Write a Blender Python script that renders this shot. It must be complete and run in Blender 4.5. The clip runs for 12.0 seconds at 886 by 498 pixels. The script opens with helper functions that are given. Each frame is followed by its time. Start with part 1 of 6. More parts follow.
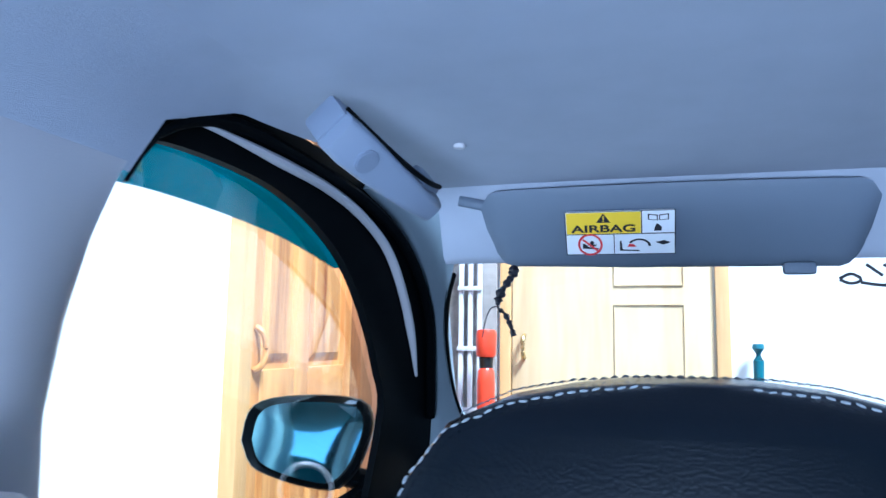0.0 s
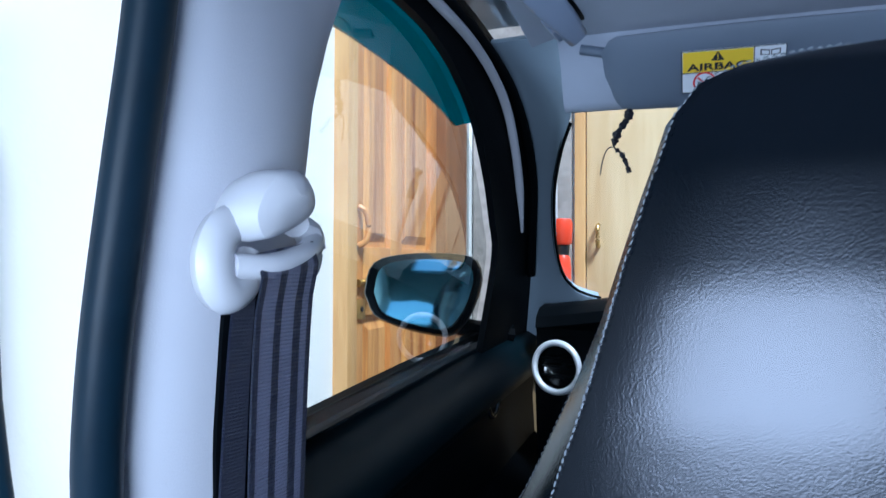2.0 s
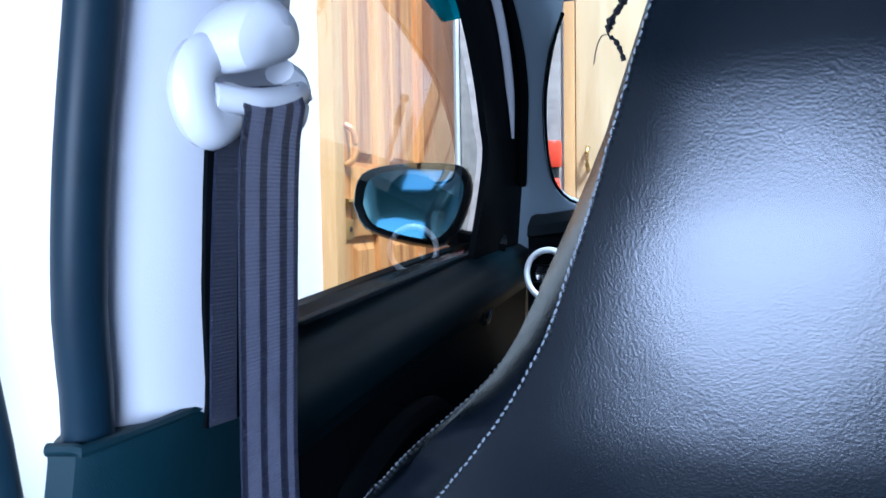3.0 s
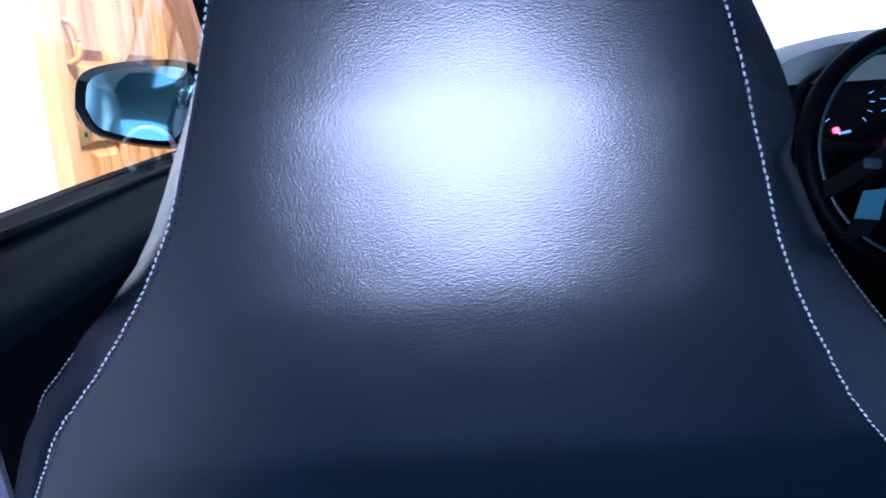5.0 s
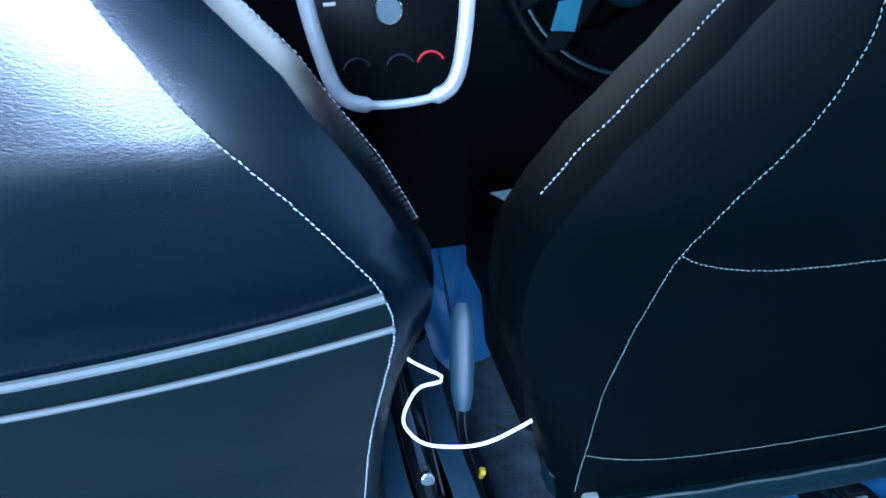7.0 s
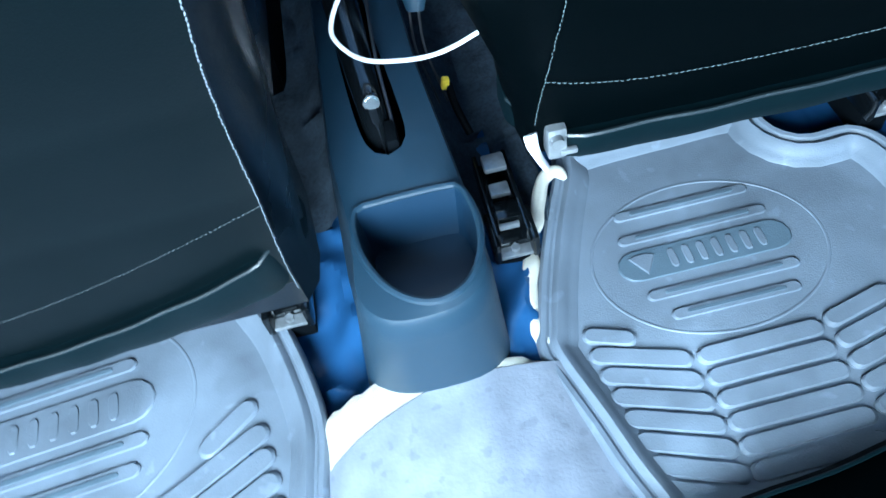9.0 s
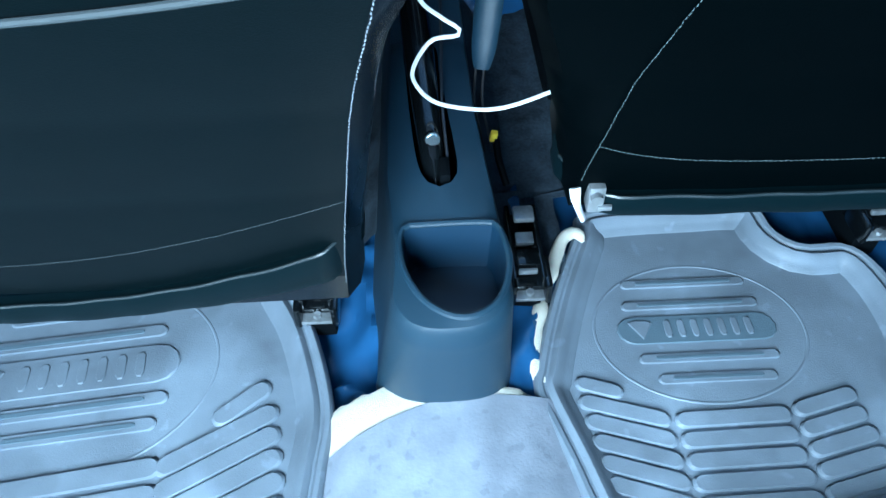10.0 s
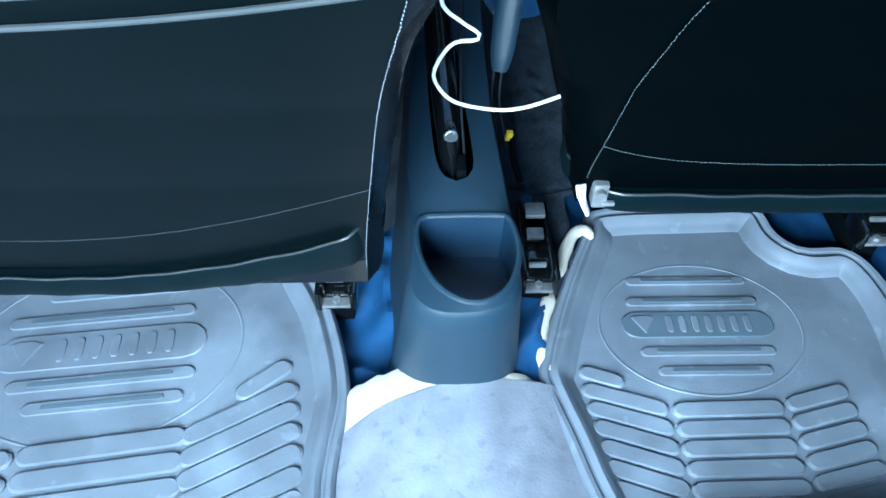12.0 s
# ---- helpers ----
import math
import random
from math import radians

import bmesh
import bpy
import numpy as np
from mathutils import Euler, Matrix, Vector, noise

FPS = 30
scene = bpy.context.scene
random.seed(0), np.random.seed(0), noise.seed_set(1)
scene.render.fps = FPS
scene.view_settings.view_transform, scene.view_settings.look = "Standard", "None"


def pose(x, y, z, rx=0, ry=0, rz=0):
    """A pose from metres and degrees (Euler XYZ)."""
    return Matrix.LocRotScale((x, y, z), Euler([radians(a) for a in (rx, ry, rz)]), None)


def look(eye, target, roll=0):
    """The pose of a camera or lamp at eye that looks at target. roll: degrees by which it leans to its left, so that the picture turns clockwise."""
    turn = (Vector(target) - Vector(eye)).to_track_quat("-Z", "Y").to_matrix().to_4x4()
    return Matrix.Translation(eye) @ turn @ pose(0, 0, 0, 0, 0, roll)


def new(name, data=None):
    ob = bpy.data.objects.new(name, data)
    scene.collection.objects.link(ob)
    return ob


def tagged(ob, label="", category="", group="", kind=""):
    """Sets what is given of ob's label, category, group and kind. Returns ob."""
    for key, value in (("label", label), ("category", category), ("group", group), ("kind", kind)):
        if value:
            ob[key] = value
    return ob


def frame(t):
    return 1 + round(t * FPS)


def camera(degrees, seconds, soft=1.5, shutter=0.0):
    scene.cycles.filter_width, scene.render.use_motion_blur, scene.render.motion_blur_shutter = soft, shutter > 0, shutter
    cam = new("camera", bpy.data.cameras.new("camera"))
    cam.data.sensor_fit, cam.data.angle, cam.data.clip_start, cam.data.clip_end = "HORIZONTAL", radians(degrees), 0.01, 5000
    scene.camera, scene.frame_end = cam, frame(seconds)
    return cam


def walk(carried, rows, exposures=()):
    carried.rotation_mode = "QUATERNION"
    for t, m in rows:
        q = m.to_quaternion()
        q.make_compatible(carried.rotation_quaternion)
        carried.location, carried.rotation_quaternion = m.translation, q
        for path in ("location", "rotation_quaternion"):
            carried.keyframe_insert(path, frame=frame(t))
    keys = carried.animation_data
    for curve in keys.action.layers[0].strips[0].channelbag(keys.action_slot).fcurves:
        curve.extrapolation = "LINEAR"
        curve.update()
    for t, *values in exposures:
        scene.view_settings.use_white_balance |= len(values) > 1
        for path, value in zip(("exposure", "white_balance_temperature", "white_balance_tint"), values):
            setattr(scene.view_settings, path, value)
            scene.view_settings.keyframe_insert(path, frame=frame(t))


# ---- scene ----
cam = camera(62.0, 12.0, shutter=0.2)
PATH = [
    (0, (-0.352, 0.165, 0.961), (-0.875, 2.080, 1.210), 0.9),
    (0.2, (-0.357, 0.100, 0.959), (-0.895, 2.015, 1.185), 0.7),
    (0.5, (-0.341, 0.032, 0.950), (-0.932, 1.932, 1.156), 0.7),
    (1, (-0.372, 0.019, 0.921), (-1.008, 1.908, 1.089), 1.5),
    (1.5, (-0.389, 0.03, 0.897), (-1.033, 1.916, 1.059), 0.1),
    (2, (-0.411, 0.048, 0.857), (-1.064, 1.938, 0.896), 0.2),
    (2.5, (-0.428, 0.056, 0.827), (-1.09, 1.943, 0.79), -1.1),
    (3, (-0.421, 0.064, 0.799), (-1.043, 1.961, 0.686), -0.9),
    (3.5, (-0.416, 0.082, 0.766), (-0.912, 2.008, 0.556), -3.1),
    (5.5, (-0.286, 0.027, 0.804), (-0.287, 1.969, 0.322), -2.7),
    (6, (-0.228, 0.073, 0.792), (-0.194, 1.994, 0.238), -2.4),
    (6.5, (-0.162, 0.071, 0.737), (-0.071, 1.967, 0.104), -4.3),
    (6.7, (-0.13, 0.049, 0.713), (0.07, 1.926, 0.05), -4.3),
    (8.3, (-0.056, 0.166, 0.659), (0.009, 1.679, -0.648), -10.9),
    (8.5, (-0.057, 0.171, 0.635), (-0.002, 1.597, -0.766), -18.4),
    (9, (-0.027, 0.200, 0.607), (-0.013, 1.409, -0.986), -13.1),
    (9.5, (-0.047, 0.188, 0.599), (0.009, 1.343, -1.033), -4.6),
    (10, (-0.069, 0.131, 0.659), (-0.017, 1.450, -0.844), -0.7),
    (10.5, (-0.062, 0.103, 0.677), (-0.152, 1.440, -0.808), -4.9),
    (11, (-0.067, 0.115, 0.668), (-0.110, 1.422, -0.845), -1.4),
    (11.5, (-0.068, 0.096, 0.683), (-0.085, 1.404, -0.831), -1.1),
    (12, (-0.070, 0.092, 0.689), (-0.058, 1.411, -0.815), -0.2),
]
EXPOSURE = [(0, 1.35, 4700, 3), (1, 0.88, 4950, 4), (2, 0.55, 4980, 3), (3, 0.95, 4850, 6), (3.7, 1.4, 4750, 10), (5.5, 1.62, 5000, 21), (6.1, 1.87, 4550, 15), (6.7, 2.27, 4500, 6), (8.3, 3.4, 5050, -10), (8.5, 3.4, 5050, -10), (8.8, 2.75, 5100, -8), (9.2, 2.05, 4900, -8), (9.5, 1.65, 4750, -10), (10, 2.05, 4850, -12), (10.5, 2.6, 5050, -8), (11, 2.3, 5150, -6), (12, 2.12, 5000, -9)]
walk(cam, [(t, look(e, g, r)) for t, e, g, r in PATH], EXPOSURE)

# ---- daylight ----
world = bpy.data.worlds.new("sky")
scene.world = world
world.use_nodes = True
wn = world.node_tree
sky = wn.nodes.new("ShaderNodeTexSky")
sky.sky_type, sky.sun_disc = "NISHITA", False
sky.sun_elevation, sky.sun_rotation = radians(56), radians(133)
bg = wn.nodes["Background"]
bg.inputs["Strength"].default_value = 0.15
wn.links.new(sky.outputs["Color"], bg.inputs["Color"])


def lamp(name, kind, m, energy, color=(1, 1, 1), **settings):
    data = bpy.data.lights.new(name, kind)
    data.energy, data.color = energy, color
    for key, value in settings.items():
        if key == "size":
            data.size = value
        if key == "size_y":
            data.shape, data.size_y = "ELLIPSE", value
        if key == "angle":
            data.angle = value
    ob = new(name, data)
    ob.matrix_world = m
    return ob


# thin overcast: a soft sun from behind and above
lamp("sun", "SUN", look((0, 0, 5), (-2.6, 2.4, 0)), 5.0, (1.0, 0.96, 0.9), angle=radians(14))
# added fill lamp at the unseen rear; gives the seat backs their highlight
lamp("rear_fill_lamp", "AREA", look((-0.34, -0.66, 0.64), (-0.34, 0.10, -0.28)), 25.0, (0.94, 0.95, 1.0), size=0.60, size_y=0.92)

FLOOR = -0.05
GROUND = -0.36

# ---- materials ----


def mat(name, color, rough=0.5, metal=0.0, vary=0.12, scale=30.0, bump=0.0, bump_scale=200.0, spec=0.5, coat=0.0, stain=0.0):
    """A surface with colour variation at two scales, uneven gloss and fine relief."""
    m = bpy.data.materials.new(name)
    m.use_nodes = True
    nt = m.node_tree
    b = nt.nodes["Principled BSDF"]
    b.inputs["Metallic"].default_value = metal
    b.inputs["Specular IOR Level"].default_value = spec
    b.inputs["Coat Weight"].default_value = coat
    co = nt.nodes.new("ShaderNodeTexCoord")
    n1, n2 = nt.nodes.new("ShaderNodeTexNoise"), nt.nodes.new("ShaderNodeTexNoise")
    n1.inputs["Scale"].default_value, n2.inputs["Scale"].default_value = scale, scale / 7.0
    n1.inputs["Detail"].default_value = n2.inputs["Detail"].default_value = 5
    for n in (n1, n2):
        nt.links.new(co.outputs["Object"], n.inputs["Vector"])
    mix = nt.nodes.new("ShaderNodeMath")
    mix.operation = "ADD"
    nt.links.new(n1.outputs["Fac"], mix.inputs[0])
    nt.links.new(n2.outputs["Fac"], mix.inputs[1])
    ramp = nt.nodes.new("ShaderNodeMapRange")
    ramp.inputs["From Min"].default_value, ramp.inputs["From Max"].default_value = 0.65, 1.35
    ramp.inputs["To Min"].default_value, ramp.inputs["To Max"].default_value = 1 - vary - stain, 1 + vary
    nt.links.new(mix.outputs[0], ramp.inputs["Value"])
    col = nt.nodes.new("ShaderNodeVectorMath")
    col.operation = "SCALE"
    col.inputs[0].default_value = color[:3]
    nt.links.new(ramp.outputs["Result"], col.inputs["Scale"])
    nt.links.new(col.outputs["Vector"], b.inputs["Base Color"])
    rr = nt.nodes.new("ShaderNodeMapRange")
    rr.inputs["To Min"].default_value, rr.inputs["To Max"].default_value = max(0.02, rough - 0.08), min(1, rough + 0.08)
    nt.links.new(n2.outputs["Fac"], rr.inputs["Value"])
    nt.links.new(rr.outputs["Result"], b.inputs["Roughness"])
    if bump:
        n3 = nt.nodes.new("ShaderNodeTexNoise")
        n3.inputs["Scale"].default_value, n3.inputs["Detail"].default_value = bump_scale, 3
        nt.links.new(co.outputs["Object"], n3.inputs["Vector"])
        bp = nt.nodes.new("ShaderNodeBump")
        bp.inputs["Strength"].default_value, bp.inputs["Distance"].default_value = bump, 0.002
        nt.links.new(n3.outputs["Fac"], bp.inputs["Height"])
        nt.links.new(bp.outputs["Normal"], b.inputs["Normal"])
    return m


def leather(name, color, rough=0.42, spec=0.5, sheen=(1, 1, 1)):
    """Pebbled synthetic leather: a cell grain of about two millimetres over soft dents."""
    m = mat(name, color, rough, vary=0.10, scale=18, spec=spec)
    nt = m.node_tree
    b = nt.nodes["Principled BSDF"]
    b.inputs["Specular Tint"].default_value = (*sheen, 1)
    co = nt.nodes.new("ShaderNodeTexCoord")
    v = nt.nodes.new("ShaderNodeTexVoronoi")
    v.feature, v.inputs["Scale"].default_value = "SMOOTH_F1", 1150
    v.inputs["Randomness"].default_value = 1.0
    w = nt.nodes.new("ShaderNodeTexNoise")
    w.inputs["Scale"].default_value, w.inputs["Detail"].default_value = 220, 2
    d = nt.nodes.new("ShaderNodeVectorMath")
    d.operation = "MULTIPLY_ADD"
    d.inputs[1].default_value = (0.0008, 0.0008, 0.0008)
    nt.links.new(co.outputs["Object"], w.inputs["Vector"])
    nt.links.new(w.outputs["Color"], d.inputs[0])
    st = nt.nodes.new("ShaderNodeMapping")
    st.inputs["Scale"].default_value = (0.8, 1, 1)
    nt.links.new(co.outputs["Object"], st.inputs["Vector"])
    nt.links.new(st.outputs["Vector"], d.inputs[2])
    nt.links.new(d.outputs["Vector"], v.inputs["Vector"])
    soft = nt.nodes.new("ShaderNodeTexNoise")
    soft.inputs["Scale"].default_value = 9
    nt.links.new(co.outputs["Object"], soft.inputs["Vector"])
    b1, b2 = nt.nodes.new("ShaderNodeBump"), nt.nodes.new("ShaderNodeBump")
    b1.inputs["Strength"].default_value, b1.inputs["Distance"].default_value = 0.07, 0.02
    b2.inputs["Strength"].default_value, b2.inputs["Distance"].default_value = 0.11, 0.0006
    nt.links.new(soft.outputs["Fac"], b1.inputs["Height"])
    nt.links.new(v.outputs["Distance"], b2.inputs["Height"])
    nt.links.new(b1.outputs["Normal"], b2.inputs["Normal"])
    nt.links.new(b2.outputs["Normal"], b.inputs["Normal"])
    return m


def wood(name, dark, light, along="Z", rough=0.4, rings=14.0, stretch=0.10):
    """Varnished softwood with long grain and a few broad tongues of darker heartwood."""
    m = bpy.data.materials.new(name)
    m.use_nodes = True
    nt = m.node_tree
    b = nt.nodes["Principled BSDF"]
    co, mp = nt.nodes.new("ShaderNodeTexCoord"), nt.nodes.new("ShaderNodeMapping")
    mp.inputs["Scale"].default_value = (1, 1, stretch) if along == "Z" else (stretch, 1, 1)
    nt.links.new(co.outputs["Object"], mp.inputs["Vector"])
    info = nt.nodes.new("ShaderNodeObjectInfo")
    off = nt.nodes.new("ShaderNodeVectorMath")
    off.operation = "ADD"
    nt.links.new(mp.outputs["Vector"], off.inputs[0])
    nt.links.new(info.outputs["Random"], off.inputs[1])
    n, f = nt.nodes.new("ShaderNodeTexNoise"), nt.nodes.new("ShaderNodeTexNoise")
    n.inputs["Scale"].default_value, n.inputs["Detail"].default_value, n.inputs["Distortion"].default_value = rings, 4, 0.6
    f.inputs["Scale"].default_value, f.inputs["Detail"].default_value = rings * 11, 3
    for x in (n, f):
        nt.links.new(off.outputs["Vector"], x.inputs["Vector"])
    mul = nt.nodes.new("ShaderNodeMath")
    mul.operation = "MULTIPLY_ADD"
    mul.inputs[1].default_value = 0.45
    nt.links.new(f.outputs["Fac"], mul.inputs[0])
    nt.links.new(n.outputs["Fac"], mul.inputs[2])
    ramp = nt.nodes.new("ShaderNodeValToRGB")
    ramp.color_ramp.elements[0].position, ramp.color_ramp.elements[1].position = 0.50, 0.86
    ramp.color_ramp.elements[0].color, ramp.color_ramp.elements[1].color = (*dark, 1), (*light, 1)
    nt.links.new(mul.outputs[0], ramp.inputs["Fac"])
    nt.links.new(ramp.outputs["Color"], b.inputs["Base Color"])
    b.inputs["Roughness"].default_value = rough
    bp = nt.nodes.new("ShaderNodeBump")
    bp.inputs["Strength"].default_value, bp.inputs["Distance"].default_value = 0.15, 0.001
    nt.links.new(f.outputs["Fac"], bp.inputs["Height"])
    nt.links.new(bp.outputs["Normal"], b.inputs["Normal"])
    return m


def glass(name, tint=(1, 1, 1), gloss=0.10, rough=0.0, milk=None):
    """A thin pane: it lets light through with a tint and mirrors a part of it."""
    m = bpy.data.materials.new(name)
    m.use_nodes = True
    nt = m.node_tree
    out = nt.nodes["Material Output"]
    nt.nodes.remove(nt.nodes["Principled BSDF"])
    tr, gl, mx = nt.nodes.new("ShaderNodeBsdfTransparent"), nt.nodes.new("ShaderNodeBsdfGlossy"), nt.nodes.new("ShaderNodeMixShader")
    tr.inputs["Color"].default_value = (*tint, 1)
    gl.inputs["Roughness"].default_value = rough
    lw, pw, ma = nt.nodes.new("ShaderNodeLayerWeight"), nt.nodes.new("ShaderNodeMath"), nt.nodes.new("ShaderNodeMath")
    lw.inputs["Blend"].default_value = 0.5
    pw.operation, ma.operation = "POWER", "MULTIPLY_ADD"
    pw.inputs[1].default_value = 4.0
    ma.inputs[1].default_value, ma.inputs[2].default_value = 0.8, gloss
    nt.links.new(lw.outputs["Facing"], pw.inputs[0])
    nt.links.new(pw.outputs[0], ma.inputs[0])
    nt.links.new(ma.outputs[0], mx.inputs["Fac"])
    nt.links.new(tr.outputs["BSDF"], mx.inputs[1])
    nt.links.new(gl.outputs["BSDF"], mx.inputs[2])
    nt.links.new(mx.outputs["Shader"], out.inputs["Surface"])
    if milk:
        ts, m2 = nt.nodes.new("ShaderNodeBsdfTranslucent"), nt.nodes.new("ShaderNodeMixShader")
        ts.inputs["Color"].default_value = (*milk, 1)
        m2.inputs["Fac"].default_value = 0.5
        nt.links.new(tr.outputs["BSDF"], m2.inputs[1])
        nt.links.new(ts.outputs["BSDF"], m2.inputs[2])
        nt.links.new(m2.outputs["Shader"], mx.inputs[1])
    return m


def glow(name, color, strength):
    m = bpy.data.materials.new(name)
    m.use_nodes = True
    b = m.node_tree.nodes["Principled BSDF"]
    b.inputs["Base Color"].default_value = (*color, 1)
    b.inputs["Emission Color"].default_value = (*color, 1)
    b.inputs["Emission Strength"].default_value = strength
    return m


PILLAR = mat("blue_grey_trim", (0.28, 0.35, 0.43), 0.55, vary=0.03, scale=12, bump=0.10, bump_scale=900)
TRIM = mat("pale_grey_trim", (0.48, 0.485, 0.54), 0.55, vary=0.03, scale=12, bump=0.10, bump_scale=900)
HEAD = mat("headliner_cloth", (0.39, 0.425, 0.52), 0.9, vary=0.05, scale=25, bump=0.35, bump_scale=1400, spec=0.2)
VISOR = mat("sun_visor_vinyl", (0.13, 0.16, 0.22), 0.6, vary=0.04, scale=20, bump=0.15, bump_scale=900)
GRIP = mat("grip_plastic", (0.20, 0.235, 0.32), 0.42, vary=0.03, scale=20, bump=0.08, bump_scale=900)
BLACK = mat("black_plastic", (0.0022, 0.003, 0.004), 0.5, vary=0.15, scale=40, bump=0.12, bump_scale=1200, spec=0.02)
GLOSSBLACK = mat("gloss_black", (0.003, 0.004, 0.005), 0.14, vary=0.1, scale=30, spec=0.5)
RUBBER = mat("black_rubber_seal", (0.004, 0.014, 0.026), 0.5, vary=0.2, scale=40, spec=0.25)
DARKTRIM = mat("dark_grey_trim", (0.0025, 0.016, 0.024), 0.5, vary=0.1, scale=30, bump=0.15, bump_scale=1100, spec=0.28)
LEDGE = mat("door_ledge_pad", (0.001, 0.005, 0.008), 0.5, vary=0.1, scale=30, bump=0.15, bump_scale=900, spec=0.08)
HOUSING = mat("mirror_housing", (0.002, 0.003, 0.004), 0.3, vary=0.1, scale=30, spec=0.12)
LEATHER = leather("navy_leather", (0.0006, 0.0018, 0.0034), 0.25, 0.36, (0.85, 0.88, 1.0))
# seat leather darkened and dulled: shade put into the lower backrest
LOWSHADE = leather("lower_leather_shade", (0.0005, 0.0022, 0.0030), 0.44, 0.14)
LEATHER2 = leather("black_leather", (0.0002, 0.0008, 0.0011), 0.5, 0.025)
HEMSKIN = leather("hem_leather", (0.0014, 0.0050, 0.0068), 0.48, 0.10)
CUSHION = leather("grey_leather", (0.105, 0.14, 0.15), 0.5)
PIPING = leather("grey_piping", (0.040, 0.047, 0.052), 0.6, 0.1)
HEMEDGE = leather("hem_piping", (0.008, 0.013, 0.016), 0.38)
DASHPAD = mat("dashboard_pad", (0.085, 0.115, 0.120), 0.42, vary=0.1, scale=30, bump=0.15, bump_scale=900)
THREAD = mat("white_thread", (0.17, 0.19, 0.22), 0.7, vary=0.1, scale=300)
# white thread darkened: dim light on the driver's seams put into colour
DIMTHREAD = mat("dim_thread", (0.075, 0.105, 0.11), 0.7, vary=0.1, scale=90)
INSERT = mat("satin_insert", (0.020, 0.085, 0.125), 0.36, vary=0.05, scale=40)
SILVER = mat("silver_trim", (0.72, 0.75, 0.80), 0.42, metal=0.35, vary=0.04, scale=40)
CHROME = mat("chrome", (0.85, 0.87, 0.9), 0.12, metal=1.0, vary=0.03, scale=40)
ZINC = mat("zinc_plate", (0.30, 0.32, 0.34), 0.38, metal=0.6, vary=0.3, scale=80, stain=0.2)
STEEL = mat("worn_steel", (0.07, 0.07, 0.075), 0.4, metal=0.85, vary=0.3, scale=60, stain=0.2)
WEB = mat("belt_webbing", (0.006, 0.009, 0.028), 0.40, vary=0.12, scale=60, bump=0.5, bump_scale=700)
WEBLIGHT = mat("belt_webbing_stripe", (0.105, 0.11, 0.17), 0.34, vary=0.12, scale=60, bump=0.5, bump_scale=700)


def ribbed(m, strength):
    """Adds the fine cross ribs of woven webbing."""
    nt = m.node_tree
    b = nt.nodes["Principled BSDF"]
    co, wv, bp = (nt.nodes.new(x) for x in ("ShaderNodeTexCoord", "ShaderNodeTexWave", "ShaderNodeBump"))
    wv.bands_direction = "Z"
    wv.inputs["Scale"].default_value, wv.inputs["Distortion"].default_value, wv.inputs["Detail Scale"].default_value = 130, 1.5, 40
    bp.inputs["Strength"].default_value, bp.inputs["Distance"].default_value = strength, 0.0012
    nt.links.new(co.outputs["Object"], wv.inputs["Vector"])
    nt.links.new(wv.outputs["Fac"], bp.inputs["Height"])
    nt.links.new(bp.outputs["Normal"], b.inputs["Normal"])
    b.inputs["Specular IOR Level"].default_value = 0.5


ribbed(WEB, 0.7)
ribbed(WEBLIGHT, 0.7)
IVORY = mat("ivory_plastic", (0.58, 0.58, 0.62), 0.4, vary=0.03, scale=20)
MAT = mat("grey_rubber_mat", (0.140, 0.166, 0.205), 0.55, vary=0.20, scale=15, bump=0.2, bump_scale=500, stain=0.10)
# mat rubber darkened, putting groove shade into slot ridges and one plate
MATSHADE = mat("grey_rubber_shade", (0.080, 0.110, 0.140), 0.5, vary=0.12, scale=24, bump=0.2, bump_scale=500)
def spotted(m, scale, edge, depth):
    """Scatters dark worn spots over a material's colour."""
    nt = m.node_tree
    b = nt.nodes["Principled BSDF"]
    was = b.inputs["Base Color"].links[0].from_socket
    co, n, r, k = (nt.nodes.new(x) for x in ("ShaderNodeTexCoord", "ShaderNodeTexNoise", "ShaderNodeMapRange", "ShaderNodeVectorMath"))
    n.inputs["Scale"].default_value, n.inputs["Detail"].default_value = scale, 2
    r.inputs["From Min"].default_value, r.inputs["From Max"].default_value = edge, edge + 0.06
    r.inputs["To Min"].default_value, r.inputs["To Max"].default_value = 1.0, depth
    k.operation = "SCALE"
    nt.links.new(co.outputs["Object"], n.inputs["Vector"])
    nt.links.new(n.outputs["Fac"], r.inputs["Value"])
    nt.links.new(was, k.inputs[0])
    nt.links.new(r.outputs["Result"], k.inputs["Scale"])
    nt.links.new(k.outputs["Vector"], b.inputs["Base Color"])


TUNNEL = mat("dusty_grey_vinyl", (0.24, 0.26, 0.31), 0.42, vary=0.16, scale=30, bump=0.25, bump_scale=260, stain=0.18)
spotted(TUNNEL, 62, 0.62, 0.84)
spotted(MAT, 11, 0.56, 0.86)
spotted(MAT, 6, 0.55, 1.22)
spotted(MAT, 40, 0.66, 1.25)
BLUEVINYL = mat("blue_vinyl_sheet", (0.026, 0.075, 0.185), 0.24, vary=0.25, scale=14, bump=0.1, bump_scale=120, spec=0.8)
FELT = mat("cream_felt", (0.62, 0.595, 0.52), 0.95, vary=0.06, scale=120, bump=0.9, bump_scale=900, spec=0.1)
CARPET = mat("black_carpet", (0.034, 0.046, 0.062), 0.95, vary=0.5, scale=220, bump=1.0, bump_scale=900, spec=0.1)
CONSOLE = mat("console_plastic", (0.011, 0.028, 0.048), 0.48, vary=0.06, scale=25, bump=0.25, bump_scale=1500)
POCKET = mat("console_pocket", (0.007, 0.021, 0.044), 0.46, vary=0.08, scale=25, bump=0.15, bump_scale=1500)
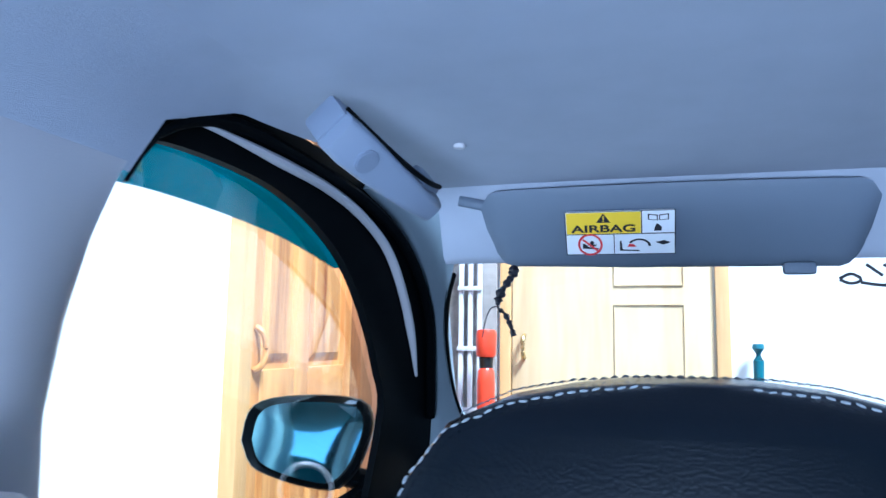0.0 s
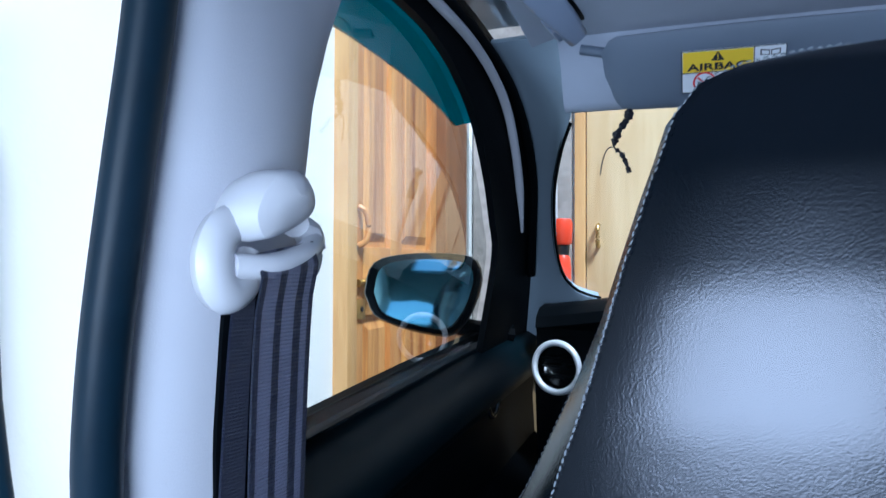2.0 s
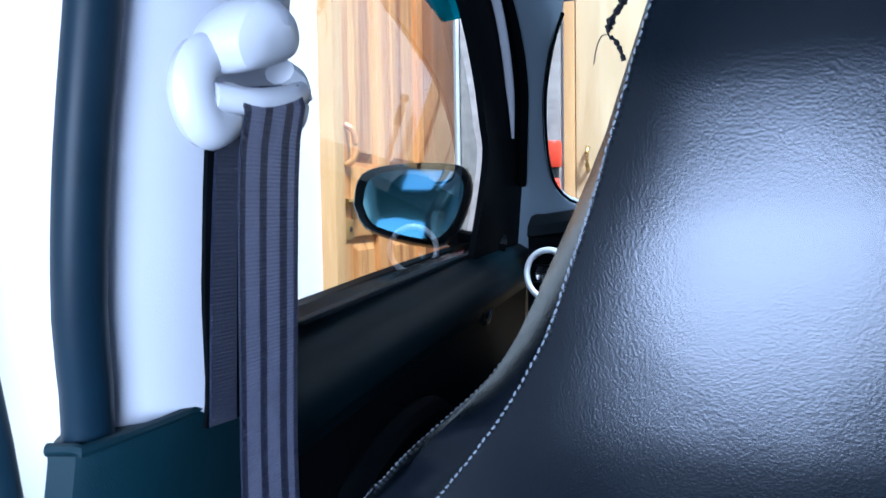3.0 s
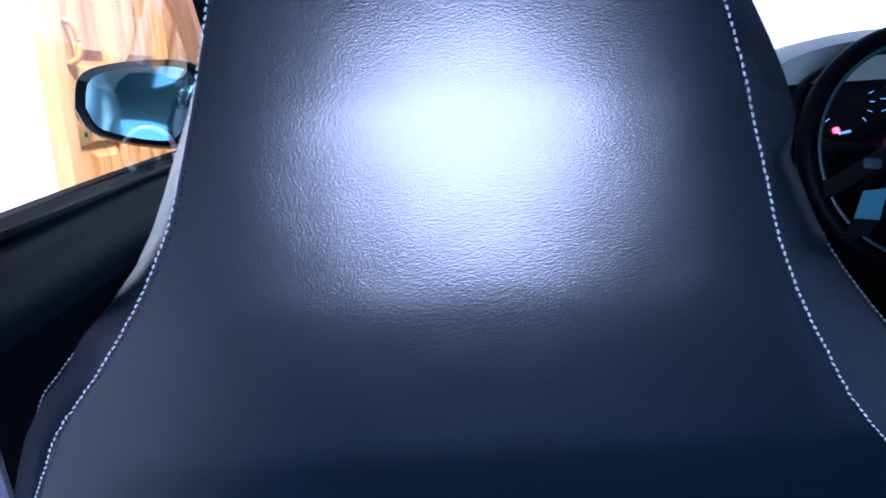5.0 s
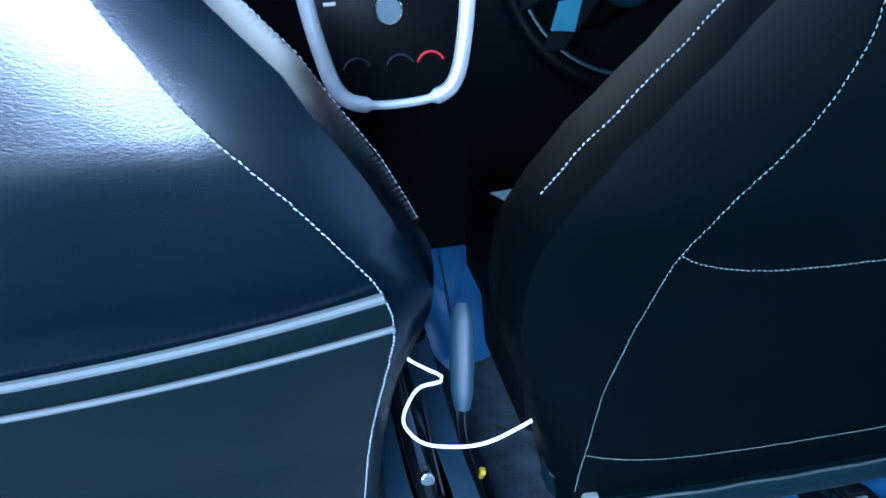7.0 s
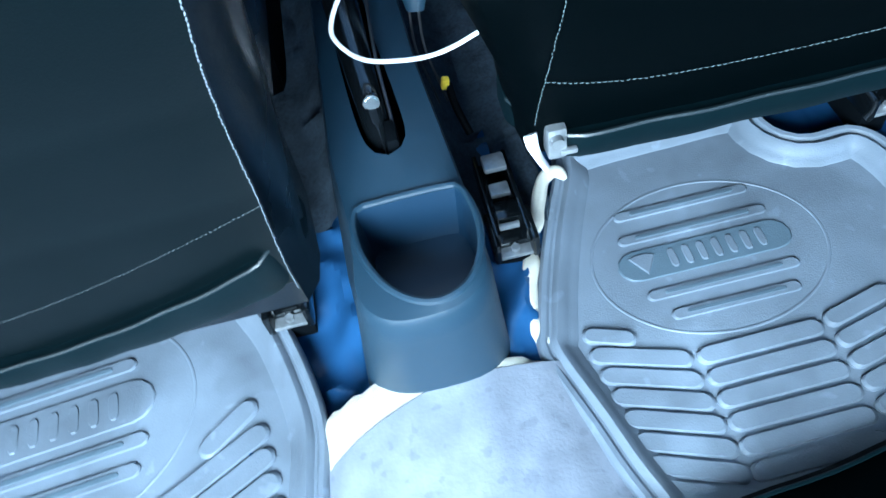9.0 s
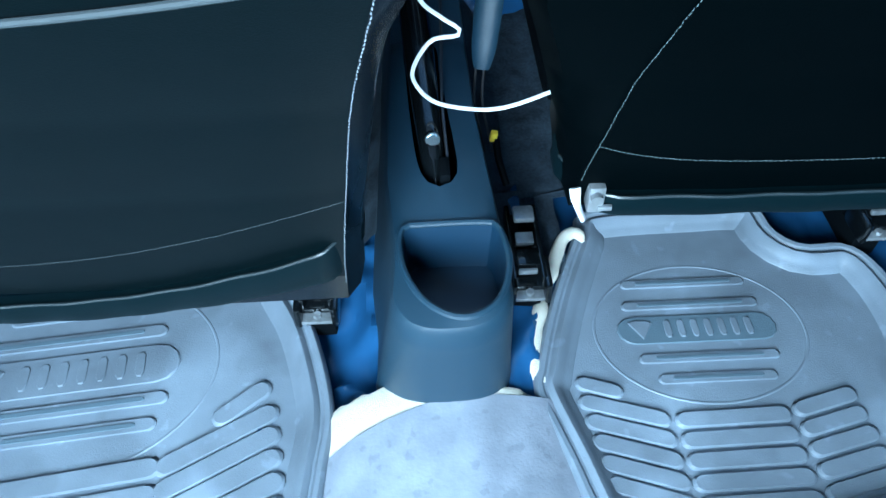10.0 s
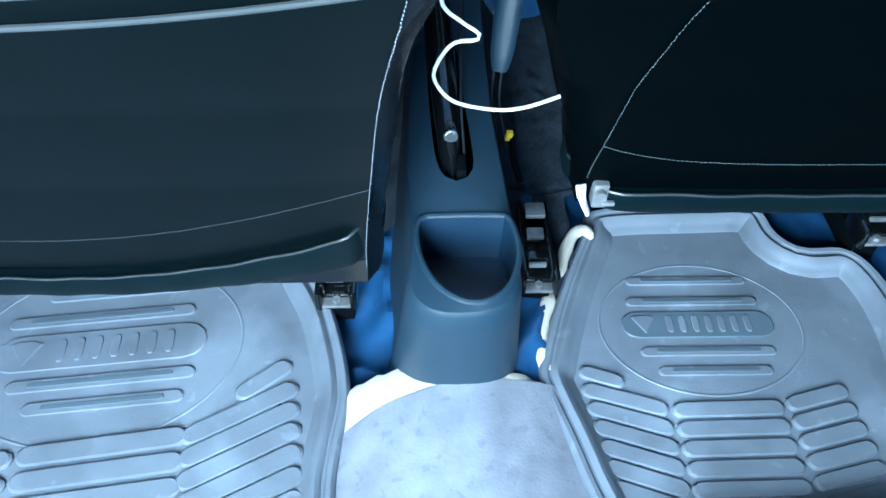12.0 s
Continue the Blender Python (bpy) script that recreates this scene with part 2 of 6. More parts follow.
CORD = mat("white_cable", (0.80, 0.81, 0.82), 0.4, vary=0.03, scale=60)
YELLOW = mat("yellow_plastic", (0.80, 0.58, 0.04), 0.45, vary=0.05, scale=60)
LABELWHITE = mat("label_white", (0.78, 0.80, 0.86), 0.5, vary=0.02, scale=60)
LABELYELLOW = mat("label_yellow", (0.86, 0.60, 0.02), 0.5, vary=0.02, scale=60)
LABELRED = mat("label_red", (0.62, 0.03, 0.04), 0.5, vary=0.02, scale=60)
INK = mat("label_ink", (0.012, 0.012, 0.02), 0.5, vary=0.05, scale=60)
PINE = wood("orange_pine", (0.46, 0.175, 0.045), (0.64, 0.32, 0.10), rough=0.32, rings=11)
PINEPANEL = wood("grained_pine", (0.26, 0.066, 0.012), (0.66, 0.33, 0.10), rough=0.32, rings=34, stretch=0.03)
PINEDARK = wood("brown_jamb", (0.13, 0.050, 0.018), (0.26, 0.11, 0.04), rough=0.4, rings=10)
PALEWOOD = wood("pale_ply", (0.52, 0.35, 0.17), (0.68, 0.53, 0.31), rough=0.4, rings=4)
PALEFRAME = wood("pale_frame", (0.50, 0.27, 0.10), (0.64, 0.40, 0.17), rough=0.4, rings=9)
PLASTER = mat("white_plaster", (0.80, 0.80, 0.79), 0.85, vary=0.03, scale=6, bump=0.3, bump_scale=60)
CONCRETE = mat("grey_concrete", (0.34, 0.34, 0.33), 0.85, vary=0.15, scale=5, bump=0.4, bump_scale=60)
STONE = mat("mottled_stone", (0.30, 0.27, 0.25), 0.8, vary=0.35, scale=40, bump=0.6, bump_scale=60)
TEALROOF = mat("teal_painted_sheet", (0.03, 0.12, 0.15), 0.55, vary=0.1, scale=6)
CARPAINT = mat("grey_car_paint", (0.07, 0.085, 0.10), 0.2, vary=0.02, scale=6, coat=0.6)
RED = mat("red_enamel", (0.66, 0.055, 0.02), 0.3, vary=0.08, scale=20)
BRASS = mat("aged_brass", (0.55, 0.40, 0.16), 0.35, metal=0.9, vary=0.15, scale=60)
TEALPLASTIC = mat("teal_plastic", (0.02, 0.13, 0.17), 0.4, vary=0.08, scale=30)
REDLAMP = glow("red_telltale", (1.0, 0.02, 0.03), 6.0)
DIALGLOW = glow("backlit_marks", (0.25, 0.50, 0.75), 0.10)
SCREEN = mat("dark_display", (0.002, 0.003, 0.004), 0.22, vary=0.05, scale=30, spec=0.06)
MIRROR = mat("mirror_glass", (0.30, 0.55, 0.62), 0.01, metal=1.0, vary=0.0, scale=5)
SIDEGLASS = glass("side_glass", (0.95, 0.98, 0.96), 0.13)
# for unseen panes, added to cut daylight from the car's right
DIMGLASS = glass("dimming_glass", (0.42, 0.47, 0.47), 0.06)
SCREENGLASS = glass("windscreen_glass", (0.96, 0.98, 0.97), 0.05)
SMOKED = glass("smoked_acrylic", (0.008, 0.32, 0.38), 0.08, milk=(0.01, 0.30, 0.34))

# ---- building helpers ----
V = Vector


def part(name, bm, material, parent=None, label="", smooth=True):
    """Links a bmesh as one mesh object, under a thing or a part if one is given."""
    bmesh.ops.recalc_face_normals(bm, faces=bm.faces)
    me = bpy.data.meshes.new(name)
    bm.to_mesh(me)
    bm.free()
    for p in me.polygons:
        p.use_smooth = smooth
    me.materials.append(material)
    ob = new(name, me)
    if smooth:
        me.set_sharp_from_angle(angle=radians(38))
    if parent:
        ob.parent = parent
        ob.matrix_parent_inverse = parent.matrix_world.inverted()
    return tagged(ob, label)


def thing(name, label, category, at=(0, 0, 0), group="", kind=""):
    """An Empty at a thing's base, which holds its parts."""
    e = new(name)
    e.empty_display_size = 0.05
    e.matrix_world = Matrix.Translation(at)
    e.matrix_basis = e.matrix_world
    bpy.context.view_layer.update()
    return tagged(e, label, category, group, kind)


def spline(pts, n):
    """n points along a smooth curve through pts."""
    pts = [V(p) for p in pts]
    ext = [2 * pts[0] - pts[1], *pts, 2 * pts[-1] - pts[-2]]
    fine = []
    for i in range(1, len(ext) - 2):
        a, b, c, d = ext[i - 1 : i + 3]
        for k in range(16):
            t = k / 16
            fine.append(0.5 * ((2 * b) + (c - a) * t + (2 * a - 5 * b + 4 * c - d) * t * t + (3 * b - a - 3 * c + d) * t**3))
    fine.append(pts[-1])
    dist = [0.0]
    for a, b in zip(fine, fine[1:]):
        dist.append(dist[-1] + (b - a).length)
    out, j = [], 0
    for k in range(n):
        s = dist[-1] * k / (n - 1)
        while j < len(fine) - 2 and dist[j + 1] < s:
            j += 1
        f = (s - dist[j]) / max(1e-9, dist[j + 1] - dist[j])
        out.append(fine[j].lerp(fine[j + 1], min(1, max(0, f))))
    return out


def loft(bm, rings, closed=True, caps=True):
    rows = [[bm.verts.new(p) for p in r] for r in rings]
    n = len(rows[0])
    for a, b in zip(rows, rows[1:]):
        for i in range(n if closed else n - 1):
            j = (i + 1) % n
            bm.faces.new((a[i], a[j], b[j], b[i]))
    if caps and closed:
        bm.faces.new(rows[0][::-1])
        bm.faces.new(rows[-1])
    return rows


def tube(bm, pts, r, n=8, flat=1.0, up=(0, 0, 1)):
    """A round or flattened bar along a line; r may be a list."""
    pts = [V(p) for p in pts]
    rings = []
    for i, p in enumerate(pts):
        d = (pts[min(i + 1, len(pts) - 1)] - pts[max(i - 1, 0)]).normalized()
        s = d.cross(V(up))
        s = s.normalized() if s.length > 1e-3 else d.orthogonal().normalized()
        u = s.cross(d).normalized()
        rad = r[i] if isinstance(r, (list, tuple)) else r
        rings.append([p + s * (rad * math.cos(k * 2 * math.pi / n)) + u * (rad * flat * math.sin(k * 2 * math.pi / n)) for k in range(n)])
    loft(bm, rings)
    return bm


def box(bm, c, s, bevel=0.0, m=None, segments=2):
    """A box of size s about c, its edges rounded, turned by m if given."""
    base = Matrix.Translation(c) @ (m.to_4x4() if m else Matrix.Identity(4)) @ Matrix.Diagonal((*s, 1))
    b2 = bmesh.new()
    bmesh.ops.create_cube(b2, size=1, matrix=base)
    if bevel:
        bmesh.ops.bevel(b2, geom=list(b2.edges), offset=bevel, segments=segments, affect="EDGES", profile=0.6)
    tmp = bpy.data.meshes.new("tmp")
    b2.to_mesh(tmp)
    b2.free()
    bm.from_mesh(tmp)
    bpy.data.meshes.remove(tmp)
    return bm


def disc(bm, c, r, depth, m=None, n=32, bevel=0.0, r2=None):
    base = Matrix.Translation(c) @ (m.to_4x4() if m else Matrix.Identity(4))
    b2 = bmesh.new()
    bmesh.ops.create_cone(b2, cap_ends=True, segments=n, radius1=r, radius2=r if r2 is None else r2, depth=depth, matrix=base)
    if bevel:
        rim = [e for e in b2.edges if not all(len(f.verts) == 4 for f in e.link_faces)]
        bmesh.ops.bevel(b2, geom=rim, offset=bevel, segments=2, affect="EDGES")
    tmp = bpy.data.meshes.new("tmp")
    b2.to_mesh(tmp)
    b2.free()
    bm.from_mesh(tmp)
    bpy.data.meshes.remove(tmp)
    return bm


def slab(bm, pts, depth):
    """A plate with the outline pts, thickened by the vector depth."""
    d = V(depth)
    a = [bm.verts.new(p) for p in pts]
    b = [bm.verts.new(V(p) + d) for p in pts]
    n = len(a)
    bm.faces.new(a)
    bm.faces.new(b[::-1])
    for i in range(n):
        bm.faces.new((a[i], b[i], b[(i + 1) % n], a[(i + 1) % n]))
    return bm


def band(bm, a, b, depth):
    """A strip between two lines of equal count, thickened by the vector depth."""
    d = V(depth)
    rings = [[V(p), V(q), V(q) + d, V(p) + d] for p, q in zip(a, b)]
    return loft(bm, rings)


def torus(bm, c, R, r, m=None, n=48, k=12, start=0.0, end=2 * math.pi):
    m = m or Matrix.Identity(3)
    full = abs(end - start - 2 * math.pi) < 1e-6
    rings = []
    for i in range(n if full else n + 1):
        t = start + (end - start) * i / n
        ring = []
        for j in range(k):
            q = 2 * math.pi * j / k
            ring.append(V(c) + m @ V(((R + r * math.cos(q)) * math.cos(t), (R + r * math.cos(q)) * math.sin(t), r * math.sin(q))))
        rings.append(ring)
    if full:
        rings.append(rings[0])
        rows = [[bm.verts.new(p) for p in ring] for ring in rings[:-1]]
        rows.append(rows[0])
        for a, b in zip(rows, rows[1:]):
            for i in range(k):
                bm.faces.new((a[i], a[(i + 1) % k], b[(i + 1) % k], b[i]))
    else:
        loft(bm, rings)
    return bm


def interp(x, xs, ys):
    return float(np.interp(x, xs, ys))


def stitches(name, line, parent, normal=(0, -1, 0), step=0.0036, length=0.0024, thick=0.00045, material=None):
    """A sewn seam: short raised threads, each a little askew."""
    rng = random.Random(7)
    total = sum((b - a).length for a, b in zip(line, line[1:]))
    pts = spline(line, max(3, int(total / step)))
    bm = bmesh.new()
    for a, b in zip(pts, pts[1:]):
        d = b - a
        if d.length < 1e-5:
            continue
        d.normalize()
        nrm = V(normal)
        s = d.cross(nrm).normalized()
        up = s.cross(d).normalized()
        skew = s * rng.uniform(-0.0005, 0.0005)
        p = a + d * (step * 0.1)
        q = p + d * length + skew
        ends = []
        for e, k in ((p, 0.6), (p.lerp(q, 0.5) + up * 0.0004, 1.0), (q, 0.6)):
            ends.append([e + s * thick * k * cx + up * thick * k * cy for cx, cy in ((1, 0), (0.3, 0.9), (-0.3, 0.9), (-1, 0))])
        loft(bm, ends)
    return part(name, bm, material or THREAD, parent, "stitching in a darkened thread colour" if material else "white stitching")

# ---- the yard round the car ----
GATE_Y = 2.51
WALL_X = -1.15


def structure(name, bm, material, label, category="", smooth=False):
    return tagged(part(name, bm, material, None, label, smooth), "", category, "", "structure")


bm = bmesh.new()
bmesh.ops.create_grid(bm, x_segments=2, y_segments=2, size=60, matrix=Matrix.Translation((0, 0, GROUND)))
structure("ground", bm, CONCRETE, "rough grey concrete yard floor under the car")

DOOR_Y0, DOOR_Y1, DOOR_TOP = 1.466, 2.29, 1.68
bm = bmesh.new()
for y0, y1, z0, z1 in ((-4.2, DOOR_Y0, GROUND, 2.6), (DOOR_Y1, GATE_Y + 0.2, GROUND, 2.6), (DOOR_Y0, DOOR_Y1, DOOR_TOP, 2.6)):
    box(bm, (WALL_X - 0.1, (y0 + y1) / 2, (z0 + z1) / 2), (0.2, y1 - y0, z1 - z0))
structure("wall_west", bm, PLASTER, "white plastered yard wall beside the car", "wall")
GATE_X0, GATE_X1, GATE_TOP = -0.795, -0.106, 1.72
bm = bmesh.new()
for x0, x1, z0, z1 in ((WALL_X, GATE_X0, GROUND, 2.6), (GATE_X1, 3.0, GROUND, 2.6), (GATE_X0, GATE_X1, GATE_TOP, 2.6)):
    box(bm, ((x0 + x1) / 2, GATE_Y + 0.1, (z0 + z1) / 2), (x1 - x0, 0.2, z1 - z0))
structure("wall_north", bm, PLASTER, "white plastered wall in front of the car", "wall")
bm = bmesh.new()
box(bm, (3.1, -0.8, 1.12), (0.2, 7.2, 2.96))
structure("wall_east", bm, PLASTER, "white plastered wall across the yard", "wall")
bm = bmesh.new()
box(bm, (0.9, -4.3, 0.72), (4.5, 0.2, 2.16))
structure("wall_south", bm, TEALROOF, "teal painted wall behind the car", "wall")
# sheet roof over the rear of the yard, with two roof lights
bm = bmesh.new()
# the far-side slab is unseen, added to keep sun off the right windows
for x0, x1, y0, y1 in ((-1.35, 3.2, -4.4, -2.3), (-1.35, -0.75, -2.3, -1.5), (-0.45, -0.35, -2.3, -1.5), (-0.05, 3.2, -2.3, -1.5), (-1.35, 3.2, -1.5, -0.9), (0.5, 3.2, -0.9, 1.3)):
    box(bm, ((x0 + x1) / 2, (y0 + y1) / 2, 2.64), (x1 - x0, y1 - y0, 0.06))
structure("yard_roof", bm, TEALROOF, "teal painted sheet roof over the yard, with an added sun shade", "roof")

# ---- car shell ----


def side(y, z, off=0.0):
    """A point of the car's left flank, off metres outward of the inner trim."""
    return V((-0.719 + 0.17 * (z - 0.7) - off, y, z))


def flip(p):
    return V((-p[0], p[1], p[2]))


# the front door opening, from the rear foot over the top to the front foot
RIM = [(0.592, 0.694), (0.572, 0.739), (0.540, 0.837), (0.522, 0.915), (0.522, 0.972), (0.529, 1.020), (0.542, 1.063), (0.566, 1.101), (0.638, 1.127),
       (0.77, 1.129), (0.92, 1.121), (1.05, 1.100), (1.165, 1.058), (1.258, 0.998), (1.325, 0.920), (1.375, 0.842), (1.435, 0.700)]
LITE = [(0.588, 0.694), (0.568, 0.739), (0.536, 0.837), (0.518, 0.915), (0.518, 0.972), (0.525, 1.020), (0.538, 1.060), (0.560, 1.086), (0.60, 1.094),
        (0.68, 1.096), (0.76, 1.091), (0.85, 1.072), (0.94, 1.038), (1.03, 0.981), (1.10, 0.921), (1.150, 0.862), (1.150, 0.700)]
rim = spline([side(*p) for p in RIM], 60)
# the trim stands a little back from the rim, so that a black band of the frame shows
EDGE = [(y + interp(y, [0.6, 1.0, 1.2], [0.0, 0.008, 0.016]), z + interp(y, [0.54, 0.66, 0.8, 1.0, 1.2], [0.0, 0.001, 0.007, 0.010, 0.004])) for y, z in RIM]
edge_line = spline([side(*p) for p in EDGE], 60)
lite = spline([side(*p, 0.012) for p in LITE], 60)
OUT = V((-0.010, 0, 0))


def wrinkle(x, y, k=1.0):
    k *= 1.0 if -0.26 < x < 0.07 and y > 0.45 else 0.15
    fold = 1 - abs(noise.noise(V((x * 17 + y * 5, y * 12 - x * 6, 7.1))))
    return 0.010 * min(1.0, k) * fold**6 - (0.014 if k < 0.5 else 0.0) + 0.006 * k * noise.noise(V((x * 14, y * 9, 0.3))) + 0.004 * k * noise.noise(V((x * 33, y * 21, 2.0)))


bm = bmesh.new()
nx, ny = 200, 300
rows = []
for j in range(ny + 1):
    y = -0.75 + 2.45 * j / ny
    row = []
    for i in range(nx + 1):
        x = -0.72 + 1.44 * i / nx
        hump = 0.03 * max(0.0, 1 - (abs(x) / 0.16) ** 3)
        toe = max(0.0, y - 1.30) * 0.9
        row.append(V((x, y, FLOOR - 0.047 + hump * 0.8 + wrinkle(x, y, 2.8) + toe)))
    rows.append(row)
loft(bm, rows, closed=False)
structure("floor", bm, BLUEVINYL, "creased blue vinyl sheet on the car floor", "floor", True)

# headliner: a shallow vault from the left window line to the right one
bm = bmesh.new()


def roof_z(x, y):
    mid = 1.162 - 0.040 * max(0.0, (y - 0.215) / 0.75) ** 2
    edge = 1.140 - 0.016 * max(0.0, (y - 0.65) / 0.3) ** 2
    k = min(1.0, abs(x) / 0.602)
    return mid + (min(edge, mid - 0.004) - mid) * k**5


rings = []
for j in range(45):
    y = -0.72 + 1.665 * j / 44
    ring = []
    for i in range(61):
        k = -1 + 2 * i / 60
        ring.append(V((0.602 * k, y, roof_z(0.602 * k, y))))
    rings.append(ring)
loft(bm, rings, closed=False)
top = [[p + V((0, 0, 0.004)) for p in r] for r in rings]
headliner = structure("ceiling", bm, HEAD, "pale grey cloth headliner of the car", "headliner", True)
bm = bmesh.new()
rings = []
for j in range(24):
    y = -0.78 + 1.765 * j / 23
    rings.append([V((0.70 * (-1 + 2 * i / 24), y, roof_z(0.60 * (-1 + 2 * i / 24), y) + 0.05)) for i in range(25)])
loft(bm, rings, closed=False)
structure("car_roof", bm, CARPAINT, "dark grey painted steel car roof", "car roof", True)

# one moulded band runs along the roof edge, over both door openings and the pillar between them


def trim_at(y, z, bulge=0.0):
    """A point of the inner trim: it follows the flank and curls over to the headliner's edge."""
    top = roof_z(-0.60, y)
    p = side(y, z)
    start = interp(y, [0.36, 0.64], [1.03, 1.115])
    u = min(1.0, max(0.0, (z - start) / (top - start)))
    p.x += (-0.60 - side(y, top).x) * (1 - (1 - u * u) ** 0.5) + bulge
    return p


EDGE_Y, EDGE_Z = [p[0] for p in EDGE[6:11]], [p[1] for p in EDGE[6:11]]


def band_foot(y):
    """The lower edge of the roof band at y."""
    if y < 0.545:
        return interp(y, [0.20, 0.30, 0.36], [1.112, 1.104, 1.062])
    return interp(y, [0.545] + EDGE_Y[1:], [1.062] + EDGE_Z[1:])


for s in (1, -1):
    bm = bmesh.new()
    rows = []
    for y in np.linspace(-0.72, 0.947, 150):
        z0, z1 = band_foot(y), roof_z(-0.60, y)
        row = [trim_at(y, z0) + V((-0.004, 0, 0.012))] + [trim_at(y, z0 + (z1 - z0) * k / 12) for k in range(13)]
        rows.append(row if s > 0 else [flip(p) for p in row])
    loft(bm, rows, closed=False)
    structure("trim", bm, HEAD, "pale grey cloth edge of the headliner over the doors", "trim", True)

# A pillars: from the door rim to the windscreen's edge
WS = [(-0.558, 0.968, 1.054), (-0.592, 1.06, 1.010), (-0.622, 1.17, 0.957), (-0.638, 1.275, 0.886), (-0.637, 1.345, 0.835), (-0.616, 1.388, 0.805), (-0.580, 1.41, 0.792)]
ws_edge = spline([(-0.566, 0.910, 1.128), (-0.562, 0.940, 1.098)] + WS, 30)
fore = spline([side(*p) for p in EDGE[10:]], 30)
for s in (1, -1):
    bm = bmesh.new()
    rows = []
    for i, (a, b) in enumerate(zip(fore, ws_edge)):
        row = []
        for k in range(9):
            t = k / 8
            p = a.lerp(b, t)
            p += V((0.020, -0.012, 0.004)) * math.sin(math.pi * t) * min(1.0, i / 9)
            row.append(p)
        row = [a + V((-0.03, 0.0, 0))] + row + [b + V((-0.006, 0.03, 0.012))]
        if i == 0:
            lid = [V((p.x, p.y + 0.004, max(p.z, roof_z(p.x, p.y)) + 0.006)) for p in row]
            rows.append(lid if s > 0 else [flip(p) for p in lid])
        rows.append(row if s > 0 else [flip(p) for p in row])
    loft(bm, rows, closed=False)
    structure("trim", bm, PILLAR, "blue-grey moulded windscreen pillar trim", "pillar trim", True)
    bm = bmesh.new()
    seal = [p + V((0.001, 0.006, 0.002)) for p in ws_edge[6:]]
    tube(bm, seal if s > 0 else [flip(p) for p in seal], 0.0035, 8)
    structure("trim", bm, BLACK, "thin black seal along the windscreen", "windscreen seal", True)

# B pillar: pale moulding with the rear door's seal behind it
REAR = [(0.352, 0.60), (0.352, 0.68), (0.338, 0.75), (0.331, 0.82), (0.329, 0.90), (0.328, 0.98), (0.322, 1.035), (0.300, 1.075), (0.255, 1.096)]


def pillar(z, t, lift=0.0):
    """A point of the pillar's face: t from its rear to its front edge."""
    yr = interp(z, [p[1] for p in REAR], [p[0] for p in REAR]) + 0.042
    yf = interp(z, [p[1] for p in RIM[:8]], [p[0] for p in RIM[:8]])
    swell = 0.026 * min(1.0, max(0.0, (1.068 - z) / 0.16)) ** 0.8
    return trim_at(yr + 0.010 + (yf - yr - 0.014) * t, z, swell * math.sin(math.pi * min(1.0, max(0.0, t))) ** 0.7 + lift)


for s in (1, -1):
    bm = bmesh.new()
    rows = []
    for j in range(41):
        z = 0.668 + (1.068 - 0.668) * j / 40
        yr = interp(z, [p[1] for p in REAR], [p[0] for p in REAR]) + 0.042
        yf = interp(z, [p[1] for p in RIM[:8]], [p[0] for p in RIM[:8]])
        row = [side(yr + 0.034, z, 0.05), trim_at(yr, z, -0.012), trim_at(yr + 0.006, z, -0.003)]
        row += [pillar(z, k / 12) for k in range(13)]
        row += [trim_at(yf, z, -0.008), side(yf, z, 0.06)]
        rows.append(row if s > 0 else [flip(p) for p in row])
    loft(bm, rows, closed=False)
    structure("trim", bm, TRIM, "pale grey moulded door pillar trim beside the front seat", "pillar trim", True)
    bm = bmesh.new()
    rows = []
    for j in range(20):
        z = FLOOR + (0.672 - FLOOR) * j / 19
        y1 = 0.52 + 0.05 * max(0.0, 0.6 - z)
        row = [side(0.42, z, 0.05), side(0.352, z, 0.006), side(0.356, z, -0.008), side(0.366, z, -0.015), side(0.43, z, -0.020), side(0.50, z, -0.018), side(y1 + 0.03, z, -0.004), side(y1 + 0.05, z, 0.05)]
        rows.append(row if s > 0 else [flip(p) for p in row])
    brim = [V((p.x - s * 0.004, p.y + (0.004 if i < 3 else -0.003), p.z + 0.005)) for i, p in enumerate(rows[-1])]
    rows += [[V((p.x, p.y, p.z + 0.003)) for p in rows[-1]], brim]
    loft(bm, rows, closed=False)
    bm.faces.new([bm.verts.new(p) for p in brim])
    tube(bm, spline(brim[1:7], 30), 0.0036, 8)
    structure("trim", bm, DARKTRIM, "dark grey lower pillar trim", "pillar trim", True)
    # black panel on the trim below the belt guide, and the crease beside it
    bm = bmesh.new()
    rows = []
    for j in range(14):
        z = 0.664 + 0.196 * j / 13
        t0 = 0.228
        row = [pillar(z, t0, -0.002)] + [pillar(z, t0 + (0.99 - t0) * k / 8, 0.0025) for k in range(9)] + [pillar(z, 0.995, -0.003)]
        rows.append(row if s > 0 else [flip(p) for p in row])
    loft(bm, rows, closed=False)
    structure("trim", bm, BLACK, "black panel on the pillar trim for the belt slot", "pillar trim", True)
    # rubber seal round the rear door opening
    line = [side(y + 0.024, z, 0.004) for y, z in REAR] + [side(0.15, 1.106, 0.004), side(-0.10, 1.108, 0.004), side(-0.45, 1.10, 0.004)]
    line = [side(0.352, FLOOR + 0.05, 0.004), side(0.352, 0.30, 0.004)] + line
    if s < 0:
        line = [flip(p) for p in line]
    bm = bmesh.new()
    tube(bm, spline(line, 90), 0.0150, 14, flat=0.8, up=(1, 0, 0))
    structure("trim", bm, RUBBER, "black rubber door seal round the rear door opening", "door seal", True)

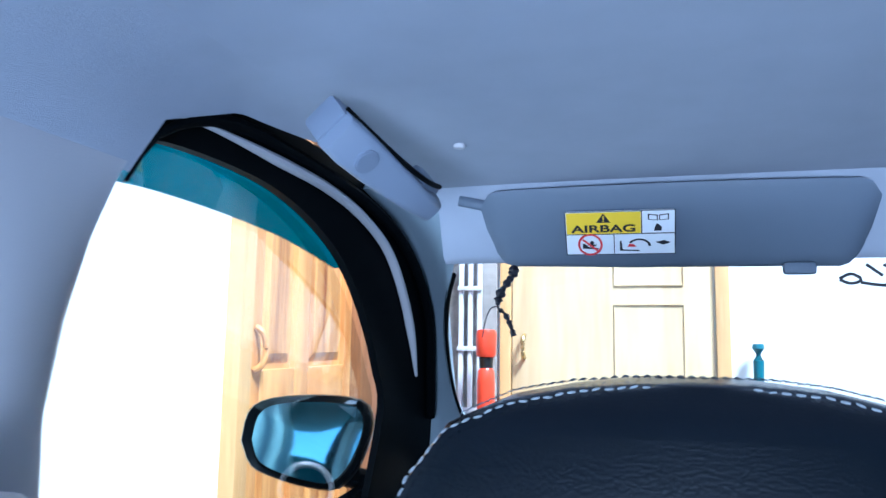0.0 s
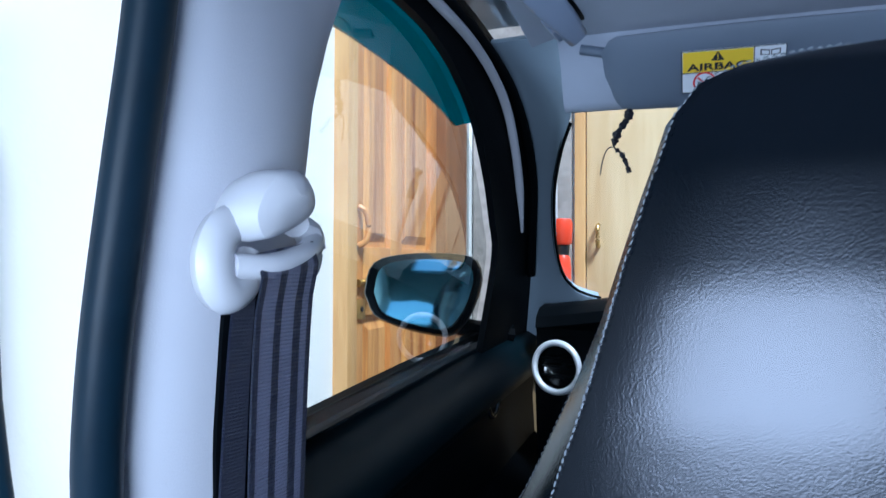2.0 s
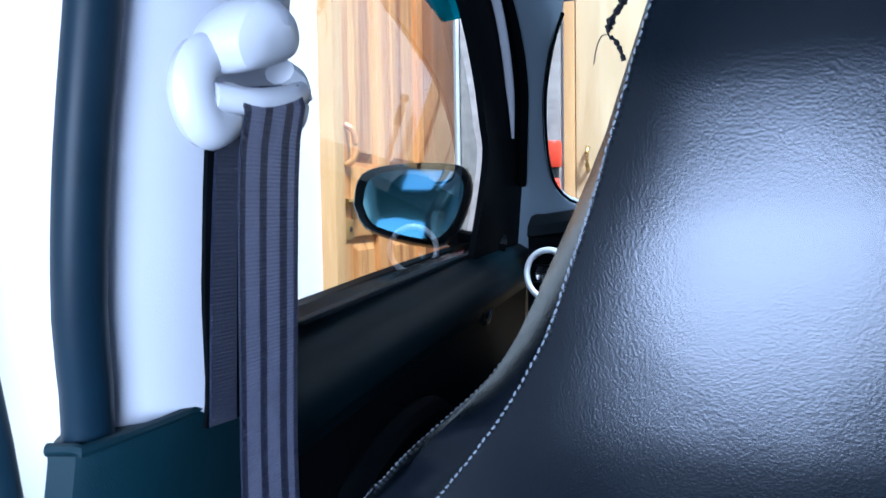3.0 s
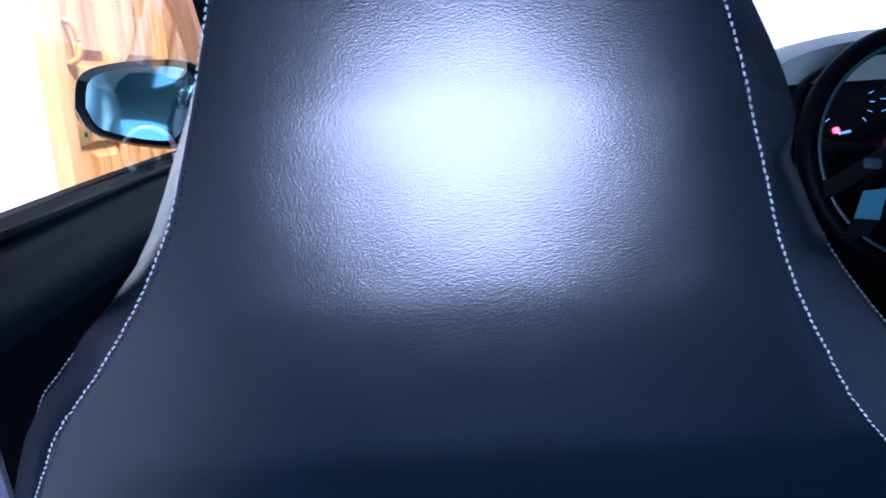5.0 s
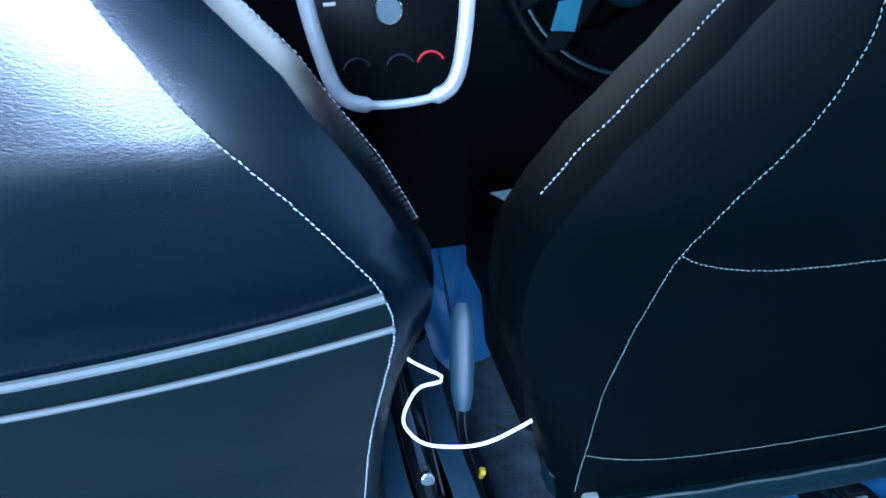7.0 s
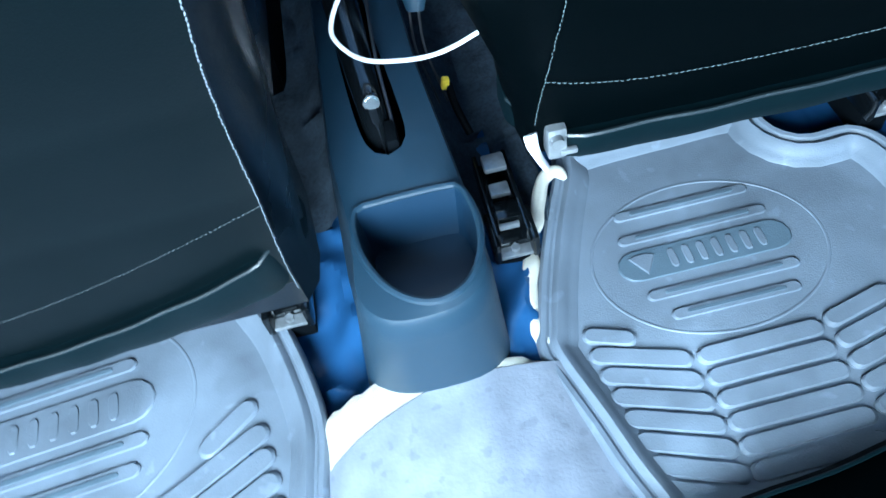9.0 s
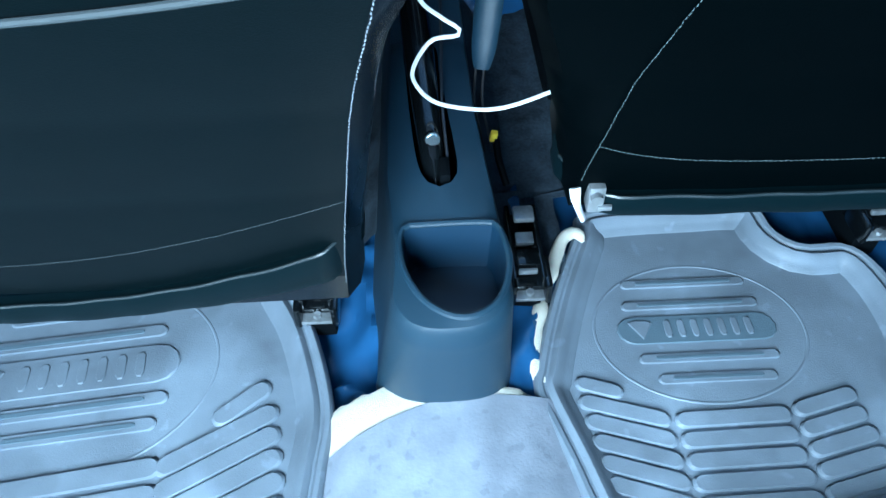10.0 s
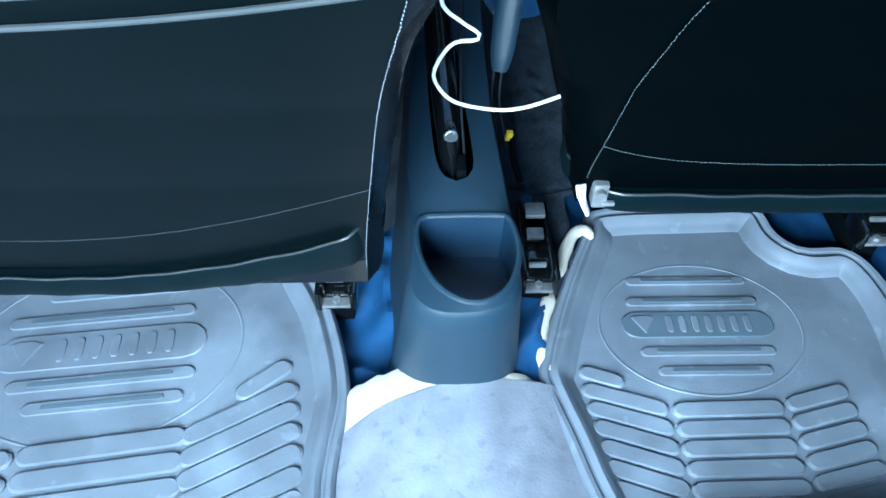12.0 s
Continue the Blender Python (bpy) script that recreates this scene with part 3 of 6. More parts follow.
# sills and rear bulkhead
for s in (1, -1):
    bm = bmesh.new()
    box(bm, (s * 0.745, 0.35, FLOOR - 0.03), (0.09, 2.3, 0.16), 0.02)
    structure("trim", bm, DARKTRIM, "dark grey door sill moulding", "sill", True)
# unseen bulkhead, left low so the fill lamp shines over it
bm = bmesh.new()
box(bm, (0, -0.74, 0.07), (1.5, 0.06, 0.28), 0.02)
box(bm, (0, -0.74, 1.18), (1.4, 0.06, 0.08), 0.02)
for s in (1, -1):
    box(bm, (s * 0.65, -0.74, 0.68), (0.16, 0.06, 0.93), 0.02)
structure("bulkhead", bm, DARKTRIM, "unseen dark trim round the rear, cut low for the fill lamp", "bulkhead", True)
# unseen door, given pale trim so the seat bolster mirrors a lighter surface
bm = bmesh.new()
box(bm, (0.735, -0.20, 0.30), (0.05, 1.05, 0.75), 0.02)
structure("door_3", bm, PILLAR, "unseen closed rear door on the driver's side, paled as a reflector", "door", True)
bm = bmesh.new()
slab(bm, [flip(side(y, z, 0.03)) for y, z in ((-0.70, 0.66), (0.36, 0.66), (0.36, 1.13), (-0.70, 1.13))], V((0.004, 0, 0)))
structure("window_2", bm, DIMGLASS, "unseen dark pane of the rear door, added to dim the right side", "car window")

# scuttle and bonnet below the windscreen
bm = bmesh.new()
rows = []
for j in range(12):
    y = 1.50 + 0.85 * j / 11
    rows.append([V((x, y, 0.775 - 0.03 * j / 11 - 0.25 * (j / 11) ** 4 - 0.05 * (abs(x) / 0.7) ** 4)) for x in np.linspace(-0.74, 0.74, 25)])
loft(bm, rows, closed=False)
structure("bonnet", bm, CARPAINT, "dark grey painted car bonnet", "bonnet", True)
for s in (1, -1):
    bm = bmesh.new()
    rows = []
    for y, z in ((-0.78, 0.72), (0.3, 0.70), (0.56, 0.70), (1.45, 0.74), (2.30, 0.55)):
        rows.append([V((s * 0.735, y, z)), V((s * 0.795, y, z - 0.05)), V((s * 0.81, y, 0.35)), V((s * 0.80, y, 0.05)), V((s * 0.75, y, -0.16)), V((s * 0.70, y, -0.18))])
    if s > 0:
        loft(bm, rows, closed=False)
    else:
        loft(bm, rows[2:], closed=False)
    structure("body_side", bm, CARPAINT, "dark grey painted car flank", "car body", True)

# windscreen
bm = bmesh.new()
left_edge = spline([(-0.547, 0.925, 1.072)] + WS, 24)
rows = []
for p in left_edge:
    row = []
    for i in range(25):
        k = -1 + 2 * i / 24
        bow = 1 - k * k
        row.append(V((-p.x * k * 1.01, p.y + bow * 0.10 + 0.02, p.z + 0.012 - bow * 0.004)))
    rows.append(row)
loft(bm, rows, closed=False)
pane = structure("window_1", bm, SCREENGLASS, "clear curved windscreen", "windscreen", True)
pane.visible_shadow = False
# header panel between headliner and windscreen
bm = bmesh.new()
rows = []
for i in range(49):
    x = -0.568 + 1.136 * i / 48
    e = 0.3 * (abs(x) / 0.568) ** 4
    a = V((x, 0.915, roof_z(x, 0.915)))
    rows.append([a, V((x, 0.940, 1.098 - 0.006 * e)), V((x, 0.965 - 0.02 * e, 1.058 - 0.010 * e)), V((x, 0.977 - 0.02 * e, 1.050 - 0.006 * e)), V((x, 0.995, 1.052 - 0.004 * e)), V((x, 1.005, 1.082))])
loft(bm, rows, closed=False)
structure("trim", bm, HEAD, "pale grey header panel above the windscreen", "trim", True)
bm = bmesh.new()
box(bm, (-0.975, GATE_Y - 0.012, 0.75), (0.34, 0.02, 2.2), 0.003)
structure("stone_facing", bm, STONE, "mottled stone facing beside the gate", "wall facing")

# ---- front left door: frame, glass, rain guard, sill and lower panel ----
door = thing("door_1", "closed front passenger door with black inner trim", "car door", (-0.70, 0.58, 0.0), kind="structure")
bm = bmesh.new()
band(bm, [p + V((-0.006, 0, 0.010)) for p in edge_line], lite, OUT)
part("window_frame", bm, BLACK, door, "black window frame and mirror quarter")
# the grey highlight lip of the door seal along the rim
lip = spline([side(y, z, 0.002) for y, z in ((0.585, 1.109), (0.634, 1.112), (0.721, 1.112), (0.834, 1.109), (0.935, 1.096), (1.029, 1.070), (1.114, 1.023), (1.186, 0.967), (1.244, 0.909))], 50)
bm = bmesh.new()
tube(bm, lip, [0.0065 * min(1, (50 - i) / 10 + 0.25, 0.2 + i / 12) for i in range(50)], 8, flat=0.7)
part("seal_lip", bm, TRIM, door, "pale grey lip of the door seal")
bm = bmesh.new()
outer = spline([side(y - 0.006 if i > 7 else y + 0.004, z - 0.006, 0.002) for i, (y, z) in enumerate(RIM[6:16])], 50)
tube(bm, outer, [0.0075 * min(1.0, 0.2 + i / 8) for i in range(50)], 10, flat=0.8)
part("door_seal", bm, BLACK, door, "black rubber seal along the window frame")
bm = bmesh.new()
pane_in = [p + V((-0.020, 0, 0)) for p in lite]
c = sum(pane_in, V()) / len(pane_in)
cen = bm.verts.new(c)
vs = [bm.verts.new(c + (p - c) * 1.02) for p in pane_in]
for a, b in zip(vs, vs[1:] + vs[:1]):
    bm.faces.new((cen, a, b))
gl = part("pane", bm, SIDEGLASS, door, "clear side window glass")
gl.visible_shadow = False
# smoked rain guard along the top of the glass, outside
gtop = spline([side(y, z, 0.055) for y, z in ((0.46, 1.135), (0.60, 1.145), (0.76, 1.150), (0.90, 1.135), (1.00, 1.105), (1.075, 1.065))], 40)
gbot = spline([side(y, z, 0.075) for y, z in ((0.44, 1.064), (0.55, 1.070), (0.66, 1.078), (0.80, 1.076), (0.92, 1.068), (1.04, 1.052))], 40)
bm = bmesh.new()
band(bm, gtop, gbot, (-0.003, 0, 0))
part("rain_guard", bm, SMOKED, door, "smoked teal acrylic rain guard")
# belt line: rubber wiper and padded ledge
SILL = [(0.545, 0.692), (0.72, 0.703), (0.97, 0.718), (1.29, 0.733), (1.46, 0.740)]
sill_line = spline([side(y, z, 0.040) for y, z in SILL], 40)
bm = bmesh.new()
rows = []
for p in sill_line:
    rows.append([p + V((-0.030, 0, 0.006)), p + V((-0.012, 0, 0.006)), p + V((-0.006, 0, -0.004)), p + V((-0.030, 0, -0.006))])
loft(bm, rows)
part("weatherstrip", bm, BLACK, door, "black rubber strip along the glass")
bm = bmesh.new()
rows = []
for i, p in enumerate(sill_line):
    q = p + V((0, 0, -0.003))
    rows.append([q + V((-0.03, 0, -0.004)), q + V((-0.004, 0, 0.000)), q + V((0.018, 0, -0.003)), q + V((0.036, 0, -0.010)), q + V((0.052, 0, -0.020)), q + V((0.062, 0, -0.036)), q + V((0.066, 0, -0.052)),
                 q + V((0.062, 0, -0.066)), q + V((0.050, 0, -0.074)), q + V((0.040, 0, -0.095))])
loft(bm, rows, closed=False)
part("ledge", bm, LEDGE, door, "padded dark ledge under the window")
bm = bmesh.new()
rows = []
for i, p in enumerate(sill_line):
    q = V((p.x, p.y, 0))
    h = p.z - 0.085
    q.x += 0.032
    rows.append([q + V((0.010, 0, h)), q + V((0.006, 0, h - 0.05)), q + V((0.010, 0, h - 0.12)), q + V((0.050, 0, h - 0.16)), q + V((0.066, 0, h - 0.19)),
                 q + V((0.060, 0, h - 0.23)), q + V((0.020, 0, h - 0.26)), q + V((0.020, 0, 0.20)), q + V((0.06, 0, 0.16)), q + V((0.06, 0, FLOOR + 0.03)), q + V((-0.04, 0, FLOOR + 0.02))])
loft(bm, rows, closed=False)
part("inner_panel", bm, BLACK, door, "black moulded inner panel with armrest")
# inner release lever in its cup
bm = bmesh.new()
m = Matrix.Rotation(radians(90), 3, "Y")
torus(bm, side(1.165, 0.652, -0.012), 0.032, 0.006, m)
cup = part("handle_cup", bm, GLOSSBLACK, door, "gloss black cup of the door release")
bm = bmesh.new()
box(bm, side(1.172, 0.650, -0.014), (0.010, 0.052, 0.020), 0.004)
part("release_lever", bm, SILVER, cup, "dull silver release lever")
# padded arch moulding of the door pocket
bm = bmesh.new()
tube(bm, spline([side(0.62, 0.42, -0.02), side(0.66, 0.52, -0.03), side(0.76, 0.565, -0.035), side(0.88, 0.56, -0.035), side(0.98, 0.52, -0.03)], 24), 0.016, 8)
part("pocket_arch", bm, BLACK, door, "arched moulding of the door trim")
# right front door, plainer, closes the place
door2 = thing("door_2", "closed driver's door with black inner trim", "car door", (0.70, 0.58, 0.0), kind="structure")
bm = bmesh.new()
band(bm, [flip(p) + V((0.006, 0, 0)) for p in rim], [flip(p) for p in lite], (0.035, 0, 0))
part("window_frame", bm, BLACK, door2, "black window frame")
# unseen dark pane that holds back light from the driver's side
bm = bmesh.new()
pane_r = [flip(p) + V((0.020, 0, 0)) for p in lite]
c = sum(pane_r, V()) / len(pane_r)
cen = bm.verts.new(c)
vs = [bm.verts.new(c + (p - c) * 1.02) for p in pane_r]
for a, b in zip(vs, vs[1:] + vs[:1]):
    bm.faces.new((cen, a, b))
part("pane", bm, DIMGLASS, door2, "unseen dark pane, added to dim the right side")
bm = bmesh.new()
rows = []
for p in sill_line:
    q = flip(p)
    rows.append([q + V((0.03, 0, 0)), q, q + V((-0.03, 0, -0.03)), q + V((-0.02, 0, -0.10)), V((q.x - 0.02, q.y, 0.45)), V((q.x - 0.05, q.y, 0.40)), V((q.x - 0.02, q.y, FLOOR + 0.02))])
loft(bm, rows, closed=False)
part("inner_panel", bm, BLACK, door2, "black moulded inner panel")

# ---- door mirror ----
mirror = thing("door_mirror", "black door mirror with a rounded housing outside the window", "door mirror", (-0.80, 1.25, 0.74))
MC = V((-0.853, 1.235, 0.803))
ahead = Matrix.Rotation(radians(15), 3, "Z") @ Matrix.Rotation(radians(-9), 3, "X")


def mirror_ring(k, y, shrink=1.0):
    """The housing's outline: straight outer side, slanted inner foot."""
    pts = []
    shape = [(-0.094, 0.002), (-0.088, 0.040), (-0.068, 0.058), (-0.02, 0.066), (0.04, 0.066), (0.075, 0.058), (0.086, 0.035), (0.082, 0.005), (0.066, -0.035), (0.040, -0.062),
             (0.0, -0.060), (-0.045, -0.048), (-0.078, -0.032)]
    loop = spline([(x * k * shrink * 1.13, y, z * k * shrink * 1.10) for x, z in shape + shape[:1]], 41)[:-1]
    return [MC + ahead @ p for p in loop]


bm = bmesh.new()
loft(bm, [mirror_ring(0.86, 0.004), mirror_ring(0.97, -0.006), mirror_ring(1.0, 0.002), mirror_ring(1.0, 0.03), mirror_ring(0.93, 0.065), mirror_ring(0.75, 0.09), mirror_ring(0.4, 0.105)])
housing = part("housing", bm, HOUSING, mirror, "gloss black mirror housing")
# slightly convex glass, turned further towards the driver
turn = Matrix.Translation(MC) @ Matrix.Rotation(radians(-2.6), 4, "Z") @ Matrix.Rotation(radians(-2.7), 4, "X") @ Matrix.Translation(-MC)
bm = bmesh.new()
rings = [[turn @ p for p in mirror_ring(0.84 * k, -0.0035 - 0.002 * (1 - k * k))] for k in (1, 0.85, 0.7, 0.5, 0.3, 0.12)]
loft(bm, rings, caps=False)
bm.faces.new([bm.verts.new(p) for p in rings[-1]])
bmesh.ops.remove_doubles(bm, verts=bm.verts, dist=1e-6)
part("mirror_glass", bm, MIRROR, mirror, "mirror glass")
bm = bmesh.new()
tube(bm, spline([MC + V((0.03, 0.04, -0.050)), MC + V((0.075, 0.06, -0.062)), MC + V((0.13, 0.09, -0.070))], 10), 0.024, 10, flat=0.7)
part("mirror_foot", bm, BLACK, mirror, "black mirror foot")

# ---- front seats ----
SZ = [0.10, 0.20, 0.27, 0.40, 0.47, 0.52, 0.56, 0.60, 0.635, 0.67, 0.70, 0.74, 0.79, 0.84, 0.90, 0.92, 0.935, 0.943, 0.947, 0.949]
SW = [0.196, 0.204, 0.213, 0.231, 0.247, 0.260, 0.241, 0.211, 0.190, 0.170, 0.151, 0.136, 0.122, 0.108, 0.090, 0.083, 0.072, 0.054, 0.034, 0.012]
YZ = [0.10, 0.14, 0.20, 0.30, 0.40, 0.48, 0.55, 0.62, 0.70, 0.79, 0.85, 0.90, 0.94, 0.965]
YB = [0.556, 0.545, 0.528, 0.500, 0.462, 0.424, 0.390, 0.3710, 0.3655, 0.3640, 0.3660, 0.3710, 0.380, 0.408]


def back_y(z):
    return interp(z, YZ, YB)


# the driver's backrest: a straighter panel with fuller bolsters low down
DZ = [0.15, 0.25, 0.30, 0.41, 0.466, 0.524, 0.556, 0.58, 0.60, 0.64, 0.70, 0.84, 0.90, 0.92, 0.935, 0.943, 0.947, 0.949]
DW = [0.234, 0.232, 0.229, 0.2215, 0.213, 0.200, 0.180, 0.158, 0.142, 0.122, 0.112, 0.102, 0.090, 0.083, 0.072, 0.054, 0.034, 0.012]


def panel_w(z, s=1, driver=False):
    """Half the width of the sewn rear panel at height z, on the right (s=1) or left side."""
    if driver:
        return interp(z, DZ, DW)
    lean = interp(z, [0.60, 0.644, 0.682, 0.712, 0.742, 0.80, 0.91, 0.935, 0.949], [-0.003, -0.010, -0.008, -0.006, -0.003, 0.0, 0.0, -0.010, 0.0]) if s > 0 else interp(z, [0.50, 0.60, 0.641, 0.674, 0.712, 0.744, 0.80], [0.012, 0.026, 0.029, 0.020, 0.012, 0.006, 0.003])
    return lean + (sum(interp(z + d, SZ, SW) for d in (-0.024, -0.012, 0, 0.012, 0.024)) / 5 if z < 0.91 else interp(z, SZ, SW))


def shell_w(z, s=1, driver=False):
    if driver:
        return panel_w(z, s, True) + interp(z, [0.25, 0.30, 0.36, 0.41, 0.46, 0.50, 0.555, 0.59, 0.62, 0.65, 0.68, 0.75, 0.85, 0.93], [0.004, 0.012, 0.034, 0.052, 0.076, 0.083, 0.090, 0.092, 0.080, 0.060, 0.032, 0.016, 0.012, 0.010])
    if s > 0:
        return panel_w(z, s) + interp(z, [0.2, 0.45, 0.56, 0.61, 0.65, 0.70, 0.76, 0.80, 0.85, 0.93], [0.014, 0.016, 0.036, 0.048, 0.054, 0.041, 0.030, 0.027, 0.017, 0.008])
    return panel_w(z, s) + interp(z, [0.2, 0.45, 0.56, 0.64, 0.674, 0.714, 0.766, 0.828, 0.88], [0.014, 0.016, 0.030, 0.035, 0.033, 0.019, 0.014, 0.006, 0.005])


TOPS = [0.925, 0.93, 0.935, 0.939, 0.943, 0.945, 0.947, 0.948, 0.949]


def smooth_z(n, z0, z1):
    return [z0 + (z1 - z0) * i / (n - 1) for i in range(n)]


def seat_back_ring(z, cx, driver=False):
    """A level cut through the backrest: gently domed rear, rounded bolsters, dished front."""
    yb = back_y(z)
    deep = interp(z, [0.2, 0.6, 0.9, 0.96], [0.17, 0.15, 0.10, 0.07])
    pts = []
    for k in range(-8, 9):
        t = k / 8
        pts.append(V((cx + panel_w(z, t, driver) * t, yb - 0.001 * (1 - t * t) + 0.004, z)))
    for s in (1, -1):
        w = shell_w(z, s, driver)
        pw = panel_w(z, s, driver)
        flank = [(w - 0.010 if w - pw > 0.03 else w * 0.985, 0.022), (w, 0.050), (w * 0.97, deep * 0.75), (w * 0.85, deep), (pw * 0.8, deep * 0.86), (pw * 0.4, deep * 0.86)]
        side_pts = [V((cx + s * x, yb + d, z)) for x, d in flank]
        pts += side_pts if s > 0 else side_pts[::-1]
    return pts


def build_seat(cx, label, skin, seam_z, hem_z, driver=False):
    seat = thing("car_seat", label, "car seat", (cx, 0.62, FLOOR), "front seats")
    bm = bmesh.new()
    rings = [seat_back_ring(z, cx, driver) for z in smooth_z(46, hem_z + 0.01, 0.92) + TOPS]
    crown = [(0.9495, 0.8), (0.950, 0.4)]
    for z, k in crown:
        ring = seat_back_ring(0.949, cx, driver)
        c = sum(ring, V()) / len(ring)
        rings.append([V((c.x + (p.x - c.x) * k, c.y + (p.y - c.y) * (0.25 + 0.75 * k), z)) for p in ring])
    loft(bm, rings)
    part("backrest", bm, skin, seat)
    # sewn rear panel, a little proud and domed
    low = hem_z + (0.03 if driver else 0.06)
    # below the piping the panel takes the darkened copy of the leather
    pieces = ((low, 0.92, TOPS, "back_panel", skin),) if driver else ((low, seam_z, [], "lower_panel", LOWSHADE), (seam_z, 0.92, TOPS, "back_panel", skin))
    for z0, z1, tail, name, m in pieces:
        bm = bmesh.new()
        rows = []
        for z in smooth_z(48, z0, z1) + tail:
            row = []
            for k in range(-14, 15):
                t = k / 14
                zz = z + (0.024 * max(0.0, t) ** 2 * (interp(z, [z0, z1], [0, 1]) if name == "lower_panel" else interp(z, [z0, z0 + 0.1], [1, 0])) if not driver else 0.0)
                dome = interp(zz, [0.15, 0.45, 0.60, 0.90, 0.95], [0.003, 0.003, 0.0032, 0.0032, 0.002]) * (1 - t * t) ** 1.2
                row.append(V((cx + (panel_w(zz, t, driver) - 0.001) * t, back_y(zz) - 0.0025 * (1 - t**8) - dome + 0.0035, zz)))
            rows.append(row)
        loft(bm, rows, closed=False)
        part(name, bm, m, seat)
    # white seam round the panel: down one flank, over the top
    for s in (1, -1):
        line = [V((cx + s * (panel_w(z, s, driver) - 0.0005), back_y(z) + 0.001, z)) for z in smooth_z(40, hem_z + 0.05, 0.92) + TOPS]
        stitches("flank_seam", line, seat, thick=0.00036 if driver else 0.00045, material=DIMTHREAD if driver else None)
    arch = [V((cx + s * (shell_w(z, s, driver) + 0.0004), 0.428, z + 0.0008)) for s in (-1, 1) for z in (TOPS if s < 0 else TOPS[::-1])]
    for dy in (0.0, 0.009):
        stitches("crown_seam", [p + V((0, dy, 0)) for p in arch], seat, (0, -0.4, 0.9))
    # outer edge piping of the bolster
    for s in (1, -1):
        line = [V((cx + s * (shell_w(z, s, driver) + 0.0004), back_y(z) + 0.052, z)) for z in smooth_z(26, 0.56, 0.90)]
        stitches("bolster_seam", line, seat, (s, 0, 0))
    # cross seams: two rolls of piping and a stitched seam on the passenger's side, one seam on the driver's
    def across(base, rise, proud, start=0.0, power=2):
        pts = []
        for k in range(-16, 17):
            t = k / 16
            z = base + rise * (abs(t) ** power if power > 2 else max(0.0, (t + start) / (1 + start)) ** 2)
            pts.append(V((cx + panel_w(z, t, driver) * t, back_y(z) - proud * (1 - t * t) ** 1.2 - 0.001, z)))
        return pts

    if driver:
        for base in (seam_z - 0.028, seam_z + 0.165):
            stitches("cross_seam", across(base, 0.024, 0.0050, power=5), seat, thick=0.00036, material=DIMTHREAD)
    else:
        for base, r in ((seam_z, 0.0030), (seam_z - 0.024, 0.0020)):
            bm = bmesh.new()
            tube(bm, spline(across(base, 0.024, 0.0050), 60), r, 8)
            part("piping", bm, PIPING, seat, "pale raised piping across the backrest")
        stitches("cross_seam", across(0.221, 0.072, 0.0065, 0.5), seat, material=PIPING)
    # hem of the loose cover, with a rolled upper edge
    bm = bmesh.new()
    rows, edge = [], []
    w = 0.238 if driver else 0.214
    for k in range(-24, 25):
        t = k / 24
        u = max(0.0, (t + 0.5) / 1.5) ** 2
        hi = 0.268 + 0.004 * t**4 if driver else 0.148 + 0.085 * u
        lo = 0.238 + 0.006 * t**4 if driver else 0.106 + 0.070 * u
        hi, lo = hi + 0.0004 * math.sin(k * 0.7), lo + 0.0008 * math.sin(k * 0.5)
        bulge = 0.006 + 0.006 * (1 - t * t) + 0.0008 * math.sin(k * 0.9)
        x = cx + w * t
        wrap = 0.045 * (max(0.0, abs(t) - 0.84) / 0.16) ** 2
        p = [V((x, back_y(lo + (hi - lo) * f) - bulge * g + wrap, lo + (hi - lo) * f)) for f, g in ((1.0, 0.75), (0.8, 0.95), (0.5, 1.05), (0.2, 1.0), (0.0, 0.7))]
        rows.append(p + [p[4] + V((0, 0.024, 0.002)), p[0] + V((0, 0.026, 0))])
        edge.append(p[0] + V((0, -0.0008, 0)))
    loft(bm, rows)
    part("hem", bm, HEMSKIN, seat, "loose folded hem of the seat cover")
    bm = bmesh.new()
    tube(bm, edge, 0.0016, 6)
    part("hem_piping", bm, HEMEDGE, seat, "rolled edge of the hem")
    # cushion: pale centre, dark bolsters
    bm = bmesh.new()
    rows = []
    for j in range(16):
        t = j / 15
        y = 0.65 + 0.43 * t
        z = 0.285 + 0.075 * t - 0.10 * max(0, t - 0.85) ** 1.0
        row = []
        for k in range(-12, 13):
            u = k / 12
            lift = 0.035 * max(0, abs(u) - 0.62) / 0.38 if abs(u) < 0.96 else -0.02
            row.append(V((cx + 0.212 * u, y, z + lift)))
        rows.append([V((cx - 0.215, y, 0.25))] + row + [V((cx + 0.215, y, 0.25))])
    loft(bm, rows)
    part("cushion", bm, skin, seat)
    bm = bmesh.new()
    rows = []
    for j in range(16):
        t = j / 15
        y = 0.655 + 0.40 * t
        z = 0.289 + 0.075 * t
        rows.append([V((cx + 0.185 * k / 10, y, z + 0.012 * (1 - (k / 10) ** 2) + 0.035 * max(0, abs(k / 10) * 0.7 - 0.62))) for k in range(-10, 11)])
    loft(bm, rows, closed=False)
    part("cushion_centre", bm, CUSHION, seat, "pale grey centre panel of the cushion")
    bm = bmesh.new()
    box(bm, (cx, 0.95, 0.18), (0.40, 0.26, 0.16), 0.03)
    part("base", bm, BLACK, seat, "dark seat base")
    return seat


build_seat(-0.335, "front passenger seat in navy leather cover with white stitching", LEATHER, 0.512, 0.100)
right_seat = build_seat(0.335, "driver's seat in black leather cover with white stitching", LEATHER2, 0.338, 0.235, True)
right_seat.matrix_basis = Matrix.Translation((0.335 - 0.057, 0.62 + 0.015, FLOOR))

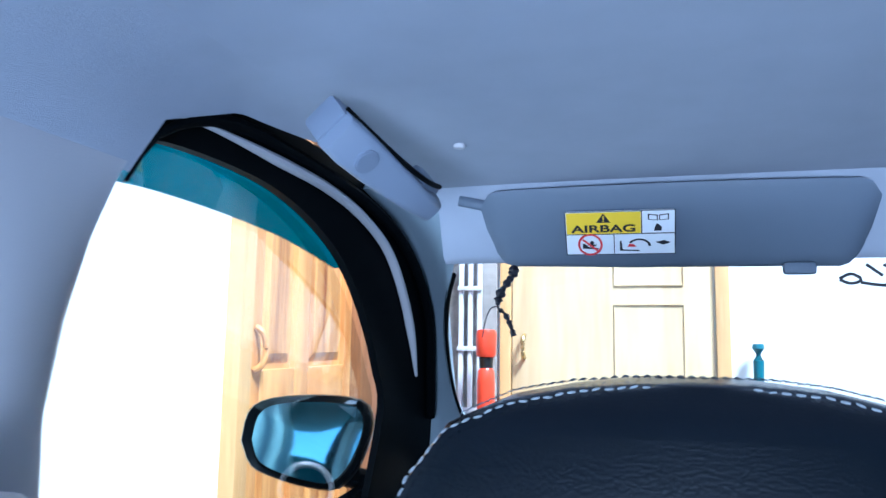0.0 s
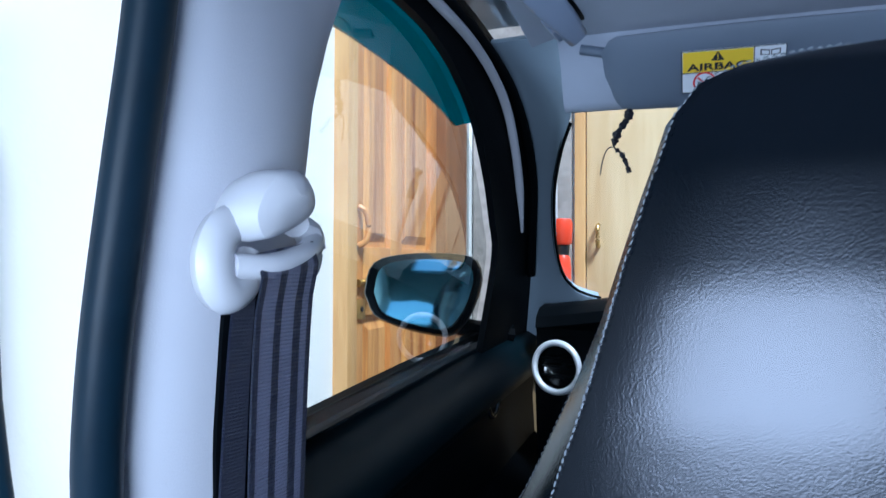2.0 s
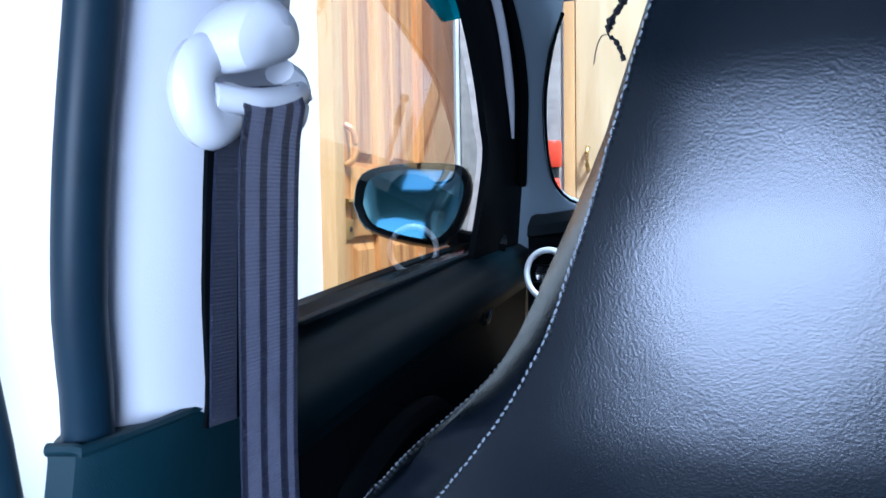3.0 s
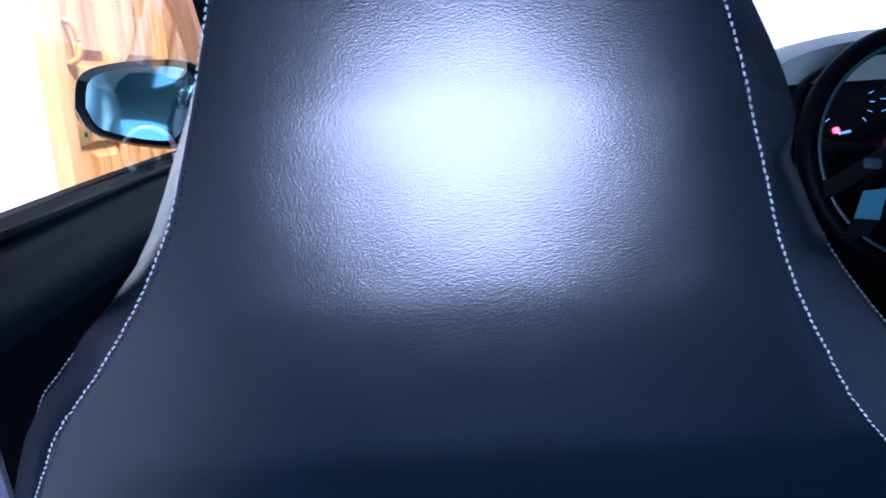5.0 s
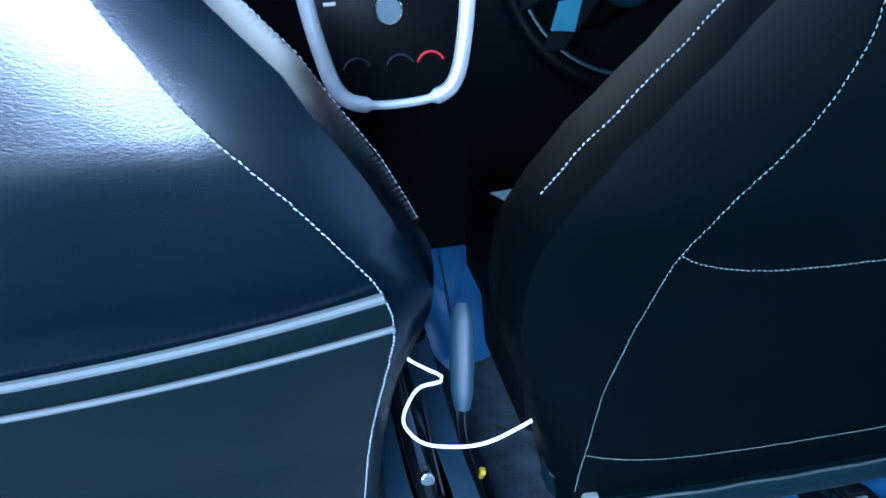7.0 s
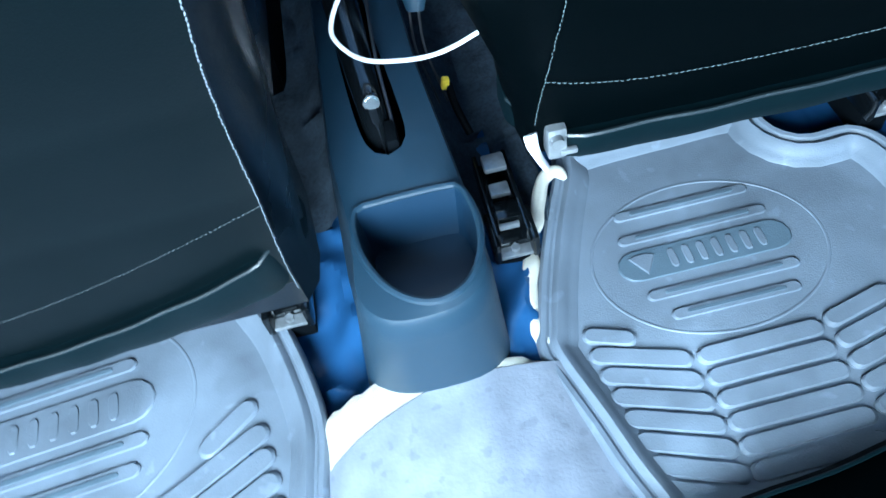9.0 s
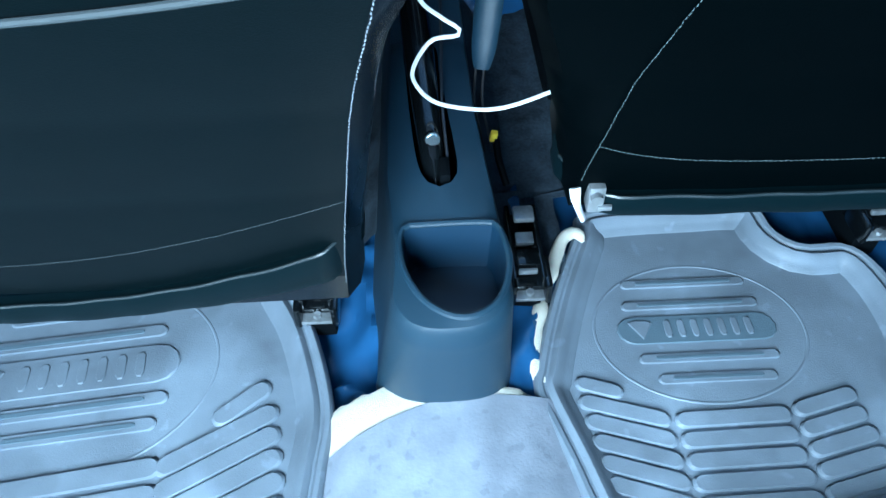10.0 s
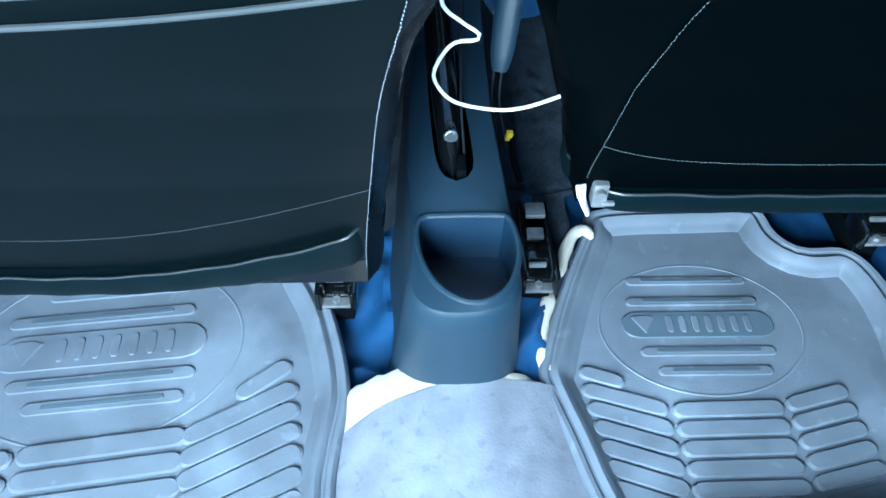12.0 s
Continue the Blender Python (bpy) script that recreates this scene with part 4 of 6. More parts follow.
# rear bench: only its rolled front edge comes into view
bench = thing("rear_bench", "black leather rear bench with a rolled front edge", "car seat", (0, 0.0, FLOOR - 0.035))
bm = bmesh.new()
rows = []
for k in range(-24, 25):
    x = 0.60 * k / 24
    yf = 0.371 + 0.13 * (x - 0.22) + 0.0015 * math.sin(k * 1.1)
    puff = 0.008 * abs(math.sin(math.pi * (x / 0.40)))
    prof = [(-0.34, 0.06), (-0.30, 0.10 + puff), (0.0, 0.09 + puff), (0.16, 0.050 + puff), (yf - 0.08, -0.002), (yf - 0.03, -0.026), (yf - 0.008, -0.038), (yf, -0.048), (yf - 0.002, -0.062), (yf - 0.010, -0.075), (yf - 0.020, -0.085), (-0.34, -0.085)]
    rows.append([V((x, y, z)) for y, z in prof])
loft(bm, rows)
part("cushion", bm, LEATHER2, bench)
bm = bmesh.new()
tube(bm, [r[6] + V((0, 0, 0.0006)) for r in rows], 0.0022, 6)
part("edge_piping", bm, HEMSKIN, bench, "dark rolled piping along the edge")


def seat_rail(name, x, y, label):
    rail = thing(name, label, "seat rail", (x, y, FLOOR), "seat rails")
    bm = bmesh.new()
    box(bm, (x, y + 0.062, FLOOR + 0.050), (0.036, 0.12, 0.012), 0.003)
    for s in (1, -1):
        box(bm, (x + s * 0.017, y + 0.062, FLOOR + 0.060), (0.006, 0.12, 0.026), 0.002)
    part("channel", bm, GLOSSBLACK, rail, "black greased channel")
    bm = bmesh.new()
    box(bm, (x, y + 0.030, FLOOR + 0.070), (0.028, 0.026, 0.018), 0.004)
    slider = part("slider", bm, GLOSSBLACK, rail, "black plastic slider block")
    bm = bmesh.new()
    box(bm, (x - 0.002, y + 0.012, FLOOR + 0.072), (0.022, 0.004, 0.008), 0.001)
    part("edge_clip", bm, ZINC, slider, "bright edge clip")
    bm = bmesh.new()
    box(bm, (x, y + 0.066, FLOOR + 0.070), (0.022, 0.018, 0.006), 0.002)
    box(bm, (x + 0.002, y + 0.100, FLOOR + 0.078), (0.026, 0.024, 0.008), 0.003)
    part("runner_plate", bm, ZINC, rail, "scuffed zinc runner plate")
    bm = bmesh.new()
    box(bm, (x, y - 0.004, FLOOR + 0.046), (0.040, 0.014, 0.006), 0.002)
    disc(bm, (x, y - 0.003, FLOOR + 0.051), 0.005, 0.006, None, 6)
    part("bolt_plate", bm, ZINC, rail, "bolted zinc end plate")
    for s in (1, -1):
        bm = bmesh.new()
        box(bm, (x + s * 0.021, y + 0.012, FLOOR + 0.056), (0.009, 0.050, 0.034), 0.005)
        part("end_cap", bm, GLOSSBLACK, rail, "gloss black end cap")
    bm = bmesh.new()
    box(bm, (x, y + 0.06, FLOOR + 0.015), (0.036, 0.11, 0.036), 0.004)
    part("foot", bm, BLACK, rail, "black rail foot")
    return rail


seat_rail("seat_rail", -0.144, 0.648, "worn steel seat rail beside the console")
seat_rail("seat_rail", 0.107, 0.668, "worn steel seat rail beside the console")
seat_rail("seat_rail", 0.560, 0.74, "worn steel seat rail by the driver's door")
# pale tongue and latch at the driver's seat corner
latch = thing("seat_latch", "pale plastic and steel latch at the seat corner", "latch", (0.104, 0.545, 0.28))
bm = bmesh.new()
tube(bm, spline([(0.098, 0.524, 0.309), (0.099, 0.520, 0.301), (0.102, 0.518, 0.292), (0.106, 0.517, 0.283)], 10), 0.0045, 8, flat=0.5)
part("tongue", bm, IVORY, latch, "ivory plastic tongue")
bm = bmesh.new()
box(bm, (0.114, 0.524, 0.301), (0.013, 0.014, 0.026), 0.003)
disc(bm, (0.113, 0.516, 0.306), 0.0045, 0.008, Matrix.Rotation(radians(90), 3, "X"), 12)
box(bm, (0.121, 0.517, 0.294), (0.011, 0.004, 0.004), 0.001)
part("bracket", bm, ZINC, latch, "steel bracket")

# ---- seat belt on the pillar ----
belt = thing("seat_belt", "seat belt hanging from an ivory guide on the pillar", "seat belt", (-0.675, 0.49, 0.87))
K = V((-0.652, 0.456, 0.902))
# the cap is a rounded wedge, higher at its front
WEDGE = [(0.008, 0.027), (0.026, 0.022), (0.038, 0.010), (0.039, -0.004), (0.014, -0.017), (-0.020, -0.027), (-0.031, -0.024), (-0.040, -0.010), (-0.032, 0.008), (-0.016, 0.022)]
wedge = spline([(0, y, z) for y, z in WEDGE + WEDGE[:1]], 37)[:-1]
bm = bmesh.new()
rings = []
for k, (r, d) in enumerate(((0.023, -0.026), (0.0285, -0.014), (0.0295, -0.004), (0.027, 0.008), (0.019, 0.014), (0.007, 0.0165))):
    ring = []
    for p in wedge:
        ring.append(K + V((d + 0.10 * p.z, p.y * r / 0.034, p.z * r / 0.034)))
    rings.append(ring)
loft(bm, rings)
part("cap", bm, IVORY, belt, "rounded ivory bolt cap")
bm = bmesh.new()
loop = [(0.438, 0.890), (0.423, 0.885), (0.414, 0.872), (0.415, 0.859), (0.425, 0.850), (0.440, 0.853), (0.450, 0.862), (0.455, 0.870)]
tube(bm, spline([(-0.668, y, z) for y, z in loop], 24), [0.0120 + 0.003 * math.sin(math.pi * i / 23) for i in range(24)], 12, flat=0.75, up=(1, 0, 0))
tube(bm, spline([(-0.662, 0.424, 0.864), (-0.652, 0.450, 0.864), (-0.652, 0.490, 0.872), (-0.662, 0.520, 0.880)], 16), 0.008, 10)
tube(bm, spline([(-0.668, 0.506, 0.892), (-0.668, 0.522, 0.888), (-0.668, 0.528, 0.876), (-0.670, 0.524, 0.862), (-0.672, 0.516, 0.856)], 16), 0.011, 10, flat=0.8)
part("guide", bm, IVORY, belt, "ivory plastic belt guide")
# webbing: the near fall with pale edge stripes, the return behind it
fall = spline([(-0.652, 0.468, 0.876), (-0.643, 0.462, 0.868), (-0.648, 0.460, 0.83), (-0.658, 0.470, 0.72), (-0.668, 0.484, 0.60), (-0.672, 0.508, 0.42), (-0.672, 0.512, 0.22), (-0.665, 0.52, 0.05)], 40)
across = V((0.10, 1.0, 0.16)).normalized()
for n, (u0, u1, m, nm) in enumerate(((-0.029, -0.024, WEB, "webbing"), (-0.024, -0.011, WEBLIGHT, "webbing_stripe"), (-0.011, -0.004, WEB, "webbing"), (-0.004, 0.009, WEBLIGHT, "webbing_stripe"), (0.009, 0.017, WEB, "webbing"), (0.017, 0.024, WEBLIGHT, "webbing_stripe"), (0.024, 0.029, WEB, "webbing"))):
    bm = bmesh.new()
    band(bm, [p + across * u0 for p in fall], [p + across * u1 for p in fall], (-0.0016, 0.0004, 0))
    part(nm, bm, m, belt, "woven navy belt webbing" if m == WEB else "paler woven stripe of the belt")
# the guide stands well proud of the pillar
proud = V((-0.389, 0.030, 0.897))
belt.matrix_basis = Matrix.Translation(proud + V((-0.008, -0.006, -0.012))) @ Matrix.Scale(0.90, 4) @ Matrix.Translation(-proud) @ belt.matrix_basis

back = [pillar(z, t, 0.006) for z, t in ((0.86, 0.240), (0.80, 0.240), (0.74, 0.236), (0.665, 0.232))]
bm = bmesh.new()
band(bm, spline(back, 16), spline([pillar(p.z, 0.345, 0.006) for p in back], 16), (-0.0016, 0, 0))
bpy.context.view_layer.update()
part("webbing_return", bm, WEB, belt, "dark returning belt webbing")

# ---- sun visors, grip, screw ----


def visor(cx, label):
    v = thing("sun_visor", label, "sun visor", (cx, 0.93, 1.08), "sun visors")
    bm = bmesh.new()
    rings = []
    n = 44
    for j, (t, th) in enumerate(((0.0, 0.003), (0.03, 0.010), (0.12, 0.013), (0.5, 0.010), (0.85, 0.008), (0.97, 0.006), (1.0, 0.002))):
        a, b = [], []
        for i in range(n):
            u = -1 + 2 * i / (n - 1)
            half = 0.189
            k = abs(u)
            corner_top = 0.016 * max(0, (k - 0.90) / 0.10) ** 2.4
            corner_bot = 0.030 * max(0, (k - 0.86) / 0.14) ** 2.0 + 0.006 * max(0, (0.2 + u * (1 if cx < 0 else -1)) * -1)
            z1, z0 = 1.119 - corner_top, 1.041 + corner_bot * 0.9
            z = z1 + (z0 - z1) * t
            y = 0.905 + 0.052 * t + 0.012 * u * u
            x = cx + half * u * (1 - 0.004 * (t - 0.4) ** 2)
            edge = th * (1 if k < 0.985 else 0.45)
            a.append(V((x, y - edge, z)))
            b.append(V((x, y + edge * 0.8, z)))
        rings.append(a + b[::-1])
    loft(bm, rings)
    body = part("panel", bm, VISOR, v)
    bm = bmesh.new()
    box(bm, (cx + 0.122, 0.945, 1.037), (0.030, 0.012, 0.012), 0.004)
    part("clip", bm, VISOR, v, "small moulded clip on the lower edge")
    bm = bmesh.new()
    tube(bm, [(cx - 0.188, 0.927, 1.106), (cx - 0.215, 0.925, 1.112)], 0.006, 10)
    part("pivot", bm, VISOR, v, "pivot arm")
    return v


visor(-0.327, "folded grey sun visor with an airbag warning label")
visor(0.327, "folded grey sun visor above the driver")

# warning label on the passenger's visor
sticker = thing("airbag_label", "yellow and white airbag warning label on the visor", "label", (-0.374, 0.914, 1.05))
ex = V((1, 0, 0))
ez = V((0, -0.052, 0.077)).normalized()
en = ex.cross(ez)
if en.y > 0:
    en = -en
LC = V((-0.374, 0.9140, 1.0720))
LW, LH = 0.1125, 0.0560


def lpt(u, v, lift=0.0):
    """A point of the label: u across from the left edge, v up from the lower edge."""
    return LC + ex * ((u - LW / 2) * 0.95) + ez * ((v - LH / 2) * 0.86) + en * lift


def plate(bm, u0, v0, u1, v1, lift):
    bm.faces.new([bm.verts.new(lpt(*q, lift)) for q in ((u0, v0), (u1, v0), (u1, v1), (u0, v1))])


def shape(bm, pts, lift):
    bm.faces.new([bm.verts.new(lpt(*q, lift)) for q in pts])


bm = bmesh.new()
slab(bm, [lpt(u, v, 0.0004) for u, v in ((0.002, 0), (LW - 0.002, 0), (LW, 0.002), (LW, LH - 0.002), (LW - 0.002, LH), (0.002, LH), (0, LH - 0.002), (0, 0.002))], en * 0.0008)
part("base", bm, LABELWHITE, sticker, "white label base", False)
bm = bmesh.new()
plate(bm, 0.0015, 0.0275, 0.0780, LH - 0.0015, 0.0015)
part("yellow_field", bm, LABELYELLOW, sticker, "yellow warning field", False)
for u0, v0, u1, v1 in ((0.0005, 0.0262, LW - 0.0005, 0.0274), (0.0783, 0.0274, 0.0793, LH - 0.001), (0.0500, 0.001, 0.0509, 0.0262), (0.001, 0, LW - 0.001, 0.0009), (0.001, LH - 0.0009, LW - 0.001, LH), (0, 0, 0.0009, LH), (LW - 0.0009, 0, LW, LH)):
    bm = bmesh.new()
    plate(bm, u0, v0, u1, v1, 0.0016)
    part("ruled_line", bm, INK, sticker, "thin dark line", False)
bm = bmesh.new()
shape(bm, ((0.0325, 0.0415), (0.0475, 0.0415), (0.0400, 0.0535)), 0.0018)
part("warning_triangle", bm, INK, sticker, "black warning triangle", False)
bm = bmesh.new()
plate(bm, 0.0394, 0.0452, 0.0406, 0.0500, 0.0021)
plate(bm, 0.0394, 0.0430, 0.0406, 0.0442, 0.0021)
part("warning_mark", bm, LABELYELLOW, sticker, "yellow exclamation mark", False)
bm = bmesh.new()
torus(bm, lpt(0.0255, 0.0133, 0.0014), 0.0112, 0.0011, Matrix((ex, ez, en)).transposed(), 40, 6)
slab(bm, [lpt(u, v, 0.0022) for u, v in ((0.0170, 0.0200), (0.0186, 0.0216), (0.0340, 0.0066), (0.0324, 0.0050))], en * 0.0003)
part("ban_ring", bm, LABELRED, sticker, "red ban ring with a slash", False)
# child seat pictogram, seat and arrow pictogram, open book
bm = bmesh.new()
shape(bm, ((0.0175, 0.0085), (0.0335, 0.0070), (0.0345, 0.0090), (0.0240, 0.0105), (0.0200, 0.0150), (0.0180, 0.0150)), 0.0018)
part("pictogram", bm, INK, sticker, "black pictogram", False)
bm = bmesh.new()
disc(bm, lpt(0.0275, 0.0160, 0.0018), 0.0020, 0.0004, Matrix((ex, ez, en)).transposed(), 16)
part("pictogram", bm, INK, sticker, "black pictogram", False)
bm = bmesh.new()
shape(bm, ((0.0225, 0.0130), (0.0300, 0.0110), (0.0330, 0.0140), (0.0300, 0.0135), (0.0240, 0.0150)), 0.0018)
part("pictogram", bm, INK, sticker, "black pictogram", False)
bm = bmesh.new()
shape(bm, ((0.0560, 0.0050), (0.0760, 0.0040), (0.0765, 0.0055), (0.0590, 0.0068), (0.0580, 0.0180), (0.0562, 0.0180)), 0.0018)
part("pictogram", bm, INK, sticker, "black pictogram", False)
arc = [(0.078 + 0.012 * math.cos(a) - 0.002, 0.0105 + 0.010 * math.sin(a)) for a in np.linspace(2.6, 0.0, 12)]
arc2 = [(0.078 + 0.0095 * math.cos(a) - 0.002, 0.0105 + 0.0078 * math.sin(a)) for a in np.linspace(0.0, 2.6, 12)]
bm = bmesh.new()
shape(bm, arc + arc2, 0.0018)
part("pictogram", bm, INK, sticker, "black pictogram", False)
bm = bmesh.new()
shape(bm, ((0.0925, 0.0155), (0.1010, 0.0180), (0.1080, 0.0150), (0.1000, 0.0120)), 0.0018)
part("pictogram", bm, INK, sticker, "black pictogram", False)
for s in (-1, 1):
    bm = bmesh.new()
    shape(bm, ((0.0955 + s * 0.0006, 0.0430), (0.0955 + s * 0.0105, 0.0440), (0.0955 + s * 0.0105, 0.0515), (0.0955 + s * 0.0006, 0.0500)), 0.0018)
    part("pictogram", bm, INK, sticker, "black pictogram", False)
bm = bmesh.new()
shape(bm, ((0.0910, 0.0300), (0.0985, 0.0300), (0.0990, 0.0350), (0.0940, 0.0395), (0.0920, 0.0350)), 0.0018)
part("pictogram", bm, INK, sticker, "black pictogram", False)
bm = bmesh.new()
for s in (-1, 1):
    shape(bm, ((0.0955 + s * 0.0016, 0.0440), (0.0955 + s * 0.0092, 0.0448), (0.0955 + s * 0.0092, 0.0502), (0.0955 + s * 0.0016, 0.0490)), 0.0021)
part("book_pages", bm, LABELWHITE, sticker, "white pages of the book pictogram", False)
bm = bmesh.new()
shape(bm, ((0.0640, 0.0100), (0.0730, 0.0100), (0.0700, 0.0135), (0.0660, 0.0140)), 0.0020)
part("red_mark", bm, LABELRED, sticker, "red mark of the pictogram", False)
txt = bpy.data.curves.new("lettering", "FONT")
txt.body, txt.size, txt.align_x, txt.extrude, txt.offset = "AIRBAG", 0.0135, "CENTER", 0.0002, 0.00035
tob = new("lettering", txt)
tob.matrix_world = Matrix.Translation(lpt(0.0400, 0.0298, 0.0018)) @ Matrix((ex, ez, en)).transposed().to_4x4() @ Matrix.Diagonal((1.34, 0.80, 1, 1))
bpy.context.view_layer.update()
me = bpy.data.meshes.new_from_object(tob)
mw = tob.matrix_world.copy()
bpy.data.objects.remove(tob)
me.transform(mw)
me.materials.clear()
me.materials.append(INK)
tob = new("lettering", me)
tob.parent = sticker
tob.matrix_parent_inverse = sticker.matrix_world.inverted()
tagged(tob, "the word AIRBAG in black capitals")

# grab handle on the roof rail
grip = thing("grab_handle", "pale grey grab handle on the roof rail", "grab handle", (-0.53, 0.72, 1.14))
HA, HB = V((-0.563, 0.624, 1.113)), V((-0.530, 0.742, 1.084))
along = (HB - HA).normalized()
inw = V((0.62, -0.25, -0.74)).normalized()
inw = (inw - along * inw.dot(along)).normalized()
wide = along.cross(inw).normalized()
bm = bmesh.new()
rings = []
L = (HB - HA).length
prof = [(0.0, 0.004, 0.016, 0.006), (0.02, 0.010, 0.021, 0.009), (0.12, 0.016, 0.022, 0.010), (0.30, 0.022, 0.021, 0.009), (0.55, 0.028, 0.018, 0.008), (0.75, 0.030, 0.015, 0.008), (0.92, 0.026, 0.014, 0.010), (1.0, 0.014, 0.013, 0.010), (1.03, 0.002, 0.012, 0.008)]
for t, lift, w, th in prof:
    c = HA + along * (L * t) + inw * lift
    rings.append([c + wide * (w * 0.74 * math.copysign(abs(math.cos(a)) ** 0.6, math.cos(a))) + inw * (th * math.copysign(abs(math.sin(a)) ** 0.6, math.sin(a))) for a in [2 * math.pi * k / 20 for k in range(20)]])
loft(bm, rings)
part("bar", bm, GRIP, grip, "pale grey moulded bar")
bm = bmesh.new()
rot = Matrix((wide, along, inw)).transposed()
disc(bm, HA + along * (L * 0.22) + inw * 0.029, 0.0095, 0.004, rot, 28, 0.001)
part("screw_cover", bm, GRIP, grip, "round screw cover")
for t in (0.06, 0.96):
    bm = bmesh.new()
    box(bm, HA + along * (L * t) - inw * 0.002, (0.030, 0.020, 0.026), 0.005, rot)
    part("mount", bm, GRIP, grip, "mounting foot")
# black tube along the bar, drawn in for the shadow behind it
bm = bmesh.new()
line = [HA + along * (L * t) + inw * (0.002 + 0.026 * math.sin(math.pi * min(1, t * 0.9))) + wide * -0.0155 for t in np.linspace(0.02, 1.0, 14)]
tube(bm, line, 0.0022, 6)
part("shadow_gap", bm, BLACK, grip, "dark strip standing for the shadow along the bar")
clip = thing("roof_clip", "small pale push clip in the headliner", "clip", (-0.509, 0.790, 1.140))
bm = bmesh.new()
disc(bm, (-0.509, 0.790, roof_z(-0.509, 0.790) - 0.002), 0.0055, 0.004, None, 14, 0.001)
part("clip_head", bm, IVORY, clip)

# black ornament of knotted cord that hangs before the windscreen
charm = thing("hanging_charm", "black knotted cord charm hanging behind the windscreen", "charm", (-0.500, 0.975, 0.982))
rng = random.Random(5)
bm = bmesh.new()
spine = spline([(-0.477, 0.965, 1.057), (-0.487, 0.965, 1.048), (-0.491, 0.965, 1.034), (-0.503, 0.965, 1.016), (-0.507, 0.965, 1.000), (-0.499, 0.965, 0.992), (-0.493, 0.965, 0.980), (-0.489, 0.965, 0.968)], 40)
tube(bm, spine, [0.0045 * (0.55 + rng.random()) if i < 24 else 0.0028 * (0.4 + rng.random()) for i in range(40)], 6)
part("cord", bm, INK, charm, "black knotted cord")
bm = bmesh.new()
tube(bm, spline([(-0.507, 0.965, 1.000), (-0.515, 0.965, 0.998), (-0.521, 0.965, 0.984), (-0.524, 0.965, 0.966)], 12), 0.0008, 5)
part("strand", bm, INK, charm, "thin loose strand")
script = thing("windscreen_script", "dark calligraphic sticker on the windscreen, drawn as loops", "sticker", (-0.125, 1.015, 1.062))
bm = bmesh.new()
for pts in (((-0.201, 1.020, 1.029), (-0.190, 1.020, 1.034), (-0.180, 1.020, 1.028), (-0.190, 1.020, 1.024), (-0.201, 1.020, 1.028)), ((-0.181, 1.020, 1.025), (-0.160, 1.020, 1.022), (-0.145, 1.020, 1.025), (-0.137, 1.020, 1.038), (-0.147, 1.020, 1.046), (-0.159, 1.020, 1.042)), ((-0.175, 1.020, 1.044), (-0.160, 1.020, 1.032)), ((-0.137, 1.020, 1.030), (-0.115, 1.020, 1.026), (-0.095, 1.020, 1.032), (-0.085, 1.020, 1.048))):
    tube(bm, [p + V((0.048, 0, 0.004)) for p in spline(pts, 16)], 0.0017, 6, flat=0.4, up=(0, 1, 0))
part("strokes", bm, INK, script)

# bits of lint on the seat covers
for i, (p, r) in enumerate((((-0.5405, 0.4035, 0.666), 0.0022), ((-0.467, 0.3690, 0.717), 0.0011))):
    lint = thing("lint_fleck", "white fleck of lint stuck to the leather seat cover", "lint", p, "lint flecks")
    bm = bmesh.new()
    bmesh.ops.create_icosphere(bm, subdivisions=2, radius=r, matrix=Matrix.Translation(p) @ Matrix.Diagonal((0.8, 0.5, 1.5, 1)))
    for v in bm.verts:
        v.co += V((1, 0.5, 1)) * (0.3 * r * noise.noise(v.co * 900))
    part("fleck", bm, CORD, lint)

# ---- dashboard ----
dash = thing("dashboard", "black moulded dashboard with silver-framed centre panel", "dashboard", (0, 1.4, 0.4))


def dash_row(x):
    """The dashboard's section at x, from the windscreen down to the knees."""
    e = min(1.0, max(0.0, (abs(x) - 0.50) / 0.16))
    hood = 0.045 * max(0.0, 1 - ((x - 0.35) / 0.19) ** 2) ** 0.6 if abs(x - 0.35) < 0.19 else 0.0
    b = 0.06 * e
    dip = 0.022 * e
    return [V((x, 1.60, 0.775)), V((x, 1.50, 0.800 - dip)), V((x, 1.38, 0.806 - dip + hood * 0.8)), V((x, 1.31 + b * 0.4, 0.802 - dip + hood)), V((x, 1.275 + b * 0.5, 0.788 - dip + hood)), V((x, 1.268 + b * 0.5, 0.770 - dip)),
            V((x, 1.290 + b * 0.3, 0.745)), V((x, 1.300 + b * 0.2, 0.70)), V((x, 1.300, 0.64)), V((x, 1.315, 0.55)), V((x, 1.36, 0.44)), V((x, 1.45, 0.30)), V((x, 1.50, 0.12))]


bm = bmesh.new()
loft(bm, [dash_row(x) for x in np.linspace(-0.675, 0.675, 91)], closed=False)
part("shell", bm, BLACK, dash, "black moulded shell")
bm = bmesh.new()
rows = []
for x in np.linspace(-0.55, 0.56, 70):
    r = dash_row(x)
    rows.append([r[1] + V((0, 0, 0.003)), r[2] + V((0, 0, 0.003)), r[3] + V((0, -0.002, 0.003)), r[4] + V((0, -0.003, 0.002)), r[5] + V((0, -0.003, 0))])
loft(bm, rows, closed=False)
part("top_pad", bm, DASHPAD, dash, "padded dark grey top")
